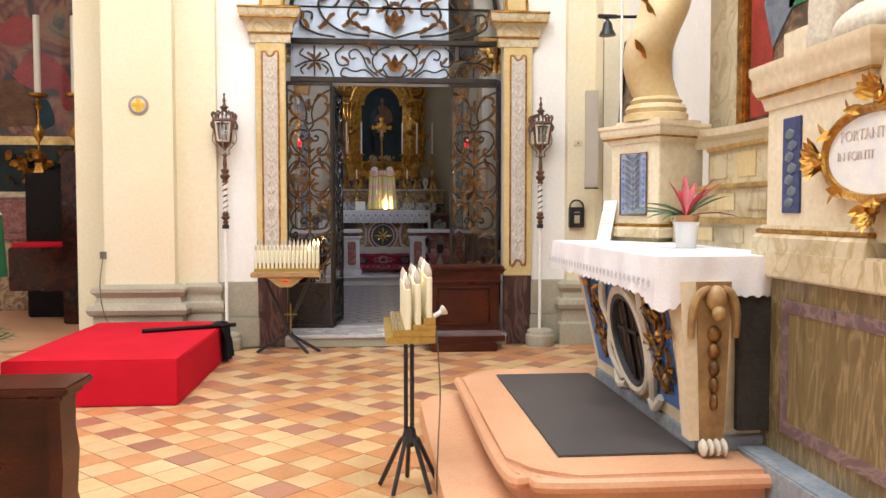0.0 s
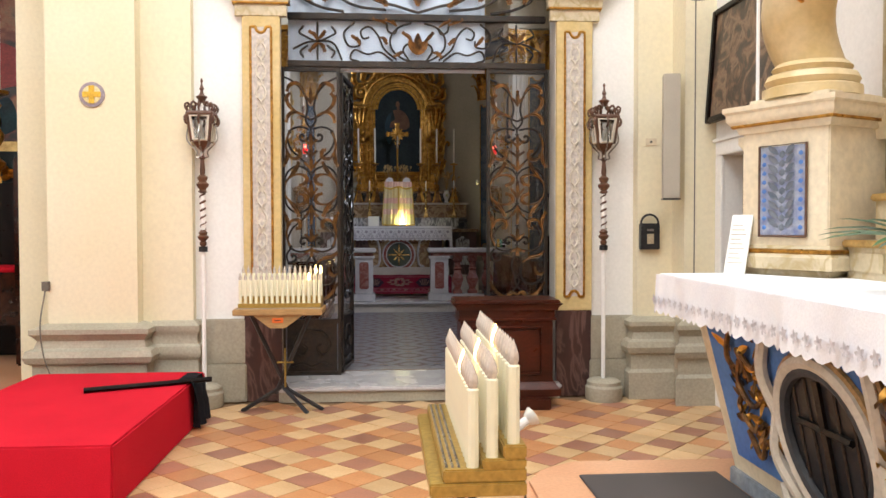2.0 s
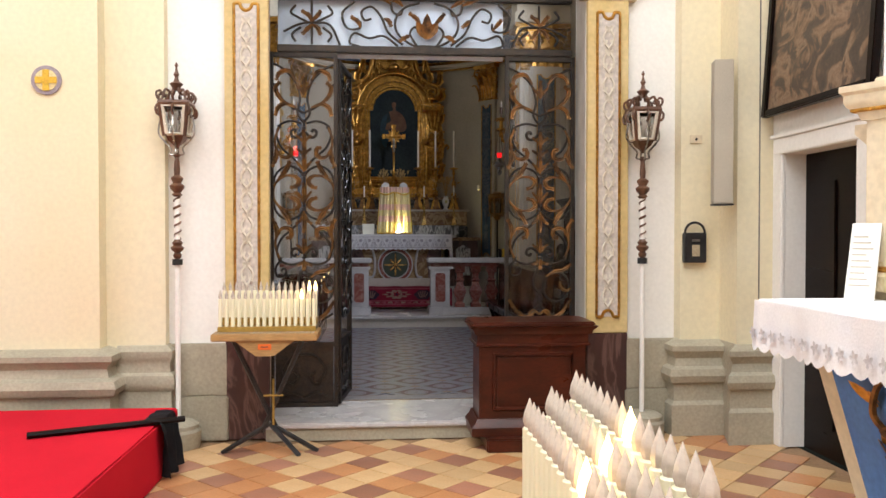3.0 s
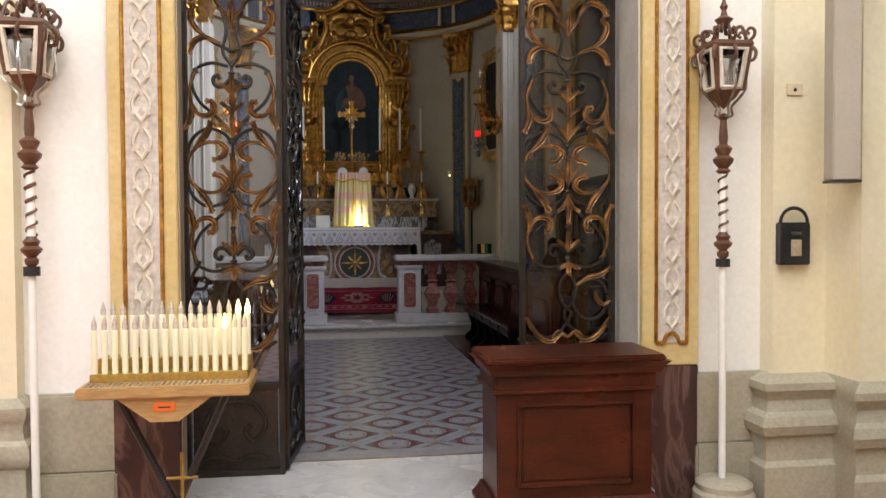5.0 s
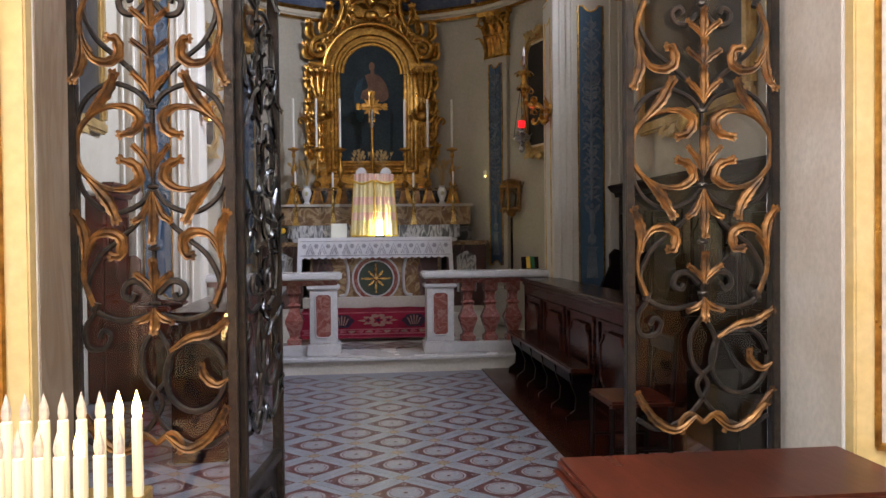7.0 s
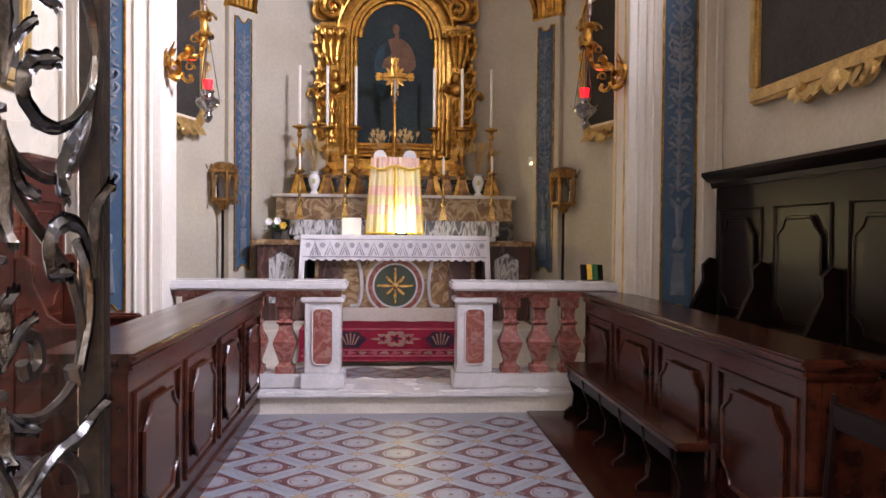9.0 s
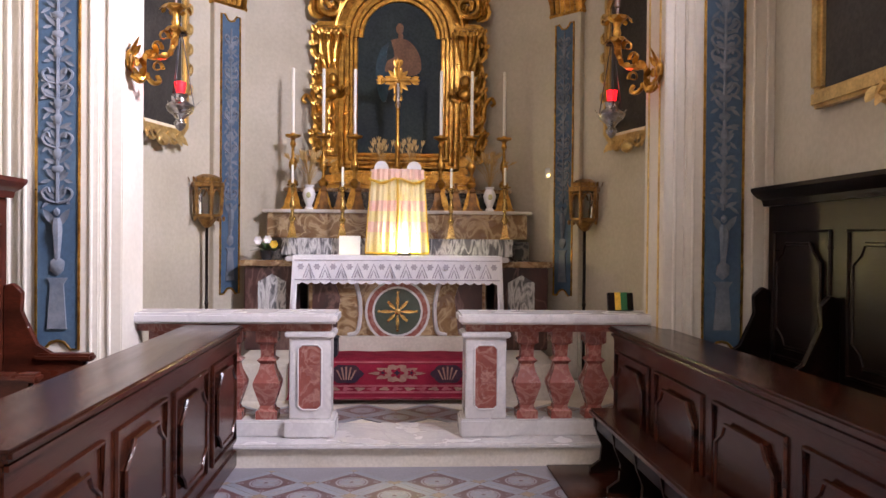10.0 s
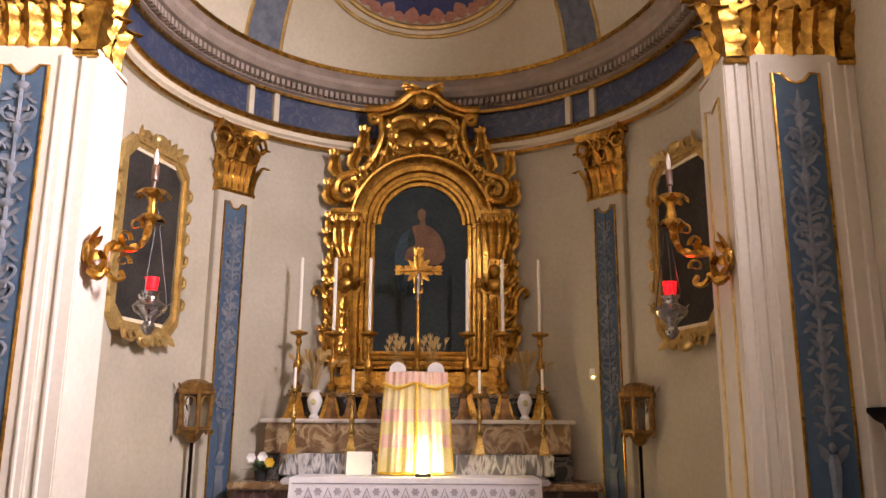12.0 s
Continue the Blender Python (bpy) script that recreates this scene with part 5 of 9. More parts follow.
for s in (-1, 1):
    part("side_pilaster", box(*sorted((s * 0.64, s * 0.86)), -0.07, 0.05, 2.56, 4.10, 0.014), M["gold"], t, "gilt side pilaster")
    rect = [(s * 0.69, 2.68), (s * 0.81, 2.68), (s * 0.81, 3.28), (s * 0.69, 3.28)]
    part("pilaster_fillet", tube([(u, -0.072, v) for u, v in rect + rect[:1]], 0.011, 6), M["gold"], t)
    part("pilaster_cap", box(*sorted((s * 0.60, s * 0.93)), -0.13, 0.05, 4.10, 4.17, 0.018), M["gold"], t, "gilt moulded cap")
    for z in (2.74, 2.92, 3.10):
        part("husk", acanthus([(s * 0.75, z + 0.17), (s * 0.75 + 0.004, z + 0.09), (s * 0.75, z)], 0.13, dy=-0.08), M["gold"], t, "carved gilt husk")
    for dx in (-0.08, 0.0, 0.08):
        part("pilaster_leaf", acanthus([(s * 0.75 + dx * 0.6, 3.66), (s * 0.75 + dx, 3.84), (s * 0.75 + dx * 1.3, 4.04)], 0.17, dy=-0.085), M["gold"], t, "carved gilt leaf")
    for k in range(9):
        z = 2.62 + 0.165 * k
        x = s * (0.855 + 0.025 * math.sin(k * 1.9))
        part("fringe_leaf", acanthus([(x, z), (x + s * 0.055, z + 0.05), (x + s * (0.06 + 0.02 * (k % 2)), z + 0.15)], 0.16, dy=-0.05), M["gold"], t, "carved gilt leaf")
    bm = tube(smooth_path([(s * 0.86, -0.06, 3.02), (s * 0.95, -0.06, 3.10), (s * 0.97, -0.06, 3.27), (s * 1.04, -0.06, 3.35), (s * 1.08, -0.06, 3.30), (s * 1.04, -0.06, 3.26)], 6), [0.034 - 0.0006 * i for i in range(31)], 7)
    part("side_scroll", bm, M["gold"], t, "gilt side scroll")
    pts = spiral(s * 0.76, 4.37, 0.155, 0.025, math.pi / 2, 1.6, -0.09, -s)
    part("volute", tube(pts, [0.05 - 0.0009 * i for i in range(len(pts))], 8), M["gold"], t, "large gilt volute")
    band = smooth_path([(s * 0.76, -0.09, 4.53), (s * 0.60, -0.09, 4.60), (s * 0.49, -0.10, 4.76), (s * 0.425, -0.10, 4.96), (s * 0.44, -0.10, 5.12)], 7) + [Vector(p) for p in spiral(s * 0.505, 5.13, 0.065, 0.015, math.pi if s > 0 else 0, 1.4, -0.10, -s, 16)]
    part("crest_scroll", tube(band, [0.046 - 0.0004 * i for i in range(len(band))], 8), M["gold"], t, "gilt S-shaped scroll")
    inner = smooth_path([(s * 0.66, -0.10, 4.46), (s * 0.50, -0.10, 4.55), (s * 0.40, -0.11, 4.74), (s * 0.345, -0.11, 4.95), (s * 0.36, -0.11, 5.14)], 7)
    part("crest_fillet", tube(inner, 0.018, 6), M["gold"], t)
    for a, b, c in (((0.80, 4.50), (0.90, 4.58), (0.90, 4.74)), ((0.68, 4.56), (0.72, 4.66), (0.66, 4.80)), ((0.54, 4.74), (0.62, 4.84), (0.60, 5.0)), ((0.86, 4.22), (0.95, 4.28), (0.95, 4.42))):
        part("crest_leaf", acanthus([(s * a[0], a[1]), (s * b[0], b[1]), (s * c[0], c[1])], 0.17, dy=-0.09), M["gold"], t, "carved gilt leaf")
    part("crest_wing", acanthus([(s * 0.04, 5.02), (s * 0.13, 5.10), (s * 0.25, 5.08), (s * 0.31, 5.00)], 0.19, dy=-0.13), M["gold"], t, "carved gilt wing")
    part("crest_spray", acanthus([(s * 0.06, 4.84), (s * 0.17, 4.80), (s * 0.28, 4.84), (s * 0.30, 4.92)], 0.16, dy=-0.12), M["gold"], t, "carved gilt spray")
    part("crown_leaf", acanthus([(s * 0.03, 5.26), (s * 0.09, 5.34), (s * 0.10, 5.46), (s * 0.17, 5.47)], 0.16, dy=-0.13), M["gold"], t, "carved gilt leaf")
    part("crown_moulding", tube(smooth_path([(s * 0.60, -0.09, 5.26), (s * 0.44, -0.11, 5.25), (s * 0.26, -0.12, 5.31), (s * 0.12, -0.13, 5.42), (0.0, -0.14, 5.44)], 7), 0.048, 8), M["gold"], t, "curved gilt cornice")
    part("crown_fillet", tube(smooth_path([(s * 0.58, -0.09, 5.19), (s * 0.44, -0.11, 5.18), (s * 0.27, -0.12, 5.23), (s * 0.12, -0.13, 5.33)], 7), 0.020, 6), M["gold"], t)
    bm = blob((s * 0.74, -0.13, 3.52), (0.06, 0.06, 0.075), sub=2)
    blob((s * 0.75, -0.11, 3.38), (0.09, 0.06, 0.085), bm, sub=2)
    part("carved_bracket", bm, M["gold"], t, "carved gilt bracket head")
    for d in (-1, 1):
        part("bracket_leaf", acanthus([(s * 0.75, 3.40), (s * 0.75 + d * 0.08, 3.34), (s * 0.75 + d * 0.14, 3.40)], 0.16, dy=-0.10), M["gold"], t, "carved gilt leaf")
part("arch_bead", tube([(x, -0.11, z) for x, z in arc(0, PSH, PW + 0.25, 8, 172, 30)], 0.026, 7), M["gold"], t, "gilt arch bead")
for k in range(15):
    a = radians(18 + 144 * k / 14)
    x, z = 0.76 * math.cos(a), PSH + 0.02 + 0.74 * math.sin(a)
    part("arch_leaf", acanthus([(x * 0.97, z - 0.05), (x, z + 0.01), (x * 1.05, z + 0.07)], 0.12, dy=-0.10), M["gold"], t, "carved gilt leaf")
part("crest_head", blob((0, -0.17, 5.06), (0.075, 0.07, 0.09), sub=3), M["gold"], t, "carved gilt head")
part("crest_shell", blob((0, -0.15, 5.34), (0.10, 0.05, 0.10), sub=2), M["gold"], t, "carved gilt shell")
part("crest_drop", blob((0, -0.14, 4.86), (0.11, 0.05, 0.07), sub=2), M["gold"], t, "carved gilt drop")
bm = box(-0.86, 0.86, -0.14, 0.08, 2.36, 2.46, 0.02)
box(-0.78, 0.78, -0.10, 0.08, 2.46, 2.56, 0.02, bm)
box(-0.82, 0.82, -0.06, 0.08, 2.26, 2.37, 0.01, bm)
part("predella_ledge", bm, M["gold"], t, "gilt ledge under the painting")

# altar cross
t = thing("altar_cross", "gilt altar cross with rays on a tall stem", "cross", at=(-0.015, 19.25, 2.30))
part("stem", lathe([(0.13, 0), (0.13, 0.03), (0.07, 0.08), (0.035, 0.16), (0.05, 0.22), (0.022, 0.27), (0.026, 0.4), (0.035, 0.47), (0.018, 0.52), (0.018, 0.86), (0.03, 0.9), (0.018, 0.94), (0.018, 1.0)], 14), M["gold"], t)
bm = bmesh.new()
c = Vector((0, -0.02, 1.16))
for k in range(4):
    a = k * math.pi / 2
    d = Vector((math.cos(a), 0, math.sin(a)))
    ln = 0.19
    tube([c, c + d * ln], [0.012, 0.022], 6, bm)
    for j in (-0.5, 0, 0.5):
        e = Vector((math.cos(a + j), 0, math.sin(a + j)))
        leaf(c + d * ln * 0.7, c + d * ln * 0.8 + e * 0.085, 0.05, bm, bend=0.05)
for k in range(12):
    a = 2 * math.pi * k / 12 + 0.26
    leaf(c, c + Vector((math.cos(a), 0, math.sin(a))) * 0.15, 0.05, bm, bend=0.0)
part("ray_cross", bm, M["gold"], t, "gilt rays")
part("corpus", tube([(0, -0.05, 1.12), (0.005, -0.06, 0.98), (0, -0.05, 0.86)], [0.02, 0.026, 0.012], 6), M["silver"], t, "pale silver relief")
# candlesticks


def candlestick(at, stick, candle, r=0.017, tri=0.13, group="tall altar candlesticks", metal="gold"):
    t = thing("candlestick", "gilt candlestick with a tall white candle" if stick > 0.6 else "brass candlestick with a short white candle", "candlestick", group, at)
    k = stick / 0.8
    part("foot", lathe([(tri, 0), (tri, 0.015 * k), (tri * 0.8, 0.03 * k), (tri * 0.62, 0.12 * k), (tri * 0.36, 0.21 * k), (tri * 0.45, 0.235 * k)], 3, turn=math.pi / 2), M[metal], t, smooth=50)
    part("stem", lathe([(0.02, 0.235 * k), (0.05 * k, 0.27 * k), (0.055 * k, 0.30 * k), (0.018, 0.34 * k), (0.016, 0.40 * k), (0.042 * k, 0.46 * k), (0.044 * k, 0.50 * k), (0.018, 0.56 * k), (0.015, 0.66 * k), (0.032 * k, 0.70 * k), (0.02, 0.74 * k), (0.03, 0.765 * k)], 12), M[metal], t)
    part("drip_pan", lathe([(0.02, 0.76 * k), (0.07 * k + 0.01, 0.78 * k), (0.075 * k + 0.01, 0.80 * k), (0.025, 0.805 * k), (0.025, 0.82 * k)], 14), M[metal], t)
    part("candle", lathe([(r, 0.80 * k), (r, 0.80 * k + candle - 0.01), (r * 0.6, 0.80 * k + candle)], 12), M["wax"], t, "white wax candle")
    return t


for x in (-1.136, -0.81, -0.475, 0.455, 0.79, 1.144):
    candlestick((x, 19.23, 2.055), 0.80, 0.72)
for x, y, z, st, ca in ((-1.09, 18.87, 1.75, 0.55, 0.20), (1.11, 18.87, 1.75, 0.55, 0.20), (-0.58, 18.91, 1.75, 0.52, 0.22), (0.55, 18.91, 1.75, 0.52, 0.22)):
    candlestick((x, y, z), st, ca, 0.013, 0.06, "small altar candlesticks", "brass")


def wheat(t, n, h, spread, z, seed):
    rnd = random.Random(seed)
    bm = bmesh.new()
    for i in range(n):
        a, o = rnd.uniform(0, 2 * math.pi), rnd.uniform(0.2, 1) * spread
        tip = Vector((o * math.cos(a), o * math.sin(a) * 0.4, z + h * rnd.uniform(0.7, 1)))
        mid = Vector((tip.x * 0.35, tip.y * 0.35, z + h * 0.45))
        tube([(0, 0, z), mid, tip], 0.0025, 3, bm)
        d = (tip - mid).normalized()
        tube([tip, tip + d * 0.03, tip + d * 0.075], [0.006, 0.010, 0.002], 5, bm)
        for s in (-1, 1):
            leaf(tip, tip + d * 0.07 + Vector((s * 0.022, 0, 0)), 0.012, bm, bend=0)
    return part("wheat_bunch", bm, M["wheat"], t, "dried wheat ears")


for x in (-0.955, 0.985):
    t = thing("flower_vase", "white porcelain vase holding dried wheat ears", "vase", "altar vases", (x, 19.18, 2.055))
    part("vase", lathe([(0.045, 0), (0.05, 0.012), (0.03, 0.04), (0.06, 0.11), (0.072, 0.165), (0.055, 0.21), (0.04, 0.235), (0.055, 0.26), (0.045, 0.26)], 18), M["porcelain"], t)
    part("medallion", blob((0, -0.066, 0.15), (0.026, 0.01, 0.032), sub=2), mat("painted_flower_spot", (0.55, 0.50, 0.22), (0.40, 0.45, 0.25), 0.3), t, "painted flower on the vase")
    wheat(t, 34, 0.34, 0.22, 0.25, int(x * 10))
for x in (-0.17, 0.15):
    t = thing("wheat_spray", "small spray of dried wheat behind the veil", "dried plant", "wheat sprays", (x, 19.11, 2.055))
    part("holder", lathe([(0.04, 0), (0.045, 0.02), (0.02, 0.06), (0.04, 0.12), (0.03, 0.12)], 12), M["brass"], t)
    wheat(t, 14, 0.62, 0.14, 0.10, int(x * 40))
for x in (-0.80, -0.43, 0.42, 0.80, -0.62, 0.62):
    t = thing("relic_stand", "carved gilt and brown stand on the gradine", "stand", "gilt stands", (x, 19.21, 2.055))
    part("stand", lathe([(0.10, 0), (0.10, 0.02), (0.075, 0.05), (0.05, 0.15), (0.04, 0.19), (0.055, 0.21), (0.02, 0.25), (0.025, 0.30)], 4, turn=math.pi / 4), M["rust_gold"], t, smooth=30)
t = thing("potted_flowers", "small pot of white and yellow flowers", "plant", at=(-1.36, 18.93, 1.52))
part("pot", lathe([(0.05, 0), (0.065, 0.10), (0.055, 0.10)], 14), M["black_metal"], t)
bm, b2, b3 = bmesh.new(), bmesh.new(), bmesh.new()
rnd = random.Random(8)
for i in range(40):
    a, e = rnd.uniform(0, 6.28), rnd.uniform(0.1, 1.3)
    d = Vector((math.cos(a) * math.cos(e), math.sin(a) * math.cos(e), math.sin(e)))
    leaf((0, 0, 0.09), Vector((0, 0, 0.09)) + d * rnd.uniform(0.09, 0.20), 0.045, bm, normal=(0, 0, 1), bend=-0.2)
for p in ((0.09, -0.08, 0.16), (0.03, -0.10, 0.21), (-0.07, -0.08, 0.2)):
    for k in range(6):
        a = k * 1.047
        leaf(p, (p[0] + 0.045 * math.cos(a), p[1] - 0.01, p[2] + 0.045 * math.sin(a)), 0.04, b2 if p[0] > 0.05 else b3, bend=0.2)
part("leaves", bm, M["plant_green"], t, "green leaves")
part("yellow_flower", b2, M["yellow"], t, "yellow petals")
part("white_flower", b3, M["porcelain"], t, "white petals")

# ---- chapel: pole lanterns, sconces, sanctuary lamps, mirror paintings ----
for s in (-1, 1):
    t = thing("processional_lantern", "tarnished brown gilt hexagonal lantern on a thin dark pole", "lantern", "apse lanterns", (s * 1.92, 18.72, 0.262))
    part("pole", lathe([(0.05, 0), (0.05, 0.02), (0.016, 0.04), (0.016, 0.80), (0.024, 0.82), (0.016, 0.84), (0.016, 1.58), (0.03, 1.60)], 10), M["wood_dark"], t, "thin dark pole")
    part("foot", lathe([(0.02, 1.58), (0.05, 1.60), (0.09, 1.66), (0.145, 1.69), (0.15, 1.715)], 6), M["gilt_old"], t)
    part("pane", lathe([(0.112, 1.715), (0.125, 1.98)], 6), M["glass"], t, "lantern glass", smooth=0)
    for k in range(6):
        a = k * math.pi / 3
        part("upright", tube([(0.138 * math.cos(a), 0.138 * math.sin(a), 1.71), (0.152 * math.cos(a), 0.152 * math.sin(a), 1.99)], 0.020, 6), M["gilt_old"], t)
        part("pendant", blob((0.165 * math.cos(a), 0.165 * math.sin(a), 1.67), (0.018, 0.018, 0.03)), M["gilt_old"], t)
        a += math.pi / 6
        arch_ = [(0.125, -0.05, 1.90), (0.128, -0.03, 1.955), (0.13, 0.0, 1.97), (0.128, 0.03, 1.955), (0.125, 0.05, 1.90)]
        part("window_arch", tube([Matrix.Rotation(a, 4, "Z") @ Vector(p) for p in arch_], 0.009, 5), M["gilt_old"], t)
    part("crown", lathe([(0.165, 1.985), (0.175, 2.0), (0.17, 2.03), (0.15, 2.04), (0.14, 2.075), (0.08, 2.11), (0.02, 2.12)], 6), M["gilt_old"], t, "moulded gilt crown")
    for k in range(12):
        a = k * math.pi / 6
        part("crest_leaf", leaf((0.165 * math.cos(a), 0.165 * math.sin(a), 2.02), (0.175 * math.cos(a), 0.175 * math.sin(a), 2.085), 0.035, normal=(math.cos(a), math.sin(a), 0)), M["gilt_old"], t)

    # the branch springs from the inner face of the pier: rosette, S-shaped arm, two leafy cups, electric candle
    t = thing("wall_sconce", "carved gilt branch sconce with an electric candle", "sconce", "apse sconces", (s * 1.86, 16.19, 2.95))
    part("boss", blob((-s * 0.02, 0, 0), (0.03, 0.05, 0.08), sub=2), M["gold"], t, "carved gilt boss")
    for k in range(8):
        a = k * math.pi / 4
        b = leaf((-s * 0.01, 0.02 * math.cos(a), 0.03 * math.sin(a)), (-s * 0.04, 0.085 * math.cos(a), 0.165 * math.sin(a)), 0.065, normal=(-s, 0, 0), bend=0.3, fold=0.4)
        part("rosette_leaf", b, M["gold"], t)
    arm = smooth_path([(-s * 0.03, 0.0, -0.10), (-s * 0.09, 0.02, -0.13), (-s * 0.10, 0.05, -0.04), (-s * 0.09, 0.10, 0.05), (-s * 0.13, 0.20, 0.07), (-s * 0.17, 0.30, 0.09), (-s * 0.20, 0.37, 0.17), (-s * 0.21, 0.41, 0.30)], 6)
    part("branch", tube(arm, [0.021 + 0.007 * math.sin(i * 0.35) for i in range(len(arm))], 8), M["gold"], t, "carved gilt branch")
    part("curl", tube(smooth_path([(-s * 0.10, 0.04, -0.08), (-s * 0.15, 0.08, -0.14), (-s * 0.18, 0.13, -0.12), (-s * 0.16, 0.14, -0.08)], 5), 0.017, 7), M["gold"], t)
    for y, z, up in ((0.20, 0.08, 1), (0.22, 0.05, -1), (0.37, 0.20, 1)):
        sp = [(-s * (0.14 + 0.05 * math.cos(a) * 0.4), y + 0.055 * (1 - i / 14) * math.cos(a), z + up * 0.055 + 0.055 * (1 - i / 14) * math.sin(a)) for i, a in enumerate(np.linspace(0, 5.5, 13))]
        part("leaf_scroll", tube(sp, [0.016 - 0.0007 * i for i in range(13)], 6, flat=0.6), M["gold"], t)
    for k in range(9):
        p = Vector(arm[4 + 4 * k])
        a = k * 2.3
        part("arm_leaf", leaf(p, p + Vector((-s * 0.06 * abs(math.cos(a)), 0.06 * math.sin(a), 0.05 + 0.03 * math.cos(a * 1.7))), 0.05, bend=0.35, fold=0.4), M["gold"], t)
    at = Matrix.Translation((-s * 0.21, 0.415, 0))
    for z, r in ((0.30, 0.062), (0.46, 0.085)):
        b = lathe([(0.025, z - 0.02), (r * 0.55, z), (r, z + 0.03), (r * 0.96, z + 0.036), (0.022, z + 0.02), (0.022, z + 0.05)], 14)
        for k in range(9):
            a = k * 0.698
            part("cup_leaf", moved(leaf((r * math.cos(a), r * math.sin(a), z + 0.03), (1.28 * r * math.cos(a), 1.28 * r * math.sin(a), z - 0.012), 0.05, normal=(math.cos(a), math.sin(a), 0.4), bend=0.2), at), M["gold"], t)
        part("cup", moved(b, at), M["gold"], t, "gilt cup")
    part("cup_neck", moved(lathe([(0.022, 0.33), (0.034, 0.37), (0.024, 0.41), (0.036, 0.45)], 10), at), M["gold"], t)
    part("candle_sleeve", moved(lathe([(0.012, 0.50), (0.012, 0.56), (0.022, 0.57), (0.024, 0.66), (0.018, 0.67)], 10), at), M["wood_lantern"], t, "brown candle sleeve")
    part("electric_bulb", moved(lathe([(0.013, 0.67), (0.017, 0.70), (0.015, 0.74), (0.003, 0.78)], 10), at), M["bulb"], t, "white candle bulb")
    t = thing("sanctuary_lamp", "hanging silver oil lamp with a glowing red glass", "oil lamp", "sanctuary lamps", (s * 1.63, 16.66, 2.53))
    part("bowl", lathe([(0.004, 0.0), (0.02, 0.01), (0.035, 0.03), (0.045, 0.055), (0.028, 0.085), (0.05, 0.115), (0.092, 0.15), (0.105, 0.18), (0.09, 0.20), (0.05, 0.225), (0.045, 0.245), (0.058, 0.275), (0.035, 0.285)], 18), M["silver"], t)
    part("glass", lathe([(0.030, 0.28), (0.036, 0.30), (0.043, 0.365), (0.038, 0.365), (0.030, 0.29)], 14), M["lit_red"], t, "glowing red glass")
    part("flame", blob((0, 0, 0.315), (0.016, 0.016, 0.028), sub=2), M["lit_flame"], t, "small bright flame")
    for k in range(3):
        a = k * 2.094 + 0.4
        part("chain", tube([(0.10 * math.cos(a), 0.10 * math.sin(a), 0.19), (0.012 * math.cos(a), 0.012 * math.sin(a), 0.72)], 0.004, 4), M["black_metal"], t, "thin dark chain")
        part("ear", leaf((0.09 * math.cos(a), 0.09 * math.sin(a), 0.18), (0.15 * math.cos(a), 0.15 * math.sin(a), 0.22), 0.03, normal=(0, 0, 1)), M["silver"], t)
    part("cap", lathe([(0.05, 0.715), (0.04, 0.73), (0.008, 0.75), (0.006, 0.80)], 12), M["black_metal"], t, "dark disc holding the chains")
    point_lamp("sanctuary_flame", (s * 1.63, 16.66, 2.94), 0.25, (1.0, 0.08, 0.05), 0.03)

    ang = math.atan2(18.12 - AC, s * 2.2)
    t = thing("framed_painting", "dark painting in a carved gilt frame with cut corners", "painting", "apse paintings", ((AR - 0.06) * math.cos(ang), AC + (AR - 0.06) * math.sin(ang), 2.78), math.degrees(ang) - 90)
    w, h, k = 0.38, 1.42, 0.12
    octo = [(-w + k, 0), (w - k, 0), (w, k), (w, h - k), (w - k, h), (-w + k, h), (-w, h - k), (-w, k)]
    bm = prism(octo, 0.02)
    bm.transform(Matrix.Translation((0, -0.01, 0)))
    part("canvas", bm, M["paint_dark"], t, "nearly black painted canvas")
    for d0, d1, y in ((-0.03, 0.0, -0.02), (0.0, 0.035, -0.03), (0.035, 0.08, -0.05)):
        def grow(d):
            return [(u + math.copysign(d, u), v + (d if v > h / 2 else -d)) for u, v in octo]
        bm = ring_prism(grow(d1), grow(d0), -y + 0.02)
        bm.transform(Matrix.Translation((0, y, 0)))
        part("frame_moulding", bm, M["pedestal" if d0 < 0 else "gold_pale"], t, "cream inner slip" if d0 < 0 else "gilt moulding")
    rnd = random.Random(11 + s)
    for z, kz in ((h + 0.06, 1), (-0.06, -1)):
        for i in range(8):
            x = -0.28 + 0.56 * i / 7
            part("carved_leaf", leaf((x, -0.04, z - kz * 0.02), (x + 0.08 * (x / 0.3), -0.06, z + kz * rnd.uniform(0.05, 0.12)), 0.085, bend=0.3), M["gold_pale"], t)
        part("carved_shell", blob((0, -0.05, z + kz * 0.07), (0.10, 0.04, 0.06), sub=2), M["gold_pale"], t, "carved gilt shell")
        for q in (-1, 1):
            part("carved_scroll", tube(smooth_path([(q * 0.06, -0.05, z), (q * 0.18, -0.05, z + kz * 0.08), (q * 0.27, -0.05, z + kz * 0.04), (q * 0.23, -0.05, z)], 5), 0.02, 6), M["gold_pale"], t, "carved gilt scroll")
    for q in (-1, 1):
        for i in range(6):
            z = 0.22 + (h - 0.44) * i / 5
            curl = [(q * (w + 0.07), -0.045, z - 0.05), (q * (w + 0.115), -0.05, z - 0.03), (q * (w + 0.12), -0.05, z + 0.03), (q * (w + 0.085), -0.05, z + 0.05)]
            part("edge_curl", tube(smooth_path(curl, 4), [0.012 + 0.008 * math.sin(math.pi * k_ / 12) for k_ in range(13)], 6), M["gold_pale"], t)

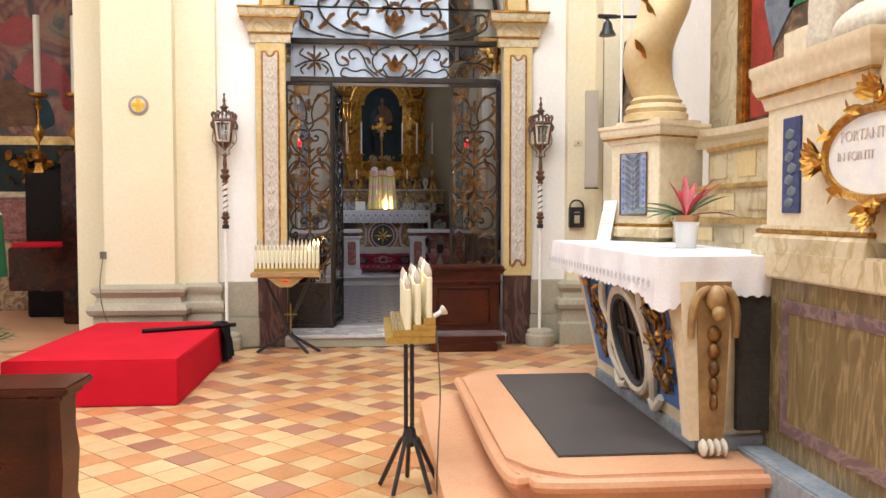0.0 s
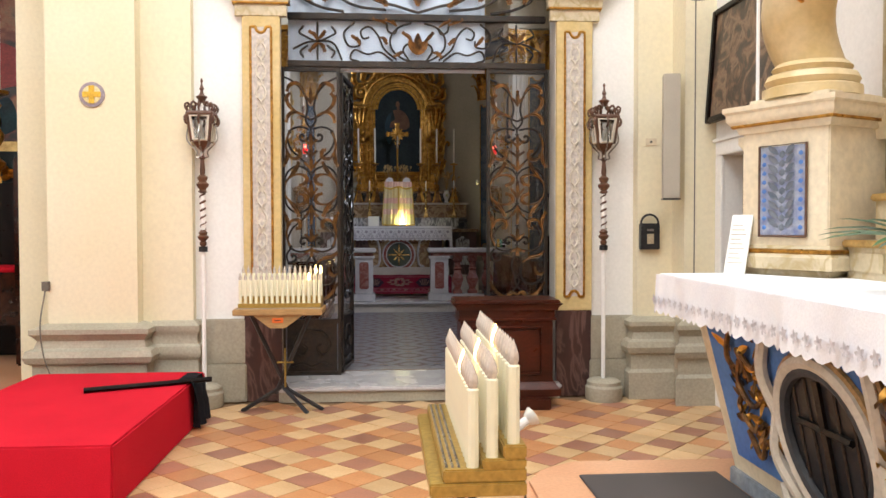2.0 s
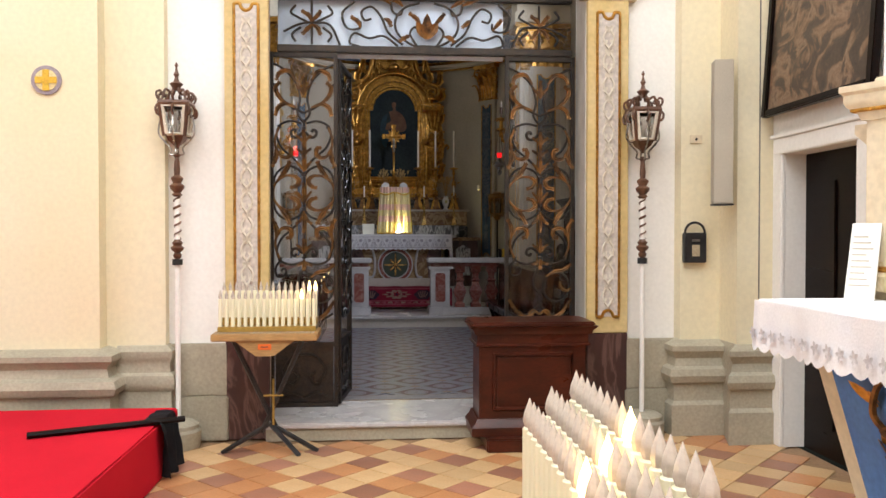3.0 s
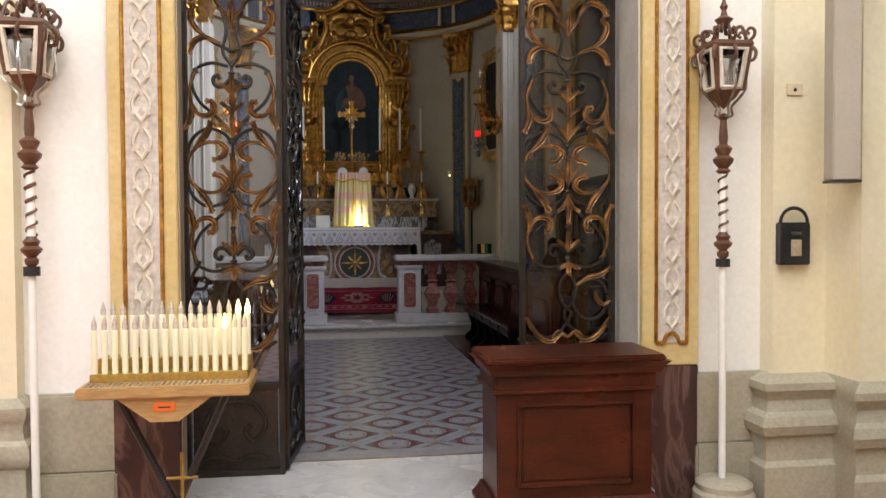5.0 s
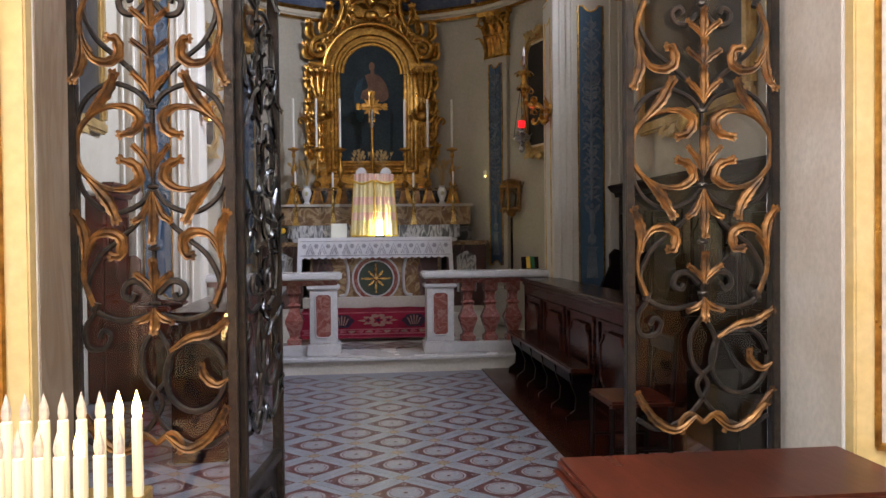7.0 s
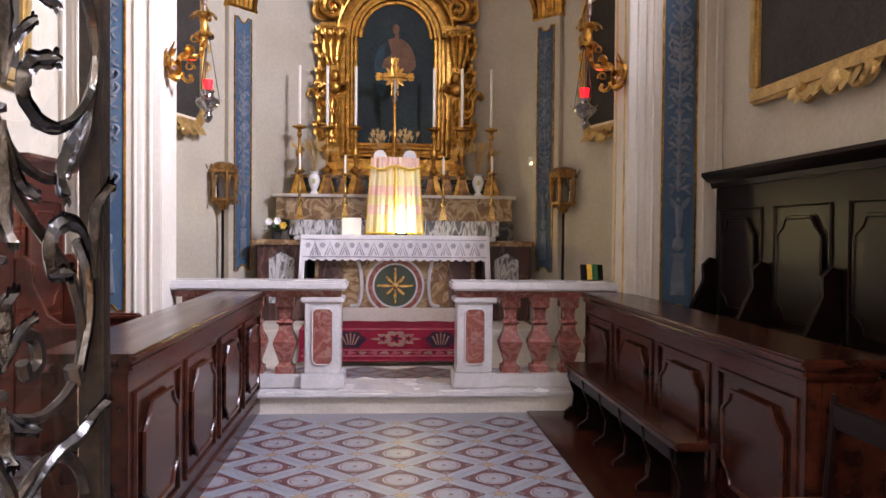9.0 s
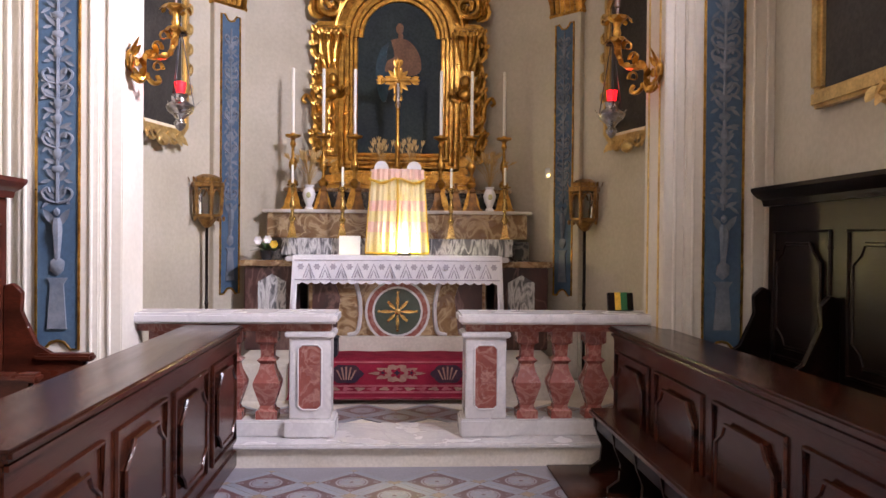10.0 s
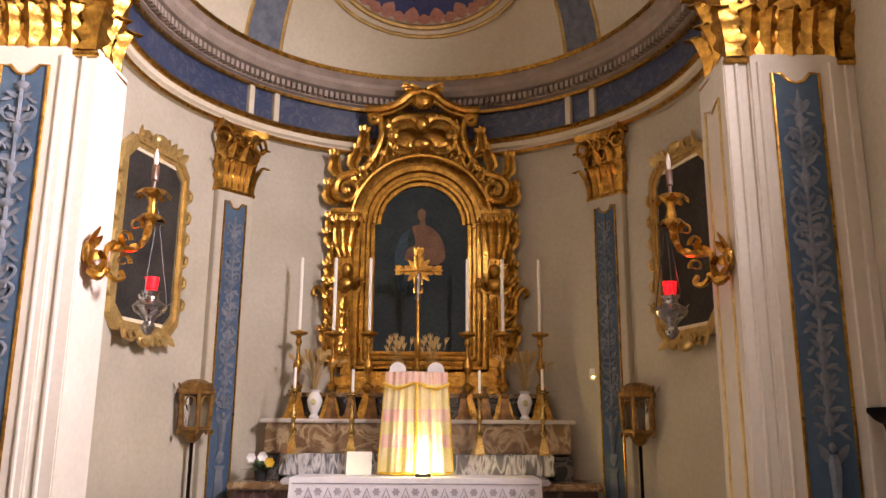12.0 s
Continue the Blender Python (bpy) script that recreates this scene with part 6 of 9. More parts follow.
t = thing("wall_switch", "small white switch box with a lit indicator", "switch", at=(1.62, 19.18, 2.42))
part("plate", box(-0.03, 0.03, -0.03, 0.02, 0, 0.11, 0.006), M["porcelain"], t)
part("indicator", blob((0, -0.032, 0.03), (0.012, 0.006, 0.012)), M["lit_led"], t, "lit indicator")
t = thing("hymn_book", "upright book with yellow and green stripes", "book", at=(1.72, 16.67, 1.203))
part("cover", moved(box(-0.10, 0.10, -0.015, 0.015, 0, 0.14, 0.004), pose(0, 0, 0, -15)), M["wood_dark"], t, "dark cover")
part("stripe", moved(box(-0.045, 0.0, -0.019, -0.0155, 0.0, 0.14), pose(0, 0, 0, -15)), M["yellow"], t, "yellow stripe")
part("green_stripe", moved(box(0.002, 0.05, -0.019, -0.0155, 0.0, 0.14), pose(0, 0, 0, -15)), M["green_cloth"], t, "green stripe")

# ---- chapel: pews, stalls, benches ----


def octagon_panel(t, cx, z0, w, h, face, sgn, wood, name="panel"):
    """A raised panel with waisted corners on the plane x = face, facing -sgn * x."""
    k = min(w, h) * 0.22
    hw = w / 2
    out = [(cx - hw + k, z0), (cx + hw - k, z0), (cx + hw - k * 0.7, z0 + k * 0.5), (cx + hw, z0 + k), (cx + hw, z0 + h - k), (cx + hw - k * 0.7, z0 + h - k * 0.5), (cx + hw - k, z0 + h), (cx - hw + k, z0 + h), (cx - hw + k * 0.7, z0 + h - k * 0.5), (cx - hw, z0 + h - k), (cx - hw, z0 + k), (cx - hw + k * 0.7, z0 + k * 0.5)]
    bm = prism(out, -sgn * 0.022, axis="x")
    bm.transform(Matrix.Translation((face, 0, 0)))
    tube([(face - sgn * 0.02, u, v) for u, v in out + out[:1]], 0.013, 6, bm)
    part(name, bm, wood, t)
    d = 0.075
    rect = [(cx - hw - d, z0 - d), (cx + hw + d, z0 - d), (cx + hw + d, z0 + h + d), (cx - hw - d, z0 + h + d)]
    part("panel_moulding", tube([(face - sgn * 0.004, u, v) for u, v in rect + rect[:1]], 0.014, 6), wood, t)


def pew_front(s, x, y0, y1, n):
    """The panelled front with a broad book rest; its visible face at x, towards the aisle."""
    t = thing("choir_pew", "dark polished wooden choir pew front with raised panels", "pew", "choir pews", (0, 0, CF))
    wood = M["wood_pew"]
    part("front", box(*sorted((x, x + s * 0.06)), y0, y1, 0.0, 0.90, 0.006), wood, t)
    part("skirting", box(*sorted((x - s * 0.015, x + s * 0.05)), y0, y1, 0.0, 0.12, 0.008), wood, t)
    part("book_rest", box(*sorted((x - s * 0.045, x + s * 0.36)), y0 - 0.05, y1, 0.945, 0.985, 0.012), wood, t, "polished book rest")
    part("rest_moulding", box(*sorted((x - s * 0.025, x + s * 0.30)), y0 - 0.03, y1, 0.90, 0.946, 0.014), wood, t)
    part("shelf", box(*sorted((x + s * 0.06, x + s * 0.34)), y0 + 0.02, y1 - 0.02, 0.60, 0.63, 0.005), wood, t)
    for y in (y0, y1 - 0.05):
        part("end_board", box(*sorted((x + s * 0.06, x + s * 0.34)), y, y + 0.05, 0, 0.90, 0.006), wood, t)
    step = (y1 - y0) / n
    for i in range(n):
        octagon_panel(t, y0 + step * (i + 0.5), 0.27, step - 0.30, 0.46, x, s, wood)
    return t


pew_front(-1, -1.13, 13., 16.31, 4)
pew_front(1, 1.57, 12.8, 16.31, 4)


def stall(s):
    t = thing("choir_stall", "tall dark walnut choir stall with panelled back", "stall", "choir stalls", (0, 0, CF))
    x, y0, y1 = s * 2.50, (11.55 if s > 0 else 15.05), 15.87
    # right stall takes near-black wood: the shade on that side is in its colour
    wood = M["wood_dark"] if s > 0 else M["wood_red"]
    part("back", box(*sorted((x, s * 2.645)), y0, y1, 0, 1.84, 0.006), wood, t)
    bm = moulding([(0.0, 1.84), (0.03, 1.84), (0.04, 1.88), (0.07, 1.90), (0.10, 1.94), (0.10, 1.965), (0.0, 1.965)], [(x, y0, -s, 0), (x, y1, -s, 0.6), (s * 2.645, y1, 0, 1)])
    part("cornice", bm, wood, t)
    part("plinth_board", box(*sorted((x - s * 0.02, x + s * 0.05)), y0, y1, 0.62, 0.74, 0.006), wood, t)
    n = round((y1 - y0) / 0.86) if s > 0 else 1
    step = (y1 - y0) / n
    for i in range(n):
        octagon_panel(t, y0 + step * (i + 0.5), 0.93, step - 0.34, 0.66, x, s, wood)
    part("seat", box(*sorted((x - s * 0.46, x)), y0, y1, 0.42, 0.46, 0.01), wood, t)
    part("seat_front", box(*sorted((x - s * 0.42, x - s * 0.38)), y0, y1, 0, 0.42), wood, t)
    for i in range(n + 1):
        y = min(max(y0 + step * i, y0 + 0.03), y1 - 0.03)
        prof = [(0.0, 0.0), (0.44, 0.0), (0.44, 0.40), (0.40, 0.58), (0.48, 0.70), (0.52, 0.80), (0.30, 0.84), (0.20, 0.90), (0.16, 1.02), (0.10, 1.12), (0.12, 1.24), (0.06, 1.30), (0.0, 1.28)]
        bm = prism([(x - s * u, v) for u, v in prof], 0.05)
        bm.transform(Matrix.Translation((0, y - 0.025, 0)))
        bmesh.ops.bevel(bm, geom=bm.edges[:], offset=0.008, segments=1, affect="EDGES")
        part("divider", bm, wood, t, "curved stall divider")
        part("armrest", box(*sorted((x - s * 0.20, x - s * 0.56)), y - 0.05, y + 0.05, 0.80, 0.85, 0.014), wood, t)
    return t


stall(1)
stall(-1)
# bench in front of the right pew
t = thing("bench", "long dark wooden bench with curved bracket legs", "bench", at=(0, 0, CF + 0.012))
part("seat", box(1.34, 1.53, 13.6, 16.11, 0.375, 0.42, 0.012), M["wood_pew"], t)
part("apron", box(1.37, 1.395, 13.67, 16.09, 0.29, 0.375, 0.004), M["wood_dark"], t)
for i in range(6):
    y = 13.7 + 2.3 * i / 5
    bm = prism([(1.35, 0.375), (1.37, 0.28), (1.41, 0.18), (1.40, 0.08), (1.33, 0.03), (1.33, 0.0), (1.53, 0.0), (1.53, 0.375)], 0.035)
    bm.transform(Matrix.Translation((0, y, 0)))
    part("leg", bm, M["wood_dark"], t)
# wooden edge strip; the dark board behind it stands in for shade under the bench
structure("floor_strip_right", box(1.06, 1.565, 12.2, 16.19, CF, CF + 0.012, 0.004), M["wood_pew"], "wooden edge and dark bench shade along the right pew", "floor")
t = thing("kneeling_chair", "dark wooden chair with a dull red seat", "chair", at=(1.40, 12.5, CF + 0.012))
part("seat", box(-0.19, 0.22, -0.22, 0.22, 0.41, 0.45, 0.015), M["wood_red"], t, "dull red seat")
for x in (-0.17, 0.19):
    for y in (-0.20, 0.20):
        part("leg", lathe([(0.014, 0), (0.02, 0.15), (0.015, 0.2), (0.022, 0.41)], 8), M["wood_dark"], t).location = (x, y, 0)
for y in (-0.20, 0.20):
    part("stretcher", tube([(-0.17, y, 0.16), (0.19, y, 0.16)], 0.011, 6), M["wood_dark"], t)
for y in (-0.2, 0.2):
    part("back_post", tube([(0.20, y, 0.42), (0.23, y, 0.85)], 0.017, 6), M["wood_dark"], t)
part("back_rail", box(0.215, 0.24, -0.2, 0.2, 0.72, 0.82, 0.01), M["wood_dark"], t)

# large framed paintings on the side walls
for s in (-1, 1):
    t = thing("wall_painting", "large dark painting in a carved gilt frame", "painting", "side wall paintings", (s * 2.645, 14.35, 2.68), 90 if s < 0 else -90)
    w, h = 1.02, 1.55
    part("canvas", box(-w, w, -0.04, 0, 0, h), M["paint_dark"], t, "dark brown painted canvas")
    for nm, a in (("frame_side", (-w - 0.11, -w, 0, h)), ("frame_side", (w, w + 0.11, 0, h)), ("frame_foot", (-w - 0.11, w + 0.11, -0.11, 0)), ("frame_head", (-w - 0.11, w + 0.11, h, h + 0.11))):
        part(nm, box(a[0], a[1], -0.085, 0, a[2], a[3], 0.022), M["gold_pale"], t, "gilt frame bar")
    rnd = random.Random(20 + s)
    for i in range(10):
        x = -0.42 + 0.84 * i / 9
        part("carved_leaf", leaf((x, -0.06, -0.08), (x + 0.1 * x, -0.09, -0.12 - rnd.uniform(0.05, 0.12)), 0.11, bend=0.3), M["gold_pale"], t)
    part("carved_shell", blob((0, -0.08, -0.13), (0.12, 0.05, 0.09), sub=2), M["gold_pale"], t, "carved gilt shell")
    for q in (-1, 1):
        part("carved_scroll", tube(smooth_path([(q * 0.08, -0.08, -0.10), (q * 0.25, -0.08, -0.2), (q * 0.40, -0.08, -0.15), (q * 0.34, -0.08, -0.09)], 6), 0.028, 6), M["gold_pale"], t, "carved gilt scroll")

# ---- the wrought iron gate ----


def iron_scroll(bars, leaves, W, ring):
    """The scrollwork of one panel: a ring at the height ring, a lyre above it and another below, a leafy spine between."""
    k = W / 0.246

    def bar(s, pts, r=0.0095):
        tube(smooth_path([(s * u * k, 0, ring + v) for u, v in pts], 5), r, 6, bars, 0, 0.9)

    def gilt(s, pts, r=0.0105):
        tube(smooth_path([(s * u * k, -0.006, ring + v) for u, v in pts], 5), r, 6, leaves, 0, 0.9)

    def frond(s, pts, w=0.066):
        acanthus([(s * u * k, ring + v) for u, v in pts], 0.74 * w, leaves)
    for s in (-1, 1):
        for g in (1, -1):
            # half ring of gilt bar whose ends roll inwards as leaves, and the thin iron arc outside it
            gilt(s, [(0.256, 0.0), (0.245, g * 0.06), (0.20, g * 0.115), (0.14, g * 0.142), (0.09, g * 0.14)])
            frond(s, [(0.13, g * 0.142), (0.08, g * 0.138), (0.04, g * 0.105), (0.055, g * 0.06), (0.10, g * 0.042)])
            frond(s, [(0.215, g * 0.105), (0.175, g * 0.15), (0.145, g * 0.19), (0.118, g * 0.248)], 0.074)
            bar(s, [(0.256, g * 0.02), (0.245, g * 0.12), (0.205, g * 0.185), (0.134, g * 0.222), (0.05, g * 0.195), (0.006, g * 0.145)])
            # lyre
            bar(s, [(0.02, g * 0.20), (0.06, g * 0.26), (0.12, g * 0.315), (0.185, g * 0.375), (0.225, g * 0.47), (0.20, g * 0.555), (0.115, g * 0.592), (0.02, g * 0.575)])
            gilt(s, [(0.205, g * 0.54), (0.236, g * 0.45), (0.232, g * 0.375), (0.20, g * 0.32)])
            frond(s, [(0.225, g * 0.35), (0.19, g * 0.30), (0.14, g * 0.29), (0.105, g * 0.315), (0.11, g * 0.365), (0.135, g * 0.37)])
            frond(s, [(0.232, g * 0.385), (0.226, g * 0.33), (0.232, g * 0.28), (0.255, g * 0.225)], 0.07)
            bar(s, [(0.012, g * 0.50), (0.055, g * 0.46), (0.095, g * 0.468), (0.105, g * 0.505), (0.078, g * 0.522), (0.066, g * 0.50)], 0.012)
            tube([(s * 0.196 * k, 0, ring + g * 0.53), (s * 0.206 * k, 0, ring + g * 0.56)], 0.015, 6, bars)
        # head of the panel
        bar(s, [(0.0, 0.58), (0.05, 0.66), (0.03, 0.78), (0.07, 0.92), (0.17, 1.02), (0.25, 1.06)])
        bar(s, [(0.0, 0.66), (0.12, 0.72), (0.20, 0.80), (0.25, 0.90)])
        frond(s, [(0.06, 0.70), (0.15, 0.73), (0.21, 0.70), (0.23, 0.64)])
        frond(s, [(0.12, 0.72), (0.20, 0.78), (0.23, 0.86), (0.20, 0.90)])
        frond(s, [(0.06, 0.92), (0.12, 1.0), (0.20, 0.98), (0.22, 0.93)])
        # crossing stems at the foot
        bar(s, [(0.0, -0.62), (0.045, -0.70), (0.035, -0.80), (-0.02, -0.88), (0.05, -0.99), (0.16, -1.04), (0.24, -1.0)])
        frond(s, [(0.03, -0.99), (0.10, -1.04), (0.17, -1.01), (0.22, -0.95)], 0.062)
        frond(s, [(0.16, -1.03), (0.21, -0.96), (0.245, -0.90)], 0.055)
        gilt(s, [(0.0, -1.02), (0.05, -0.985), (0.085, -1.02), (0.075, -1.06)])
    # a spiral on one side, a ring with a leafy stem on the other
    bar(-1, [(0.20, -0.56), (0.237, -0.62), (0.225, -0.685), (0.17, -0.685), (0.15, -0.645), (0.175, -0.625), (0.19, -0.65)])
    tube([((0.135 + 0.105 * math.cos(a)) * k, 0, ring - 0.79 + 0.125 * math.sin(a)) for a in np.linspace(0.3, 6.4, 26)], 0.0105, 6, bars)
    frond(1, [(0.05, -0.70), (0.12, -0.655), (0.19, -0.64), (0.245, -0.60)], 0.06)
    frond(1, [(0.25, -0.80), (0.21, -0.82), (0.17, -0.79), (0.16, -0.75)], 0.055)
    # spine: leafy buds between collars
    for v, h, w in ((-0.10, 0.17, 0.066), (0.17, 0.13, 0.06), (0.30, 0.10, 0.06), (0.40, 0.11, 0.06), (-0.50, 0.11, 0.064), (0.80, 0.14, 0.062)):
        frond(1, [(0, v), (0.003, v + h * 0.5), (0, v + h)], w)
        for s in (-1, 1):
            frond(s, [(0.004, v + 0.01), (0.022, v + h * 0.35), (0.058, v + h * 0.62)], 0.042)
    for v, h in ((-0.15, 0.17), (-0.55, 0.08)):
        frond(1, [(0, v), (0.003, v - h * 0.5), (0, v - h)], 0.062)
        for s in (-1, 1):
            frond(s, [(0.004, v - 0.01), (0.03, v - h * 0.45), (0.062, v - h * 0.6)], 0.045)
    for v in (0.142, -0.132, 0.535, -0.535, -0.345):
        blob((0, -0.004, ring + v), (0.024, 0.018, 0.011), bars)
    tube([(0, 0, ring - 0.62), (0, 0, ring + 0.60)], 0.0085, 6, bars)


def gate_panel(name, label, at, rz, w, z0, z1, leaf_metal="rust_gold", leaf_label="rusty gilt iron leaves"):
    t = thing(name, label, "gate", "iron gate panels", at, rz)
    W = w / 2
    for s in (-1, 1):
        part("stile", box(s * (W - 0.016) - 0.016, s * (W - 0.016) + 0.016, -0.022, 0.022, z0, z1, 0.004), M["iron"], t)
    for z in (z0, z1 - 0.04, z0 + 0.50):
        part("rail", box(-W, W, -0.018, 0.018, z, z + 0.04, 0.004), M["iron"], t)
    bars, leaves = bmesh.new(), bmesh.new()
    iron_scroll(bars, leaves, W - 0.036, 1.915)
    b0 = z0 + 0.06
    for s in (-1, 1):
        tube(smooth_path([(0, -0.012, b0 + 0.38), (s * 0.10, -0.012, b0 + 0.36), (s * 0.17, -0.012, b0 + 0.24), (s * 0.10, -0.012, b0 + 0.14), (s * 0.05, -0.012, b0 + 0.2), (s * 0.09, -0.012, b0 + 0.24)], 5), 0.0105, 6, bars)
        tube(smooth_path([(0, -0.012, b0 + 0.02), (s * 0.10, -0.012, b0 + 0.06), (s * 0.19, -0.012, b0 + 0.03)], 5), 0.0105, 6, bars)
    part("scrollwork", bars, M["iron"], t, "wrought iron scrolls")
    part("leaf_ornament", leaves, M[leaf_metal], t, leaf_label, 50)
    part("kick_plate", box(-W + 0.04, W - 0.04, 0.004, 0.010, z0 + 0.03, z0 + 0.51), M["iron"], t, "dark iron foot plate")
    g = part("pane", box(-W + 0.03, W - 0.03, 0.022, 0.026, z0 + 0.52, z1 - 0.03), M["glass"], t, "glass pane", 0)
    g.visible_shadow = False
    return t


GY = 10.58
PX0, PX1, HX = -1.245, 1.305, -0.69      # outer edges of the side panels, hinge of the open leaf
gate_panel("gate_side_panel", "dark wrought iron gate panel with rusty gilt leaves, glazed", ((PX0 + HX) / 2, GY, 0), 0, HX - PX0, 0.14, 3.07)
gate_panel("gate_side_panel", "dark wrought iron gate panel with rusty gilt leaves, glazed", ((PX1 + 0.71) / 2, GY, 0), 0, PX1 - 0.71, 0.14, 3.07)
LD = 83.0
gate_panel("gate_leaf", "open wrought iron gate leaf swung into the chapel", (HX + 0.31 * math.cos(radians(LD)), GY + 0.03 + 0.31 * math.sin(radians(LD)), 0), LD, 0.62, 0.155, 3.03, "iron_bare", "bare bright iron leaves")
t = thing("gate_transom", "wrought iron transom band with scrolls over glass", "gate", at=(GC, GY, 0))
for nm, z in (("lower_bar", 3.07), ("upper_bar", 3.52)):
    part(nm, box(-GR + 0.01, GR - 0.01, -0.03, 0.03, z, z + 0.06, 0.006), M["iron"], t)
bars, leaves = bmesh.new(), bmesh.new()
for s in (-1, 1):
    for pts in ([(0, 3.14), (0.12, 3.15), (0.24, 3.24), (0.26, 3.36), (0.18, 3.46), (0.06, 3.50)], [(0.20, 3.15), (0.32, 3.25), (0.38, 3.38), (0.46, 3.46), (0.54, 3.42), (0.52, 3.35), (0.46, 3.36)],
                [(0.24, 3.14), (0.36, 3.22), (0.48, 3.20), (0.60, 3.24), (0.64, 3.16), (0.56, 3.13)], [(0.60, 3.50), (0.70, 3.40), (0.66, 3.28), (0.56, 3.28), (0.55, 3.34)], [(0.08, 3.14), (0.14, 3.24), (0.10, 3.30), (0.06, 3.26)],
                [(0.30, 3.50), (0.28, 3.42), (0.22, 3.40), (0.20, 3.45)], [(0.72, 3.14), (0.80, 3.3), (0.95, 3.32), (1.06, 3.3), (1.18, 3.24)], [(0.95, 3.14), (0.95, 3.5)], [(0.82, 3.46), (0.78, 3.40), (0.84, 3.36), (0.92, 3.32)], [(1.08, 3.46), (1.12, 3.40), (1.06, 3.36), (0.98, 3.32)], [(0.82, 3.16), (0.79, 3.22), (0.86, 3.28)], [(1.08, 3.16), (1.11, 3.22), (1.04, 3.28)]):
        tube(smooth_path([(s * u, 0, v) for u, v in pts], 5), 0.010, 6, bars, 0, 0.8)
    for a, b in (((0.05, 3.30), (0.14, 3.40)), ((0.14, 3.22), (0.22, 3.18)), ((0.36, 3.36), (0.30, 3.30)), ((0.30, 3.48), (0.42, 3.53)), ((0.20, 3.46), (0.30, 3.52)), ((0.95, 3.30), (0.88, 3.22)), ((0.95, 3.30), (1.02, 3.22)), ((0.95, 3.32), (0.88, 3.40)), ((0.95, 3.32), (1.02, 3.40)), ((0.55, 3.28), (0.62, 3.36))):
        acanthus([(s * a[0], a[1]), (s * (a[0] + b[0]) / 2 + 0.012, (a[1] + b[1]) / 2 + 0.012), (s * b[0], b[1])], 0.05, leaves)
for du, dv in ((0, 0.20), (0.09, 0.13), (-0.09, 0.13)):
    leaf((0, -0.005, 3.2), (du, -0.02, 3.2 + dv), 0.08, leaves, bend=0.15, fold=0.35)
part("scrollwork", bars, M["iron"], t, "wrought iron scrolls")
part("leaf_ornament", leaves, M["rust_gold"], t, "rusty gilt iron leaves", 0)
g = part("pane", box(-GR + 0.01, GR - 0.01, 0.035, 0.039, 3.12, 3.53), M["glass"], t, "glass pane", 0)
g.visible_shadow = False
# opaque pale bluish sheet behind transom and lunette, as far as x = 0.70
PALE_SHEET = mat("pale_blue_opaque_sheet", (0.60, 0.66, 0.75), (0.48, 0.54, 0.64), 0.35, scale=1.1, grain=25, bump=0.02, spots=0.05)
part("frosted_pane", box(-GR + 0.01, 0.70 - GC, 0.05, 0.056, 3.04, 3.53), PALE_SHEET, t, "pale bluish opaque sheet")
t = thing("gate_lunette", "arched wrought iron overthrow with large scrolls and leaves", "gate", at=(GC, GY, 0))
bars, leaves = bmesh.new(), bmesh.new()
part("arch_bar", tube([(x - GC, 0, z) for x, z in arc(GC, SPRING, GR - 0.02, 0, 180, 28)], 0.024, 6), M["iron"], t)
for s in (-1, 1):
    for pts in ([(0, 3.60), (0.20, 3.66), (0.42, 3.72), (0.55, 3.86), (0.48, 4.02), (0.33, 4.0), (0.33, 3.88), (0.42, 3.87)], [(0.30, 3.62), (0.60, 3.66), (0.82, 3.80), (0.90, 4.0), (0.78, 4.12), (0.66, 4.04), (0.72, 3.95)], [(0.70, 3.60), (0.92, 3.64), (1.10, 3.74), (1.08, 3.88), (0.98, 3.88), (0.98, 3.80)], [(0.0, 3.70), (0.10, 3.85), (0.08, 4.0), (0.22, 4.14), (0.40, 4.2), (0.55, 4.34), (0.45, 4.46), (0.34, 4.38)], [(0.05, 4.1), (0.18, 4.3), (0.16, 4.55), (0.30, 4.68), (0.40, 4.60)], [(0.55, 4.12), (0.72, 4.3), (0.86, 4.3), (0.84, 4.18)], [(0.0, 4.2), (0.0, 5.05)]):
        tube(smooth_path([(s * u, 0, v) for u, v in pts], 6), 0.014, 6, bars, 0, 0.8)
    for a, b in (((0.40, 3.71), (0.30, 3.66)), ((0.52, 3.80), (0.60, 3.72)), ((0.46, 4.02), (0.56, 4.08)), ((0.80, 3.78), (0.88, 3.70)), ((0.78, 4.11), (0.70, 4.2)), ((0.20, 4.12), (0.10, 4.2)), ((0.40, 4.2), (0.50, 4.14)), ((0.30, 4.66), (0.2, 4.74)), ((0.08, 3.95), (0.2, 3.9)), ((1.08, 3.8), (1.14, 3.9))):
        acanthus([(s * a[0], a[1]), (s * (a[0] + b[0]) / 2 + 0.02, (a[1] + b[1]) / 2 + 0.02), (s * b[0], b[1])], 0.075, leaves)
        acanthus([(s * a[0], a[1]), (s * (1.5 * a[0] - 0.5 * b[0]), 1.5 * a[1] - 0.5 * b[1] + 0.02), (s * (2 * a[0] - b[0]), 2 * a[1] - b[1])], 0.065, leaves)
    leaf((0, -0.006, 3.72), (s * 0.12, -0.03, 3.86), 0.10, leaves, bend=0.2, fold=0.35)
leaf((0, -0.006, 3.66), (0, -0.03, 3.92), 0.12, leaves, bend=0.15, fold=0.35)
part("scrollwork", bars, M["iron"], t, "wrought iron scrolls")
part("leaf_ornament", leaves, M["rust_gold"], t, "rusty gilt iron leaves", 0)
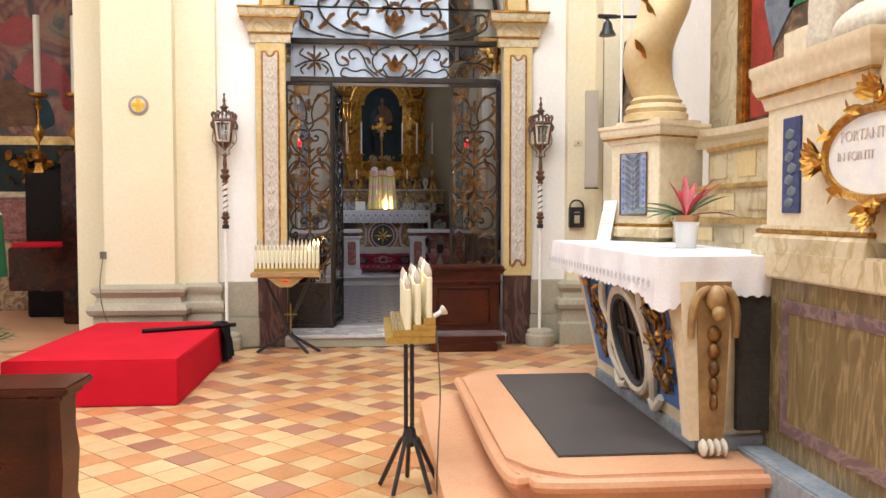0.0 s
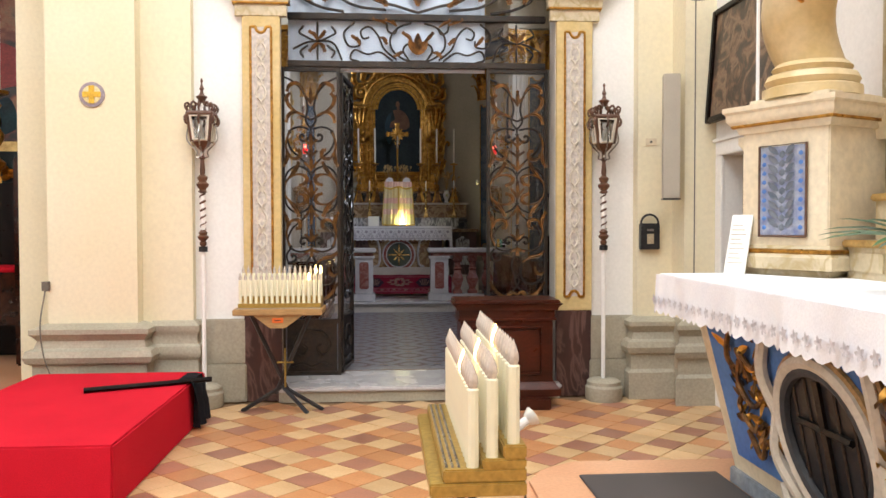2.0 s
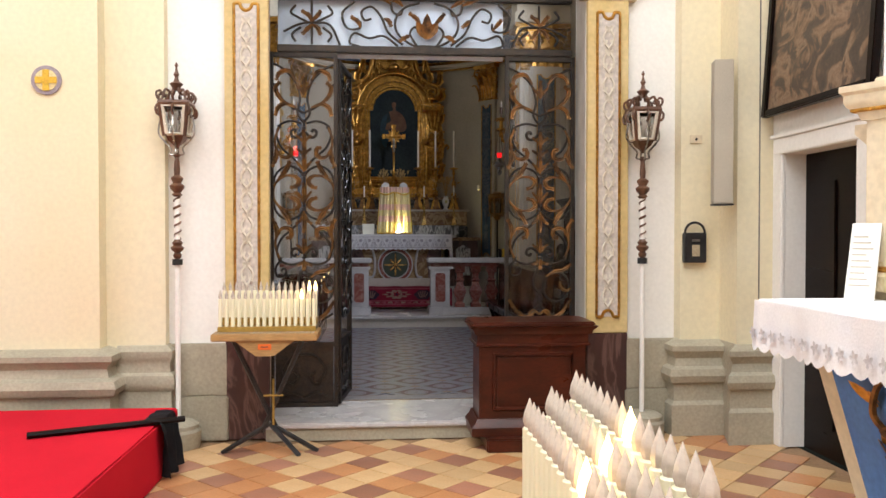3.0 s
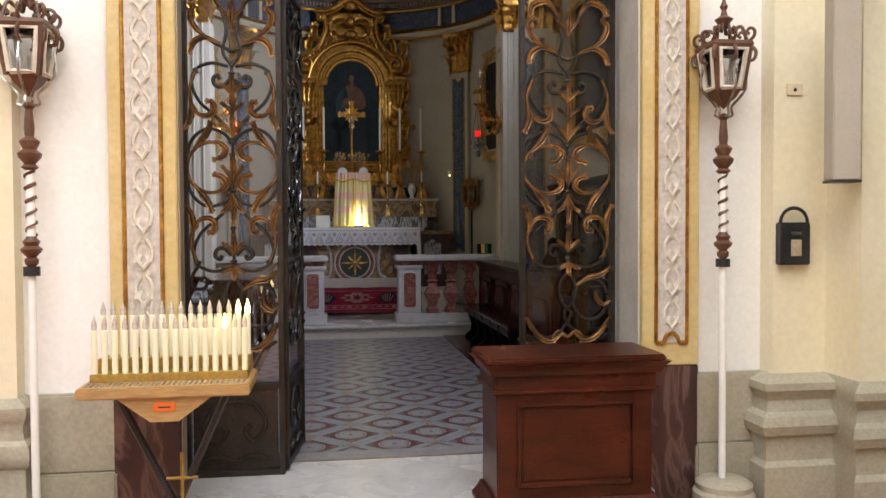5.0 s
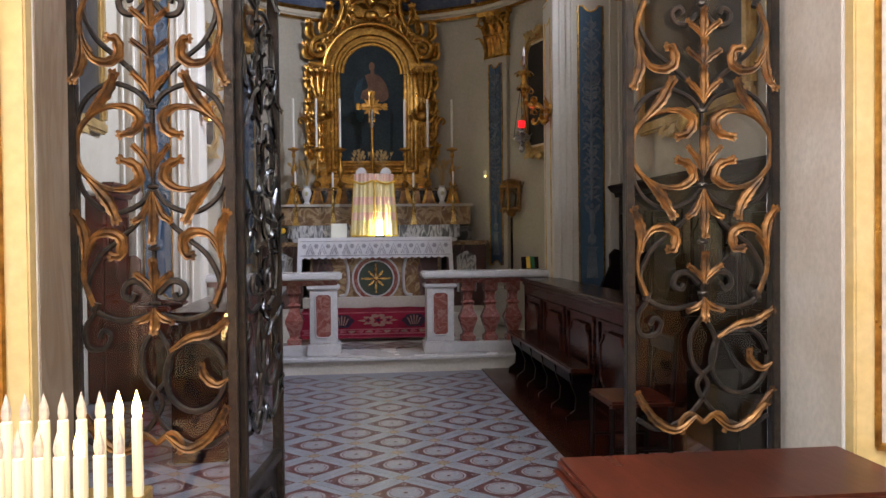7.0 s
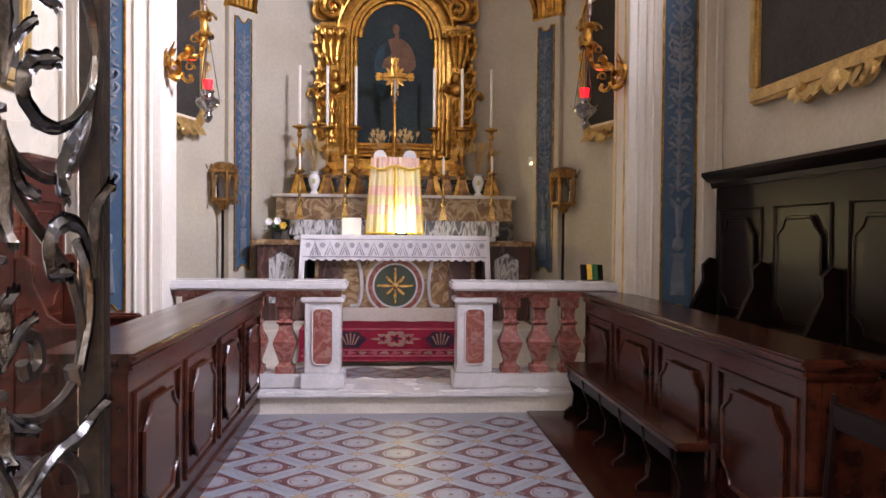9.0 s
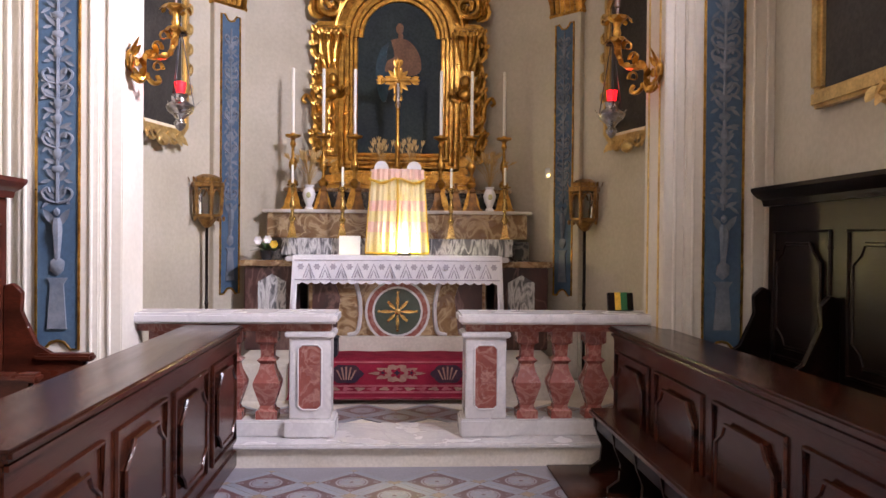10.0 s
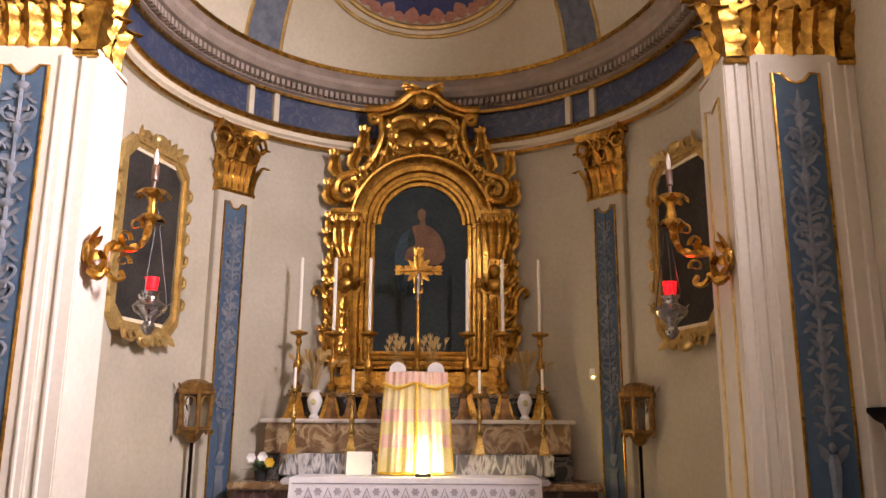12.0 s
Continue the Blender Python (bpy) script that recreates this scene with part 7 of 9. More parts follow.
g = part("pane", moved(prism([(-GR + 0.01, 3.58)] + [(GR - 0.01, 3.58)] + [(x - GC, z) for x, z in arc(GC, SPRING, GR - 0.01, 0, 180, 24)], 0.004), Matrix.Translation((0, 0.035, 0))), M["glass"], t, "glass pane", 0)
g.visible_shadow = False

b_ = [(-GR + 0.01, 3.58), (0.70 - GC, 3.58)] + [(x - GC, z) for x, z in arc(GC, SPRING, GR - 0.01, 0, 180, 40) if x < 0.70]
part("frosted_pane", moved(prism(b_, 0.006), Matrix.Translation((0, 0.05, 0))), PALE_SHEET, t, "pale bluish opaque sheet")

# ---- nave: furniture before the gate ----
t = thing("kneeler", "red-brown polished wooden kneeler with a panelled front", "kneeler", at=(0.775, 9.86, 0))
wd = M["wood_red"]
part("body", box(-0.40, 0.40, -0.16, 0.20, 0.14, 0.76, 0.006), wd, t)
part("foot_moulding", moulding([(0, 0.10), (0.06, 0.10), (0.06, 0.16), (0.03, 0.19), (0.015, 0.22), (0, 0.22)], [(-0.40, 0.20, -1, 0), (-0.40, -0.16, -1, -1), (0.40, -0.16, 1, -1), (0.40, 0.20, 1, 0)]), wd, t)
part("base", box(-0.36, 0.36, -0.30, 0.18, 0.0, 0.10, 0.01), wd, t, "low kneeling step")
part("frieze_board", box(-0.415, 0.415, -0.175, 0.20, 0.76, 0.845, 0.006), wd, t)
part("bead", tube([(-0.42, 0.2, 0.76), (-0.42, -0.18, 0.76), (0.42, -0.18, 0.76), (0.42, 0.2, 0.76)], 0.012, 6), wd, t)
part("cornice", moulding([(0, 0.84), (0.02, 0.84), (0.03, 0.87), (0.06, 0.90), (0, 0.90)], [(-0.415, 0.20, -1, 0), (-0.415, -0.175, -1, -1), (0.415, -0.175, 1, -1), (0.415, 0.20, 1, 0)]), wd, t)
part("desk_top", moved(box(-0.455, 0.455, -0.215, 0.23, 0.895, 0.93, 0.010), pose(0, 0, 0, 0)), wd, t, "polished desk top")
rect = [(-0.29, 0.29), (0.29, 0.29), (0.29, 0.69), (-0.29, 0.69)]
part("panel_moulding", tube([(u, -0.162, v) for u, v in rect + rect[:1]], 0.016, 6), wd, t)
part("panel", box(-0.27, 0.27, -0.168, -0.15, 0.31, 0.67, 0.006), wd, t)


def led_candle_bm(r, h, sides=10):
    return lathe([(r, 0), (r, h), (r * 0.75, h + 0.004)], sides)


def flame_bm(r, h):
    return lathe([(r * 0.6, h), (r * 0.95, h + 0.018), (r * 0.8, h + 0.035), (r * 0.35, h + 0.055), (0.0005, h + 0.07)], 8)


def candle_rows(t, rows, r, h, lit, face="x"):
    """Electric candles as parts: rows of (x, y, z)."""
    body, tip = None, None
    for i, p in enumerate(rows):
        if body is None:
            body = part("candle", led_candle_bm(r, h), M["wax_plastic"], t, "ivory electric candle")
            tip = mesh_ob("bulb", flame_bm(r, h), M["bulb"])
            hot = mesh_ob("bulb", flame_bm(r, h), M["lit_bulb"])
            tip.parent = body
            ob, fl = body, tip
            hot_data = hot.data
            bpy.data.objects.remove(hot)
        else:
            ob = new("candle", body.data)
            ob.parent = t
            fl = new("bulb", hot_data if i in lit else tip.data)
            fl.parent = ob
        ob.location = p


# stand against the gate
t = thing("votive_candle_stand", "tan votive stand with rows of electric candles on black crossed legs", "candle stand", "votive stands", (-1.14, 9.56, -0.01))
part("tray", box(-0.36, 0.36, -0.12, 0.28, 0.85, 0.90, 0.006), M["wood_tray"], t)
part("step", box(-0.34, 0.34, 0.02, 0.28, 0.90, 0.935, 0.003), M["brass_paint"], t)
part("back_step", box(-0.34, 0.34, 0.14, 0.28, 0.935, 0.985, 0.003), M["brass_paint"], t)
bm = bmesh.new()
for r_, (y, z) in enumerate(((-0.08, 0.903), (-0.05, 0.903), (-0.02, 0.903))):
    for i in range(30):
        bmesh.ops.create_cone(bm, cap_ends=True, segments=6, radius1=0.006, radius2=0.004, depth=0.006, matrix=Matrix.Translation((-0.33 + 0.66 * i / 29, y, z)))
part("studs", bm, M["silver"], t, "rows of small metal sockets")
bm = prism([(-0.20, 0.85), (0.20, 0.85), (0.06, 0.745), (-0.06, 0.745)], 0.12)
bm.transform(Matrix.Translation((0, -0.10, 0)))
part("coin_box", bm, M["wood_tray"], t, "tapered coin box")
part("coin_slot", box(-0.045, 0.045, -0.106, -0.098, 0.79, 0.83, 0.003), M["orange"], t, "orange coin slot")
part("slot", box(-0.025, 0.025, -0.109, -0.104, 0.807, 0.813), M["black_metal"], t)
for s in (-1, 1):
    part("leg", tube([(s * 0.25, 0.08, 0.85), (-s * 0.03, 0.16, 0.22), (-s * 0.06, 0.17, 0.16)], 0.018, 6), M["black_metal"], t)
    part("foot", tube([(0.0, 0.16, 0.22), (s * 0.34, 0.17, 0.012)], 0.018, 6), M["black_metal"], t)
part("foot", tube([(0.0, 0.16, 0.22), (0.22, 0.05, 0.012)], 0.018, 6), M["black_metal"], t)
bm = tube([(0.03, 0.12, 0.22), (0.03, 0.12, 0.55)], 0.008, 4)
tube([(-0.04, 0.12, 0.43), (0.10, 0.12, 0.43)], 0.008, 4, bm)
part("cross_plate", bm, M["brass_paint"], t, "thin gold cross")
rows = [(-0.325 + 0.65 * i / 15, 0.05, 0.935) for i in range(16)] + [(-0.325 + 0.65 * i / 15, 0.20, 0.985) for i in range(16)]
candle_rows(t, rows, 0.0135, 0.19, {13, 30, 31})
point_lamp("votive_glow", (-0.89, 9.56, 1.22), 0.5, (1.0, 0.6, 0.2), 0.02)

# stand in the middle of the floor
t = thing("votive_candle_stand", "gold lacquered votive stand with three tiers of electric candles", "candle stand", "votive stands", (-0.02, 5.34, 0))
part("tray", box(-0.135, 0.115, -0.37, 0.40, 0.865, 0.90, 0.004), M["brass_paint"], t)
part("low_box", box(-0.10, 0.115, -0.365, 0.395, 0.90, 0.935, 0.004), M["brass_paint"], t)
part("middle_step", box(0.0, 0.115, -0.365, 0.395, 0.935, 0.960, 0.004), M["brass_paint"], t)
part("top_step", box(0.055, 0.115, -0.365, 0.395, 0.960, 0.995, 0.004), M["brass_paint"], t)
bm = bmesh.new()
for j in range(3):
    for i in range(30):
        bmesh.ops.create_cone(bm, cap_ends=True, segments=6, radius1=0.005, radius2=0.003, depth=0.006, matrix=Matrix.Translation((-0.090 + 0.016 * j, -0.34 + 0.70 * i / 29, 0.938)))
part("studs", bm, M["silver"], t, "rows of small metal sockets")
part("column", lathe([(0.012, 0.30), (0.012, 0.865)], 8), M["black_metal"], t).location = (0.014, 0.0, 0)
part("column", lathe([(0.012, 0.30), (0.012, 0.865)], 8), M["black_metal"], t).location = (-0.020, 0.0, 0)
part("hub", lathe([(0.03, 0.24), (0.045, 0.27), (0.03, 0.34)], 10), M["black_metal"], t)
for k in range(5):
    a = 2 * math.pi * k / 5 + 0.35
    part("foot", tube([(0, 0, 0.31), (0.05 * math.cos(a), 0.05 * math.sin(a), 0.27), (0.17 * math.cos(a), 0.17 * math.sin(a), 0.012)], 0.013, 6), M["black_metal"], t)
rows = [(x, -0.34 + 0.71 * i / 15, z) for x, z in ((-0.022, 0.935), (0.028, 0.960), (0.084, 0.995)) for i in range(16)]
candle_rows(t, rows, 0.0165, 0.20, {5, 22, 39})
part("nozzle", moved(lathe([(0.014, 0), (0.014, 0.06), (0.02, 0.065), (0.03, 0.085), (0.012, 0.085)], 10), pose(0.115, -0.10, 0.96, 0, 62, 20)), M["porcelain"], t, "white plastic plug")
part("cable", tube(smooth_path([(0.13, -0.2, 0.93), (0.15, -0.22, 0.6), (0.14, -0.21, 0.3), (0.14, -0.16, 0.02), (0.2, 0.0, 0.008), (0.14, 0.25, 0.008)], 6), 0.004, 5), M["cable"], t, "thin hanging cable")
point_lamp("votive_glow_middle", (-0.10, 5.15, 1.22), 0.1, (1.0, 0.6, 0.2), 0.02)

# red carpeted platform with its pole and cloth
t = thing("carpeted_platform", "low platform wrapped in bright red felt carpet", "platform", at=(-2.43, 8.5, 0))
b_ = box(-0.66, 0.68, -1.13, 1.08, 0.0, 0.37, 0.012)
bmesh.ops.subdivide_edges(b_, edges=b_.edges[:], cuts=3, use_grid_fill=True)
rnd = random.Random(4)
for v in b_.verts:
    v.co += Vector((rnd.uniform(-1, 1), rnd.uniform(-1, 1), rnd.uniform(-0.3, 0.3))) * 0.003
part("carpet_cover", b_, M["red_carpet"], t)
t = thing("lying_pole", "dark wooden pole lying on the red platform", "pole", at=(-2.0, 8.95, 0.392))
part("shaft", tube([(-0.42, -0.18, 0), (0.40, 0.18, 0)], 0.020, 8), M["wood_dark"], t)
t = thing("black_cloth", "black cloth bundle draped over the platform corner", "cloth", at=(-1.745, 9.18, 0.0))
b_ = bmesh.new()
rows_ = []
rnd = random.Random(5)
for i in range(17):
    u = i / 16
    col = []
    for k in range(8):
        f = k / 7
        if f < 0.3:
            p = Vector((-0.10 + 0.12 * f / 0.3, 0, 0.395))
        else:
            p = Vector((0.02 + 0.04 * math.sin(u * 12 + f * 2) * f + 0.03 * f, 0, 0.395 - 0.36 * (f - 0.3) / 0.7))
        col.append(b_.verts.new(p + Vector((rnd.uniform(-0.006, 0.006), -0.16 + 0.36 * u, rnd.uniform(-0.006, 0.006)))))
    rows_.append(col)
for r, q in zip(rows_, rows_[1:]):
    for k in range(7):
        b_.faces.new((r[k], r[k + 1], q[k + 1], q[k]))
bmesh.ops.solidify(b_, geom=b_.faces[:], thickness=0.02)
part("drape", b_, M["black_cloth"], t, "", 60)

# lanterns on painted poles


def pole_lantern(x):
    t = thing("pole_lantern", "carved red wood lantern on a striped turned pole by the wall", "lantern", "pole lanterns", (x, 9.96, 0.19))
    part("lower_pole", lathe([(0.019, 0), (0.019, 1.17)], 10), M["plaster_white"], t, "plain white pole")
    part("sleeve", lathe([(0.038, 1.155), (0.038, 1.20), (0.02, 1.20)], 14), M["black_metal"], t, "dark metal sleeve")
    prof = [(0.018, 1.20), (0.03, 1.215), (0.032, 1.235), (0.02, 1.245), (0.045, 1.27), (0.05, 1.285), (0.03, 1.30), (0.04, 1.32), (0.025, 1.335), (0.022, 1.345)]
    part("lower_knop", lathe(prof, 14), M["wood_lantern"], t, "turned red wood knop")
    part("twist_pole", lathe([(0.020, 1.345), (0.020, 1.66)], 12), M["plaster_white"], t)
    bm = bmesh.new()
    tube([(0.0215 * math.cos(a), 0.0215 * math.sin(a), 1.345 + 0.315 * a / 31.4) for a in np.linspace(0, 31.4, 70)], 0.0105, 5, bm, 0, 0.35)
    part("stripe", bm, M["wood_lantern"], t, "red-brown spiral stripe")
    prof = [(0.022, 1.66), (0.04, 1.675), (0.025, 1.69), (0.05, 1.72), (0.055, 1.74), (0.03, 1.76), (0.045, 1.79), (0.045, 1.80), (0.02, 1.82), (0.024, 1.86), (0.016, 1.95), (0.03, 1.965), (0.012, 1.985)]
    part("upper_knop", lathe(prof, 14), M["wood_lantern"], t, "turned red wood knop")
    bm = bmesh.new()
    for s in (-1, 1):
        tube(smooth_path([(0, 0, 1.965), (s * 0.05, 0, 1.975), (s * 0.045, 0, 2.02), (s * 0.09, 0, 2.07), (s * 0.13, 0, 2.13), (s * 0.12, 0, 2.22), (s * 0.105, 0, 2.28)], 5), 0.007, 5, bm)
        tube(smooth_path([(0, 0, 1.965), (0, s * 0.05, 1.975), (0, s * 0.045, 2.02), (0, s * 0.09, 2.07), (0, s * 0.13, 2.13), (0, s * 0.12, 2.22), (0, s * 0.105, 2.28)], 5), 0.007, 5, bm)
    part("bracket", bm, M["silver"], t, "thin scrolled iron brackets")
    q = math.pi / 4
    part("bowl", lathe([(0.004, 2.01), (0.02, 2.03), (0.07, 2.07), (0.095, 2.11)], 4, turn=q), M["wood_lantern"], t, "carved bowl")
    bm = lathe([(0.075, 2.11), (0.105, 2.32)], 4, turn=q)
    part("pane", bm, M["glass"], t, "lantern glass", smooth=0)
    for k in range(4):
        a = q + k * math.pi / 2
        part("corner_post", tube([(0.10 * math.cos(a), 0.10 * math.sin(a), 2.10), (0.142 * math.cos(a), 0.142 * math.sin(a), 2.33)], 0.015, 6), M["wood_lantern"], t, "carved corner post")
        b = k * math.pi / 2
        fr = [Matrix.Rotation(b, 4, "Z") @ Vector(p) for p in ((0.078, -0.052, 2.115), (0.078, 0.052, 2.115), (0.104, 0.075, 2.315), (0.104, -0.075, 2.315), (0.078, -0.052, 2.115))]
        part("window_frame", tube(fr, 0.015, 4), M["relief_white"], t, "white window frame")
    part("candle", lathe([(0.014, 2.10), (0.014, 2.20)], 8), M["wax"], t, "white candle inside")
    bm = lathe([(0.15, 2.32), (0.16, 2.34), (0.15, 2.36)], 4, turn=q)
    for k in range(8):
        a = k * math.pi / 4
        rr = 0.14 if k % 2 else 0.105
        curl = [(rr - 0.02, 2.35), (rr + 0.015, 2.375), (rr + 0.02, 2.41), (rr - 0.005, 2.425), (rr - 0.02, 2.405), (rr - 0.005, 2.395)]
        tube(smooth_path([(u * math.cos(a), u * math.sin(a), v) for u, v in curl], 4), 0.009, 5, bm)
        drop = [(rr + 0.005, 2.33), (rr + 0.028, 2.30), (rr + 0.02, 2.26), (rr - 0.01, 2.25)]
        tube(smooth_path([(u * math.cos(a), u * math.sin(a), v) for u, v in drop], 4), 0.010, 5, bm)
    for k in range(4):
        a = k * math.pi / 2 + q
        tube(smooth_path([(0.12 * math.cos(a), 0.12 * math.sin(a), 2.36), (0.09 * math.cos(a), 0.09 * math.sin(a), 2.44), (0.04 * math.cos(a), 0.04 * math.sin(a), 2.42), (0.02 * math.cos(a), 0.02 * math.sin(a), 2.48)], 5), 0.010, 5, bm)
    part("crown", bm, M["wood_lantern"], t, "carved openwork crown")
    part("finial", lathe([(0.02, 2.44), (0.035, 2.47), (0.05, 2.49), (0.02, 2.51), (0.012, 2.54), (0.022, 2.56), (0.012, 2.58), (0.006, 2.61), (0.014, 2.625), (0.003, 2.65)], 10), M["wood_lantern"], t)
    return t


pole_lantern(-1.84)
pole_lantern(1.69)

# fittings on the walls
t = thing("consecration_cross", "round grey medallion with a yellow cross", "medallion", at=(-2.735, 9.90, 2.68))
bm = prism(arc(0, 0, 0.105, 0, 360, 28)[:-1], -0.014)
part("disc", bm, mat("grey_lilac_paint", (0.36, 0.30, 0.34), (0.30, 0.25, 0.28), 0.7), t, "grey painted ring")
bm = prism(arc(0, 0, 0.078, 0, 360, 24)[:-1], -0.004)
bm.transform(Matrix.Translation((0, -0.014, 0)))
part("field", bm, mat("cream_yellow_paint", (0.80, 0.70, 0.40), (0.74, 0.60, 0.28), 0.7), t, "cream field")
bm = box(-0.022, 0.022, -0.024, -0.018, -0.075, 0.075)
box(-0.075, 0.075, -0.0245, -0.0185, -0.022, 0.022, 0, bm)
part("cross", bm, M["yellow"], t, "yellow cross")
t = thing("coin_box", "black wall coin box with a small screen", "coin box", at=(2.12, 10.02, 1.35))
part("case", box(-0.088, 0.088, -0.06, 0, 0.0, 0.235, 0.006), M["black_metal"], t)
bm = tube([(x, -0.04, z) for x, z in arc(0, 0.235, 0.080, 0, 180, 14)], 0.010, 6)
part("arch_handle", bm, M["black_metal"], t, "black arched guard")
part("slot_plate", box(-0.03, 0.03, -0.066, -0.058, 0.165, 0.185), M["silver"], t, "metal coin slot")
part("screen", box(-0.03, 0.03, -0.066, -0.058, 0.05, 0.14), mat("pale_card", (0.5, 0.42, 0.28), (0.36, 0.28, 0.18), 0.5), t, "small picture card")
t = thing("wall_socket", "small cream wall plate", "socket", at=(2.14, 10.02, 2.29))
part("plate", box(-0.05, 0.05, -0.012, 0, 0, 0.065, 0.004), M["pedestal"], t)
part("hole", blob((0, -0.012, 0.032), (0.012, 0.004, 0.012)), M["black_metal"], t)
t = thing("column_speaker", "tall beige column loudspeaker on the corner pilaster", "loudspeaker", at=(2.21, 9.70, 1.80), rz=-12)
part("case", box(-0.07, 0.07, -0.06, 0.06, 0, 1.07, 0.006), M["speaker_grey"], t)
part("base_cap", box(-0.073, 0.073, -0.063, 0.06, -0.012, 0.0), M["black_metal"], t)
part("bracket", box(-0.02, 0.02, 0.06, 0.10, 0.4, 0.6), M["black_metal"], t)
t = thing("wall_bell", "small dark bell hanging from an iron bracket", "bell", at=(2.14, 8.9, 3.30))
part("bell", lathe([(0.085, 0), (0.08, 0.02), (0.055, 0.06), (0.045, 0.12), (0.02, 0.15), (0.008, 0.17)], 16), M["black_metal"], t)
part("bracket", tube([(0, 0, 0.17), (-0.08, 0, 0.19), (0.12, 0, 0.19), (0.5, 0.0, 0.2)], 0.016, 6), M["black_metal"], t)
part("yoke", box(-0.10, 0.10, -0.02, 0.02, 0.17, 0.21, 0.008), M["black_metal"], t)
part("bell_rope", tube([(-0.03, 0.02, 0.0), (-0.03, 0.02, -2.15)], 0.005, 4), M["cable"], t, "thin bell rope")

# doorway and painting beside the altar
t = thing("door_1", "dark panelled wooden door standing in a white frame", "door", kind="structure", at=(2.80, 9.085, 0))
part("leaf", box(-0.02, 0.02, -0.46, 0.46, 0, 2.16, 0.004), M["wood_dark"], t)
for z0, z1 in ((0.2, 0.95), (1.1, 1.95)):
    for y in (-0.22, 0.22):
        part("panel", box(-0.035, -0.018, y - 0.16, y + 0.16, z0, z1, 0.008), M["wood_dark"], t)
t = thing("door_frame", "white moulded frame of the side door", "door frame", kind="structure", at=(2.62, 9.085, 0))
for y0, y1 in ((-0.57, -0.45), (0.45, 0.57)):
    part("jamb", box(-0.035, 0.0, y0, y1, 0, 2.16, 0.008), M["plaster_white"], t)
part("head", box(-0.035, 0.0, -0.57, 0.57, 2.16, 2.28, 0.008), M["plaster_white"], t)
part("head_moulding", box(-0.05, 0.0, -0.60, 0.60, 2.28, 2.31, 0.006), M["plaster_white"], t)
t = thing("oil_painting", "dark oil painting in a plain brown frame", "painting", at=(2.55, 9.02, 2.44), rz=-90)
T_ = pose(0, 0, 0, -4)
part("canvas", moved(box(-0.60, 0.60, -0.03, 0.0, 0.05, 0.92), T_), M["paint_scene_small"], t, "dark painted canvas")
for a in ((-0.66, -0.60, 0.0, 0.97), (0.60, 0.66, 0.0, 0.97), (-0.60, 0.60, -0.0, 0.05), (-0.60, 0.60, 0.92, 0.97)):
    part("frame_bar", moved(box(a[0], a[1], -0.055, 0.0, a[2], a[3], 0.008), T_), M["wood_dark"], t, "dark brown frame")

# ---- nave: side altar at the right ----


def rounded(x0, x1, y0, y1, r, n=6):
    """An outline with rounded corners on the side x0 alone."""
    pts = [(x1, y0), (x1, y1)]
    pts += [(x0 + r + r * math.cos(a), y1 - r + r * math.sin(a)) for a in np.linspace(math.pi / 2, math.pi, n)]
    pts += [(x0 + r + r * math.cos(a), y0 + r + r * math.sin(a)) for a in np.linspace(math.pi, 1.5 * math.pi, n)]
    return pts


t = thing("altar_step", "pink cotto altar step with rounded edge", "step", "altar steps", (0, 0, 0))
bm = prism(rounded(0.12, 2.6, 4.32, 6.98, 0.26), 0.15, axis="z")
bmesh.ops.bevel(bm, geom=[e for e in bm.edges if all(abs(v.co.z - 0.15) < 1e-4 for v in e.verts)], offset=0.03, segments=3, affect="EDGES")
part("lower_step", bm, M["pink_step"], t)
bm = prism(rounded(0.44, 2.6, 4.60, 7.12, 0.30), 0.15, axis="z")
bmesh.ops.bevel(bm, geom=[e for e in bm.edges if all(abs(v.co.z - 0.15) < 1e-4 for v in e.verts)], offset=0.035, segments=3, affect="EDGES")
bm.transform(Matrix.Translation((0, 0, 0.15)))
part("upper_step", bm, M["pink_step"], t)
bm = tube(smooth_path([(2.5, 4.58, 0.255), (0.76, 4.58, 0.255), (0.53, 4.67, 0.255), (0.42, 4.90, 0.255), (0.42, 6.9, 0.255)], 8), 0.035, 8)
part("nosing", bm, M["pink_step"], t, "rounded pink nosing")
t = thing("rubber_mat", "worn dark grey mat on the altar step", "mat", at=(1.07, 5.86, 0.30))
part("sheet", box(-0.37, 0.34, -0.99, 1.0, 0.0, 0.012, 0.004), M["rubber"], t)

t = thing("side_altar", "painted stucco altar with blue frontal and oval grille", "altar", at=(1.44, 5.83, 0.30))
# flared body, frontal towards -x
b_ = bmesh.new()
lo = [b_.verts.new(p) for p in ((0.0, -0.90, 0.08), (0.0, 0.88, 0.08), (1.1, 0.88, 0.08), (1.1, -0.90, 0.08))]
hi = [b_.verts.new(p) for p in ((-0.13, -0.96, 0.88), (-0.13, 1.10, 0.88), (1.1, 1.10, 0.88), (1.1, -0.96, 0.88))]
b_.faces.new(lo[::-1])
b_.faces.new(hi)
for i in range(4):
    b_.faces.new((lo[i], lo[(i + 1) % 4], hi[(i + 1) % 4], hi[i]))
part("body", b_, M["pedestal"], t, "ivory altar body")
part("plinth", box(-0.02, 1.1, -0.93, 0.90, 0.0, 0.08, 0.006), M["blue_grey"], t, "blue-grey plinth")


def front(u, v, out=0.0):
    """A point on the sloping frontal: u along y (-1 to 1), v up (0 to 1)."""
    y0, y1 = -0.90 - 0.06 * v, 0.88 + 0.22 * v
    return Vector((-0.13 * v - out, (y0 + y1) / 2 + u * (y1 - y0) / 2, 0.08 + 0.80 * v))


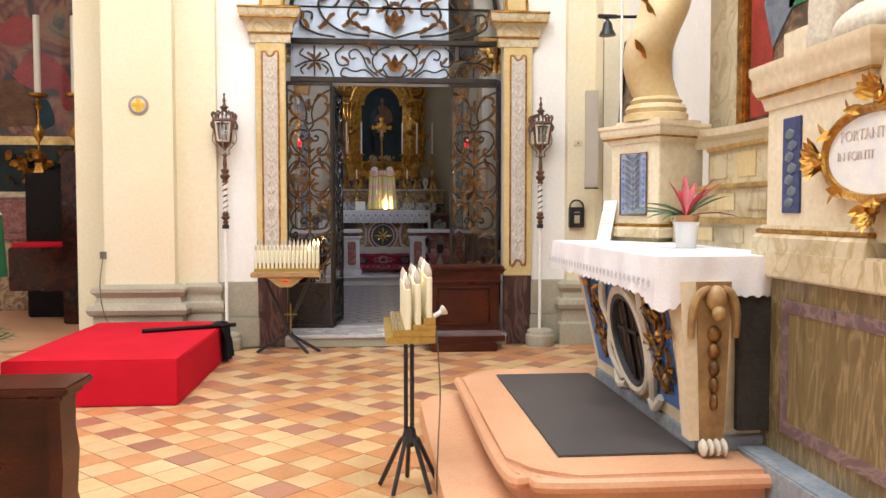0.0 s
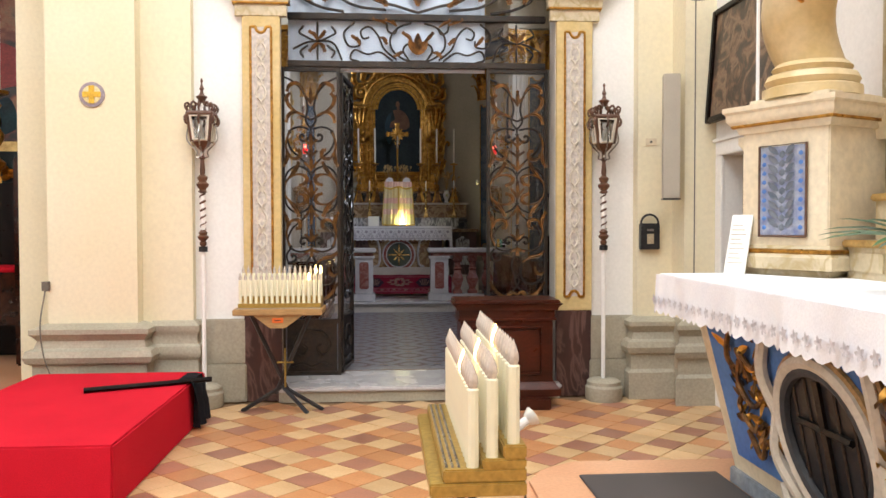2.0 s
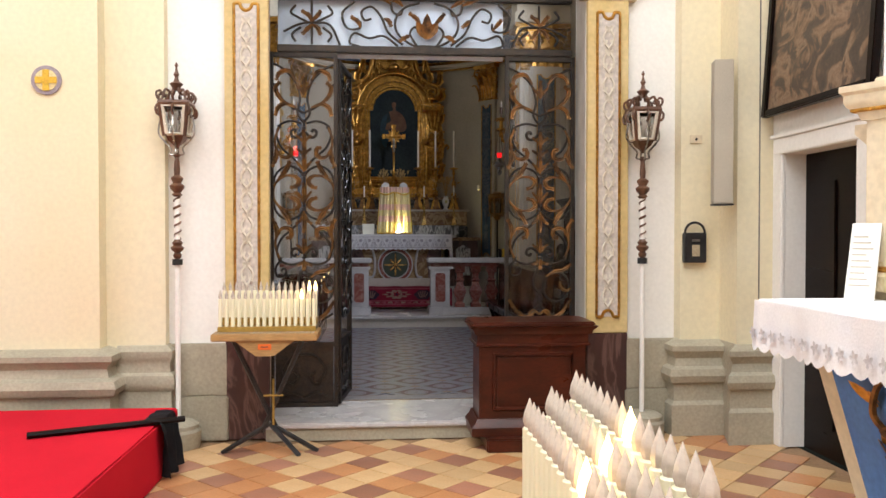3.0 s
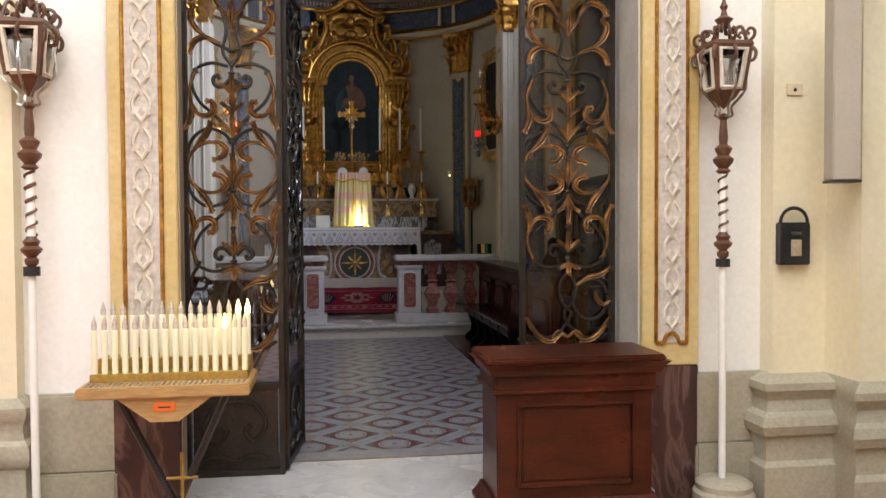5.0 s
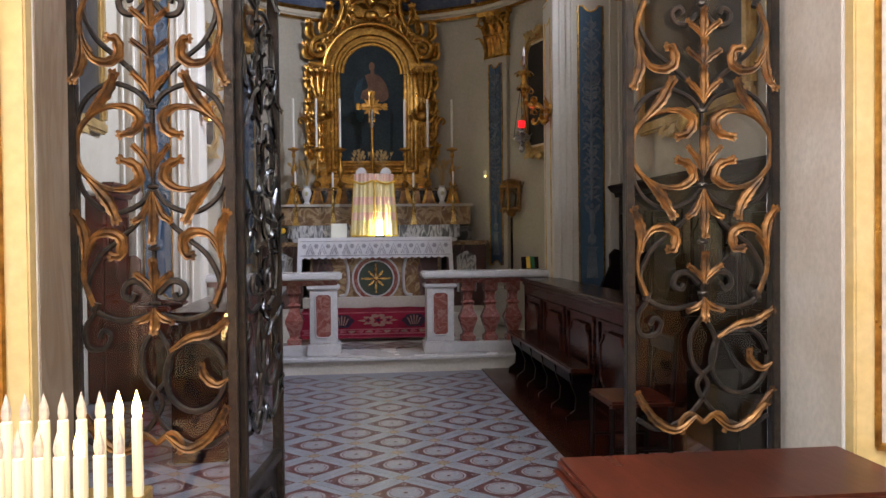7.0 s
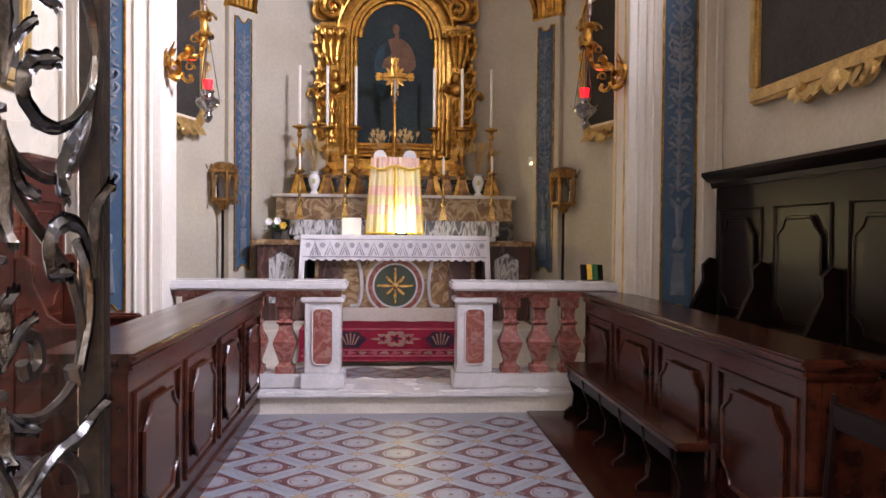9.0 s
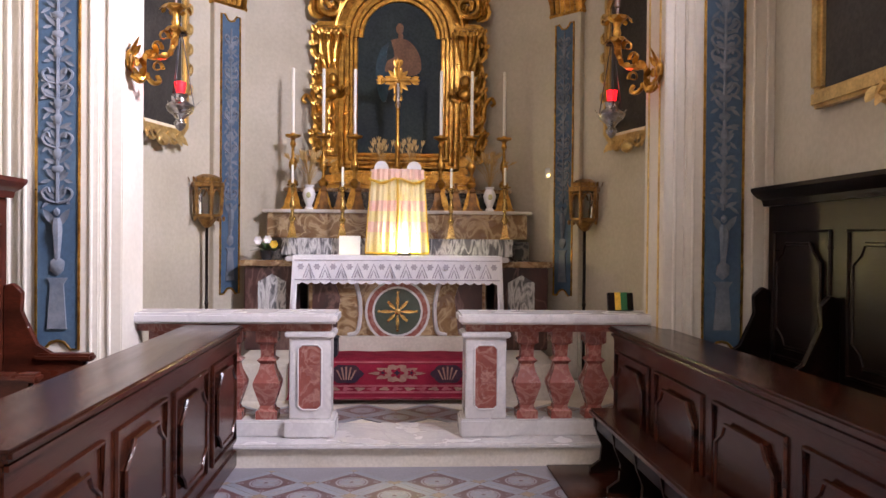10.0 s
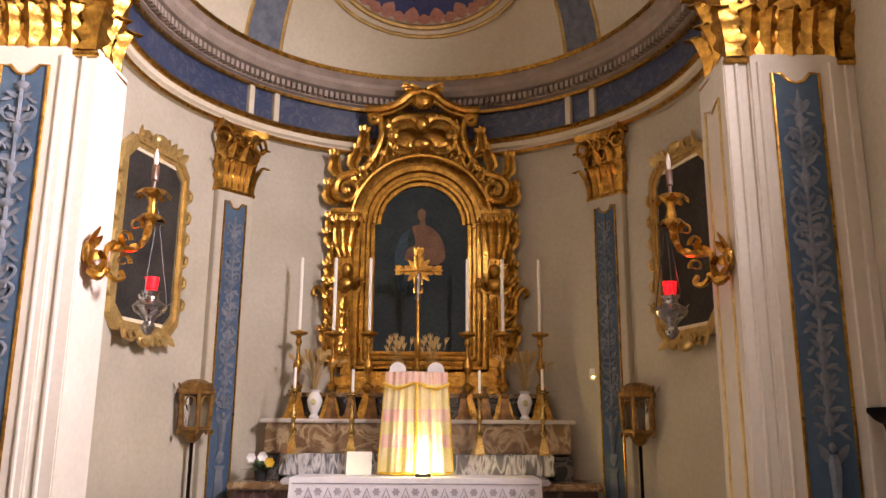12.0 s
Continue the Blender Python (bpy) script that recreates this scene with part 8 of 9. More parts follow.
def patch(us, out=0.004):
    b = bmesh.new()
    vs = [b.verts.new(front(u, v, out)) for u, v in us]
    b.faces.new(vs)
    ws = [b.verts.new(front(u, v, -0.004)) for u, v in us]
    for i in range(len(us)):
        b.faces.new((vs[i], ws[i], ws[(i + 1) % len(us)], vs[(i + 1) % len(us)]))
    return b


part("blue_field", patch([(-0.80, 0.10), (0.90, 0.10), (0.90, 0.97), (-0.80, 0.97)]), M["blue_altar"], t, "bright blue painted field")
oval = [(-0.085 + 0.30 * math.cos(a), 0.45 + 0.34 * math.sin(a)) for a in np.linspace(0, 2 * math.pi, 28, endpoint=False)]
part("oval_opening", patch(oval, 0.008), M["black_metal"], t, "dark oval opening")
bm = bmesh.new()
for k in range(5):
    u = -0.285 + 0.10 * k
    tube([front(u, 0.16, 0.012), front(u, 0.74, 0.012)], 0.006, 4, bm)
tube([front(-0.085, 0.15, 0.02), front(-0.085, 0.75, 0.02)], 0.016, 5, bm)
tube([front(-0.27, 0.52, 0.02), front(0.10, 0.52, 0.02)], 0.016, 5, bm)
part("grille", bm, M["iron"], t, "dark iron grille with a cross")
for sc, out, r_, mt, lb in ((1.0, 0.02, 0.024, "slate_paint", "dark grey oval moulding"), (1.13, 0.02, 0.030, "relief_white", "white oval moulding"), (1.24, 0.012, 0.016, "wood_tray", "ochre oval line")):
    pts = [front(-0.085 + 0.30 * sc * math.cos(a), 0.45 + 0.34 * sc * math.sin(a), out) for a in np.linspace(0, 2 * math.pi, 33)]
    part("oval_moulding", tube(pts, r_, 7), M[mt], t, lb)
rnd = random.Random(12)
for s in (-1, 1):
    bm, b2, b3 = bmesh.new(), bmesh.new(), bmesh.new()
    for (u, v), (u1, v1), (u2, v2), (u3, v3) in (((0.34, 0.85), (0.46, 0.70), (0.62, 0.78), (0.54, 0.62)), ((0.30, 0.20), (0.46, 0.32), (0.60, 0.20), (0.72, 0.32)), ((0.40, 0.58), (0.56, 0.48), (0.70, 0.58), (0.64, 0.72)), ((0.55, 0.92), (0.68, 0.86), (0.78, 0.72), (0.70, 0.64)), ((0.50, 0.40), (0.62, 0.34), (0.76, 0.44), (0.70, 0.52))):
        tube(smooth_path([front(-0.085 + s * (0.13 + 0.78 * u), v, 0.02), front(-0.085 + s * (0.13 + 0.78 * u1), v1, 0.035), front(-0.085 + s * (0.13 + 0.78 * u2), v2, 0.035), front(-0.085 + s * (0.13 + 0.78 * u3), v3, 0.03)], 6), 0.013, 6, bm)
        part("scroll", bm, M["rust_gold"], t, "bronzed gilt scroll")
        bm = bmesh.new()
    for k in range(34):
        u, v = rnd.uniform(0.34, 0.82), rnd.uniform(0.16, 0.90)
        p = front(-0.085 + s * (0.13 + 0.78 * u), v, 0.012)
        q = front(-0.085 + s * (0.13 + 0.78 * u + rnd.uniform(-0.06, 0.06)), v + rnd.uniform(-0.12, 0.12), 0.03)
        leaf(p, q, 0.045, b2 if k % 2 else b3, normal=(-1, 0, 0), bend=0.35, fold=0.4)
        if k % 4 == 0:
            blob(tuple(q), (0.018, 0.025, 0.025), b2)
    bm.free()
    part("gilt_leaves", b2, M["gold"], t, "gilt leaves")
    part("brown_leaves", b3, M["rust_gold"], t, "tarnished brown leaves")
    bm = bmesh.new()
    for (u, v), (u1, v1), (u2, v2) in (((0.27, 0.92), (0.34, 0.70), (0.30, 0.50)), ((0.30, 0.50), (0.36, 0.28), (0.22, 0.08)), ((0.16, 0.05), (0.30, 0.03), (0.40, 0.12))):
        tube(smooth_path([front(-0.085 + s * (0.13 + 0.78 * u), v, 0.02), front(-0.085 + s * (0.13 + 0.78 * u1), v1, 0.04), front(-0.085 + s * (0.13 + 0.78 * u2), v2, 0.02)], 6), 0.026, 7, bm)
    part("white_scroll", bm, M["relief_white"], t, "white stucco scrolls")
# corner bracket near the camera: tapered herm of stucco and a garland
bm = prism([(-0.17, 0.08), (0.10, 0.08), (0.14, 0.50), (0.16, 0.88), (-0.26, 0.88), (-0.22, 0.5)], 0.10)
bm.transform(Matrix.Translation((0.03, -1.0, 0)) @ Matrix.Diagonal((0.66, 1, 1, 1)))
part("corner_bracket", bm, M["pedestal"], t, "ochre tapered corner bracket")
bm = bmesh.new()
for i in range(5):
    blob((0.03, -1.02, 0.62 - 0.085 * i), (0.036 - 0.004 * i, 0.035, 0.045), bm, sub=2)
part("garland", bm, M["rust_gold"], t, "dark gilt hanging garland")
part("herm_inset", prism([(-0.12, -0.14), (0.0, -0.14), (0.03, 0.66), (-0.15, 0.66)], -0.012), M["herm"], t, "brown ochre tapered inset").location = (0.09, -1.0, 0.22)
bm = blob((0.03, -1.04, 0.80), (0.05, 0.05, 0.065), sub=3)
blob((0.03, -1.07, 0.73), (0.035, 0.035, 0.04), bm, sub=2)
for q in (-1, 1):
    tube(smooth_path([(0.03 + q * 0.03, -1.03, 0.85), (0.03 + q * 0.08, -1.03, 0.82), (0.03 + q * 0.11, -1.02, 0.73), (0.03 + q * 0.115, -1.01, 0.60)], 5), [0.016 + 0.008 * math.sin(0.2 * i) for i in range(16)], 8, bm)
part("stucco_mask", bm, M["herm"], t, "carved ochre stucco mask with drapery")
bm = bmesh.new()
for i in range(4):
    blob((-0.02 + 0.035 * i, -1.02, 0.05), (0.016, 0.05, 0.045), bm, sub=2)
part("claw_foot", bm, M["relief_white"], t, "white claw foot")
bm = box(0.17, 1.05, -0.985, -0.95, 0.12, 0.80, 0.004)
part("side_panel", bm, M["paint_dark"], t, "dark side panel")
part("mensa", box(-0.20, 1.1, -0.98, 1.20, 0.88, 0.985, 0.02), M["marble_faux"], t, "veined yellow table slab")

# altar cloth of the side altar
t = thing("altar_cloth", "bright white altar cloth with a scalloped lace hem", "altar cloth", at=(1.44, 5.83, 1.29))
part("linen", box(-0.255, 0.95, -0.985, 1.27, 0.0, 0.016, 0.006), M["cloth_white"], t)
bm = bmesh.new()
path = [(-0.26, 1.275 - 2.26 * i / 120, 1, 0) for i in range(121)] + [(-0.26 + 0.62 * i / 40, -0.99, 0, 1) for i in range(1, 41)]
rows_ = []
for i, (x, y, nx, ny) in enumerate(path):
    run = i * 0.0188
    fl = 0.010 * math.sin(run * 14) + 0.006 * math.sin(run * 33)
    drop = 0.185 + 0.02 * abs(math.sin(math.pi * run / 0.075)) + (0.07 * math.exp(-((i - 121) / 9.0) ** 2))
    rows_.append([bm.verts.new((x - nx * (0.004 + fl * k / 4 + 0.01 * k / 4), y - ny * (0.004 + 1.5 * fl * k / 4), 0.012 - drop * k / 4)) for k in range(5)])
for r, q in zip(rows_, rows_[1:]):
    for k in range(4):
        bm.faces.new((r[k], r[k + 1], q[k + 1], q[k]))
part("lace_hem", bm, M["lace"], t, "scalloped lace hem", 60)
bm = bmesh.new()
for i in range(30):
    y = 1.24 - 2.2 * i / 29
    for a in (0, 1, 2, 3, 4):
        th = a * 1.257
        leaf((-0.285, y, -0.12), (-0.287, y + 0.028 * math.cos(th), -0.12 + 0.028 * math.sin(th)), 0.016, bm, normal=(-1, 0, 0), bend=0.02)
tube([(-0.133, 1.26, -0.165), (-0.133, -0.98, -0.165)], 0.004, 4, bm)
part("lace_pattern", bm, mat("lace_thread", (0.66, 0.64, 0.66), (0.58, 0.56, 0.6), 0.9), t, "openwork lace pattern")

# potted plant and card on the altar
t = thing("bromeliad", "red and green bromeliad in a white pot", "plant", at=(1.69, 5.72, 1.306))
part("pot", lathe([(0.055, 0), (0.06, 0.01), (0.075, 0.15), (0.08, 0.155), (0.08, 0.16), (0.065, 0.16)], 20), M["porcelain"], t, "white ceramic pot")
part("inner_pot", lathe([(0.066, 0.155), (0.078, 0.20), (0.06, 0.20)], 18), M["terracotta"], t, "brown plastic inner pot")
rnd = random.Random(21)
bm, b2 = bmesh.new(), bmesh.new()
for i in range(22):
    a, e = rnd.uniform(0, 6.28), rnd.uniform(0.15, 1.2)
    L = rnd.uniform(0.26, 0.42)
    d = Vector((math.cos(a) * math.cos(e), math.sin(a) * math.cos(e), math.sin(e)))
    leaf((0, 0, 0.19), Vector((0, 0, 0.19)) + d * L, 0.042, b2 if (e > 0.75 or i % 5 == 0) else bm, normal=(0, 0, -1), bend=0.25, fold=-0.4)
part("green_leaves", bm, M["plant_green"], t, "striped green leaves")
part("red_leaves", b2, M["plant_red"], t, "red leaves")
t = thing("standing_card", "white card leaning on the altar cloth", "card", at=(1.54, 6.97, 1.306), rz=-48)
part("sheet", moved(box(-0.055, 0.055, 0, 0.012, 0, 0.33), pose(0, 0, 0, -20)), M["paper"], t)
for i in range(9):
    part("text_bar", moved(box(-0.045, 0.035 - 0.012 * (i % 3), -0.001, 0.0, 0.06 + 0.026 * i, 0.066 + 0.026 * i), pose(0, 0, 0, -20)), M["speaker_grey"], t)

# reredos of the side altar


def pedestal(name, at, rz, w, d, over=1.0, rise=0.22):
    """A pedestal whose faces lie at x = 0 and y = -d, w deep."""
    t = thing(name, "ivory stucco pedestal with a blue grotesque panel and gilt mouldings", "pedestal", "altar pedestals", at, rz)
    path = [(w, d, 0, 1), (0, d, -1, 1), (0, -d, -1, -1), (w, -d, 0, -1)]
    part("die", box(0, w, -d, d, 0.0, 0.68, 0.006), M["pedestal"], t)
    part("base_moulding", moulding([(0, -0.06), (0.05, -0.06), (0.05, 0.0), (0.03, 0.02), (0.015, 0.06), (0, 0.06)], path), M["marble_faux"], t)
    part("gilt_base", tube([(w, d + 0.03, 0.03), (-0.03, d + 0.03, 0.03), (-0.03, -d - 0.03, 0.03), (w, -d - 0.03, 0.03)], 0.012, 6), M["gold"], t, "gilt fillet")
    k = rise / 0.22
    part("cornice", moulding([(o * over, 0.64 + (z - 0.64) * k) for o, z in [(0, 0.64), (0.02, 0.64), (0.04, 0.69), (0.08, 0.72), (0.10, 0.75), (0.10, 0.80), (0.12, 0.82), (0.12, 0.86), (0, 0.86)]], path), M["pedestal"], t, "moulded ivory cornice")
    o, zf = 0.06 * over, 0.64 + 0.065 * k
    part("gilt_cornice", tube([(w, d + o, zf), (-o, d + o, zf), (-o, -d - o, zf), (w, -d - o, zf)], 0.010, 6), M["gold"], t, "gilt fillet")
    return t


FP = pedestal("column_pedestal", (1.74, 6.845, 1.40), 26, 0.46, 0.25, 0.62, 0.14)
part("blue_panel", box(-0.012, 0.002, -0.13, 0.13, 0.11, 0.56, 0.003), mat("blue_grey_grotesque", (0.36, 0.38, 0.44), (0.16, 0.19, 0.34), 0.6, scale=16, grain=40), FP, "blue and white grotesque panel")
part("panel_frame", tube([(-0.012, -0.135, 0.105), (-0.012, 0.135, 0.105), (-0.012, 0.135, 0.565), (-0.012, -0.135, 0.565), (-0.012, -0.135, 0.105)], 0.007, 5), M["wood_lantern"], FP, "thin brown panel edge")
for k in range(9):
    z = 0.15 + 0.046 * k
    for q in (-1, 1):
        part("painted_leaf", leaf((-0.013, q * 0.02, z), (-0.016, q * 0.075, z + 0.045), 0.03, normal=(-1, 0, 0), bend=0.1), M["relief"], FP)
        part("painted_spot", blob((-0.012, q * 0.105, z), (0.004, 0.015, 0.013)), M["blue_altar"], FP)
    part("painted_bud", blob((-0.013, 0, z), (0.006, 0.02, 0.02)), M["relief"], FP)
part("lower_block", box(0, 0.60, -0.25, 0.25, -1.10, -0.06, 0.006), M["marble_faux"], FP, "veined base block")
part("column_plinth", box(0.02, 0.46, -0.23, 0.23, 0.78, 0.815, 0.006), M["pedestal"], FP, "square plinth under the column")
bm = prism([(0.25, 0.50), (0.36, 0.60), (0.36, 0.64), (0.25, 0.64)], 0.12, axis="x")
bm.transform(Matrix.Translation((0.10, 0, 0)))
part("side_console", bm, M["pedestal"], FP, "small moulded side bracket")

NP = pedestal("statue_pedestal", (1.80, 4.52, 1.40), 0, 0.70, 0.43, 0.6)
part("lower_block", box(-0.02, 0.8, -0.75, 0.44, -1.10, -0.20, 0.006), M["marble_olive"], NP, "olive streaked marble base")
part("top_slab", box(-0.06, 0.8, -0.8, 0.48, -0.20, -0.06, 0.01), M["marble_faux"], NP, "veined yellow slab")
part("plinth", box(-0.16, 0.8, -0.85, 0.40, -1.40, -1.07, 0.01), M["blue_grey"], NP, "worn blue-grey plinth")
part("upper_extension", box(0.0, 0.8, -1.3, -0.43, 0.0, 0.86, 0.006), M["pedestal"], NP, "ivory pedestal block")
bm = ring_prism([(-0.66, -0.95), (0.20, -0.95), (0.20, -0.30), (-0.66, -0.30)], [(-0.60, -0.89), (0.14, -0.89), (0.14, -0.36), (-0.60, -0.36)], -0.012, axis="x")
bm.transform(Matrix.Translation((-0.02, 0, 0)))
part("purple_border", bm, veined("purple_marble", (0.16, 0.10, 0.10), (0.26, 0.18, 0.17), 5, 0.3), NP, "purple marble border")
part("streaked_panel", box(-0.028, -0.02, -0.60, 0.14, -0.89, -0.36), M["marble_olive"], NP, "streaked olive marble panel")
part("blue_strip", box(-0.012, 0.0, 0.10, 0.26, 0.12, 0.58, 0.003), M["blue_deep"], NP, "deep blue strip")
bm = bmesh.new()
for i in range(7):
    blob((-0.014, 0.18 + 0.012 * (-1) ** i, 0.17 + 0.055 * i), (0.008, 0.045, 0.028), bm)
part("strip_relief", bm, M["relief"], NP, "white garland relief")
bm = prism([(-0.13 + 0.66 * c_, 0.36 + 0.20 * s_ * (1.0 - 0.25 * abs(c_))) for c_, s_ in [(-0.62 + 0.62 * math.cos(a), math.sin(a)) for a in np.linspace(0, 2 * math.pi, 28, endpoint=False)]], -0.02, axis="x")
part("inscription_plate", bm, M["porcelain"], NP, "white inscription plate")
bm = bmesh.new()
pts = [(-0.022, -0.13 + 0.68 * (-0.62 + 0.62 * math.cos(a)), 0.36 + 0.215 * math.sin(a) * (1 - 0.25 * abs(-0.62 + 0.62 * math.cos(a)))) for a in np.linspace(0, 2 * math.pi, 41)]
tube(pts, 0.022, 7, bm)
for k in range(20):
    p = Vector(pts[2 * k])
    a = 2 * math.pi * k / 20 + (1.25 if k % 2 else -1.25)
    q = p + Vector((-0.025, 0.085 * math.cos(a), 0.085 * math.sin(a)))
    leaf(p, q, 0.045, bm, normal=(-1, 0, 0), bend=0.3)
for y, z, up in ((-0.11, 0.36, 0), (-0.52, 0.58, 1), (-0.50, 0.14, -1)):
    for k in range(7):
        a = math.pi * (k - 3) / 7
        q = (0.10 * math.sin(a), up * 0.10 * math.cos(a)) if up else (0.09 * math.cos(a), 0.10 * math.sin(a))
        leaf((-0.03, y, z), (-0.06, y + q[0], z + q[1]), 0.05, bm, normal=(-1, 0, 0), bend=0.25, fold=0.5)
    blob((-0.035, y, z), (0.02, 0.03, 0.03), bm, sub=2)
part("gilt_cartouche", bm, M["gold"], NP, "carved gilt cartouche frame")
for txt, y, z, sz in (("PORTANT", -0.24, 0.42, 0.066), ("IN FORTIT", -0.22, 0.34, 0.055)):
    cu = bpy.data.curves.new("lettering", "FONT")
    cu.body, cu.size, cu.extrude = txt, sz, 0.001
    ob = new("lettering", cu)
    ob.data.materials.append(mat("pink_grey_letters_" + txt.split()[0].lower(), (0.66, 0.56, 0.50), (0.60, 0.50, 0.44), 0.7))
    ob.matrix_world = Matrix.Translation((-0.023, y, z)) @ Matrix.Rotation(radians(-90), 4, "Z") @ Matrix.Rotation(radians(90), 4, "X")
    ob.parent = NP

# twisted column on the far pedestal
t = thing("twisted_column", "ochre stucco twisted column with gilt leaves", "column", at=(1.935, 6.94, 2.21))
prof = []
b_ = bmesh.new()
rings_ = []
for i in range(61):
    z = 0.16 + 3.4 * i / 60
    a0 = z * 6.2
    cx, cy = 0.07 * math.cos(a0), 0.07 * math.sin(a0)
    r = 0.165 + 0.018 * math.sin(z * 2)
    rings_.append([b_.verts.new((cx + r * math.cos(2 * math.pi * k / 20), cy + r * math.sin(2 * math.pi * k / 20), z)) for k in range(20)])
for r, q in zip(rings_, rings_[1:]):
    for k in range(20):
        b_.faces.new((r[k], r[(k + 1) % 20], q[(k + 1) % 20], q[k]))
part("shaft", b_, M["column"], t, "", 60)
part("base", lathe([(0.24, 0), (0.24, 0.05), (0.215, 0.06), (0.23, 0.09), (0.215, 0.12), (0.18, 0.13), (0.195, 0.155), (0.17, 0.18)], 24), M["column"], t, "moulded column base")
bm = bmesh.new()
for i in range(9):
    a, z = 3.4 + 0.35 * math.sin(i), 0.45 + 0.13 * i
    p = Vector((0.21 * math.cos(a + 0.6), 0.21 * math.sin(a + 0.6), z))
    leaf(p, p + Vector((-0.06, 0.05 * math.sin(i * 2.1), 0.14)), 0.08, bm, normal=(-1, -0.3, 0), bend=0.2)
part("gilt_leaves", bm, M["gold"], t, "gilt leaves on the shaft")
part("pole", tube([(-0.24, 0.10, 0.0), (-0.24, 0.10, 3.0)], 0.010, 6), M["porcelain"], t, "thin white rod")

# plain stucco statue on the near pedestal
b_ = bmesh.new()
tube(smooth_path([(0.25, 0.30, 0.0), (0.24, 0.28, 0.25), (0.30, 0.22, 0.6), (0.34, 0.16, 1.0), (0.34, 0.1, 1.6)], 5), [0.16, 0.17, 0.2, 0.2, 0.19, 0.2, 0.21, 0.22, 0.22, 0.22, 0.22, 0.22, 0.22, 0.22, 0.22, 0.22, 0.22, 0.22, 0.22, 0.22, 0.2], 12, b_)
blob((0.20, -0.15, 0.10), (0.24, 0.36, 0.14), b_, sub=3)
tube(smooth_path([(0.10, 0.10, 0.12), (0.05, -0.05, 0.3), (0.10, -0.2, 0.55), (0.2, -0.25, 0.9)], 5), [0.07] * 8 + [0.09] * 8, 10, b_)
solo("statue", b_, M["flesh_stucco"], "pale stucco statue on an ivory pedestal", "statue", at=(1.92, 4.55, 2.26), smooth=60)

# gradines, niche and picture between the pedestals
t = thing("altar_gradine", "painted yellow marble altar gradines with gilt edges", "gradine", at=(1.44, 5.83, 1.29))
for i, (x, z0, z1) in enumerate(((0.52, 0.0, 0.20), (0.66, 0.20, 0.42), (0.80, 0.42, 0.70))):
    part("tier", box(x, 1.18, -0.86, 0.82, z0, z1, 0.004), M["marble_faux"], t)
    part("gilt_edge", box(x - 0.03, x + 0.05, -0.86, 0.82, z1 - 0.035, z1, 0.008), M["gold_pale"], t, "gilt edge")
    for k in range(4):
        y = -0.6 + 0.42 * k
        part("inlay", box(x - 0.008, x, y - 0.13, y + 0.13, z0 + 0.05, z1 - 0.06, 0.002), M["marble_faux"] if k % 2 else M["column"], t, "painted marble inlay")
bm = moulding([(0, 0.70), (0.03, 0.70), (0.05, 0.76), (0.10, 0.79), (0.12, 0.84), (0, 0.84)], [(p.x, p.y, -1, 0) for p in smooth_path([(0.70, 1.02, 0), (0.88, 0.84, 0), (0.97, 0.5, 0), (0.98, 0, 0), (0.97, -0.5, 0), (0.88, -0.74, 0), (0.70, -0.88, 0)], 4)])
part("concave_cornice", bm, M["pedestal"], t, "curved ivory cornice")
bm = box(1.0, 1.17, -0.86, 1.30, 0.0, 3.6)
part("backing", bm, M["marble_faux"], t, "veined yellow reredos wall")
t = thing("altar_picture", "religious picture with red drapery in a gilt frame", "painting", at=(2.40, 5.75, 2.15))
part("canvas", box(0, 0.03, -0.62, 0.62, 0, 2.6), M["paint_scene_small"], t, "dark painted canvas")
for y in (-0.68, 0.68):
    part("frame_side", box(-0.05, 0.03, y - 0.06, y + 0.06, -0.04, 2.7, 0.015), M["gold"], t, "gilt frame")
part("red_drapery", box(-0.008, 0.0, 0.30, 0.60, 0.02, 1.8, 0.002), M["paint_red"], t, "red painted drapery")
bm = prism([(0.30, 0.45), (0.42, 0.75), (0.30, 1.1), (0.05, 1.2), (-0.1, 0.8)], -0.012, axis="x")
part("white_drapery", bm, M["relief"], t, "grey-white painted drapery")
part("green_cloth", box(-0.012, -0.002, -0.45, 0.10, 0.65, 0.80), M["green_cloth"], t, "green painted cloth")
part("tablet", box(-0.016, -0.004, -0.5, 0.15, 0.15, 0.50, 0.003), M["pedestal"], t, "cream tablet")
part("frame_foot", box(-0.05, 0.03, -0.74, 0.74, -0.08, 0.0, 0.015), M["wood_dark"], t, "dark frame foot")

# ---- nave: left side, far chapel ----
t = thing("pew", "brown polished church pew seen from its end", "pew", at=(-1.98, 4.30, 0))
wd = M["wood_red"]
part("book_rest", moved(box(-0.62, 0.60, -0.16, 0.13, 0.82, 0.855, 0.008), pose(0, 0, 0)), wd, t)
part("rest_moulding", box(-0.60, 0.57, -0.13, 0.10, 0.79, 0.82, 0.008), wd, t)
part("front_board", box(-0.60, 0.52, 0.02, 0.05, 0.12, 0.79, 0.004), wd, t)
bm = prism([(-0.12, 0), (0.14, 0), (0.14, 0.25), (0.07, 0.38), (0.10, 0.55), (0.06, 0.66), (0.07, 0.79), (-0.10, 0.79), (-0.08, 0.5), (-0.12, 0.3)], 0.05, axis="x")
bm.transform(Matrix.Translation((0.50, 0, 0)))
part("end_board", bm, wd, t, "shaped pew end")
t = thing("potted_palm", "small palm in a white pot", "plant", at=(-3.35, 7.0, 0))
part("pot", lathe([(0.10, 0), (0.14, 0.26), (0.12, 0.26)], 16), M["porcelain"], t)
bm = bmesh.new()
rnd = random.Random(14)
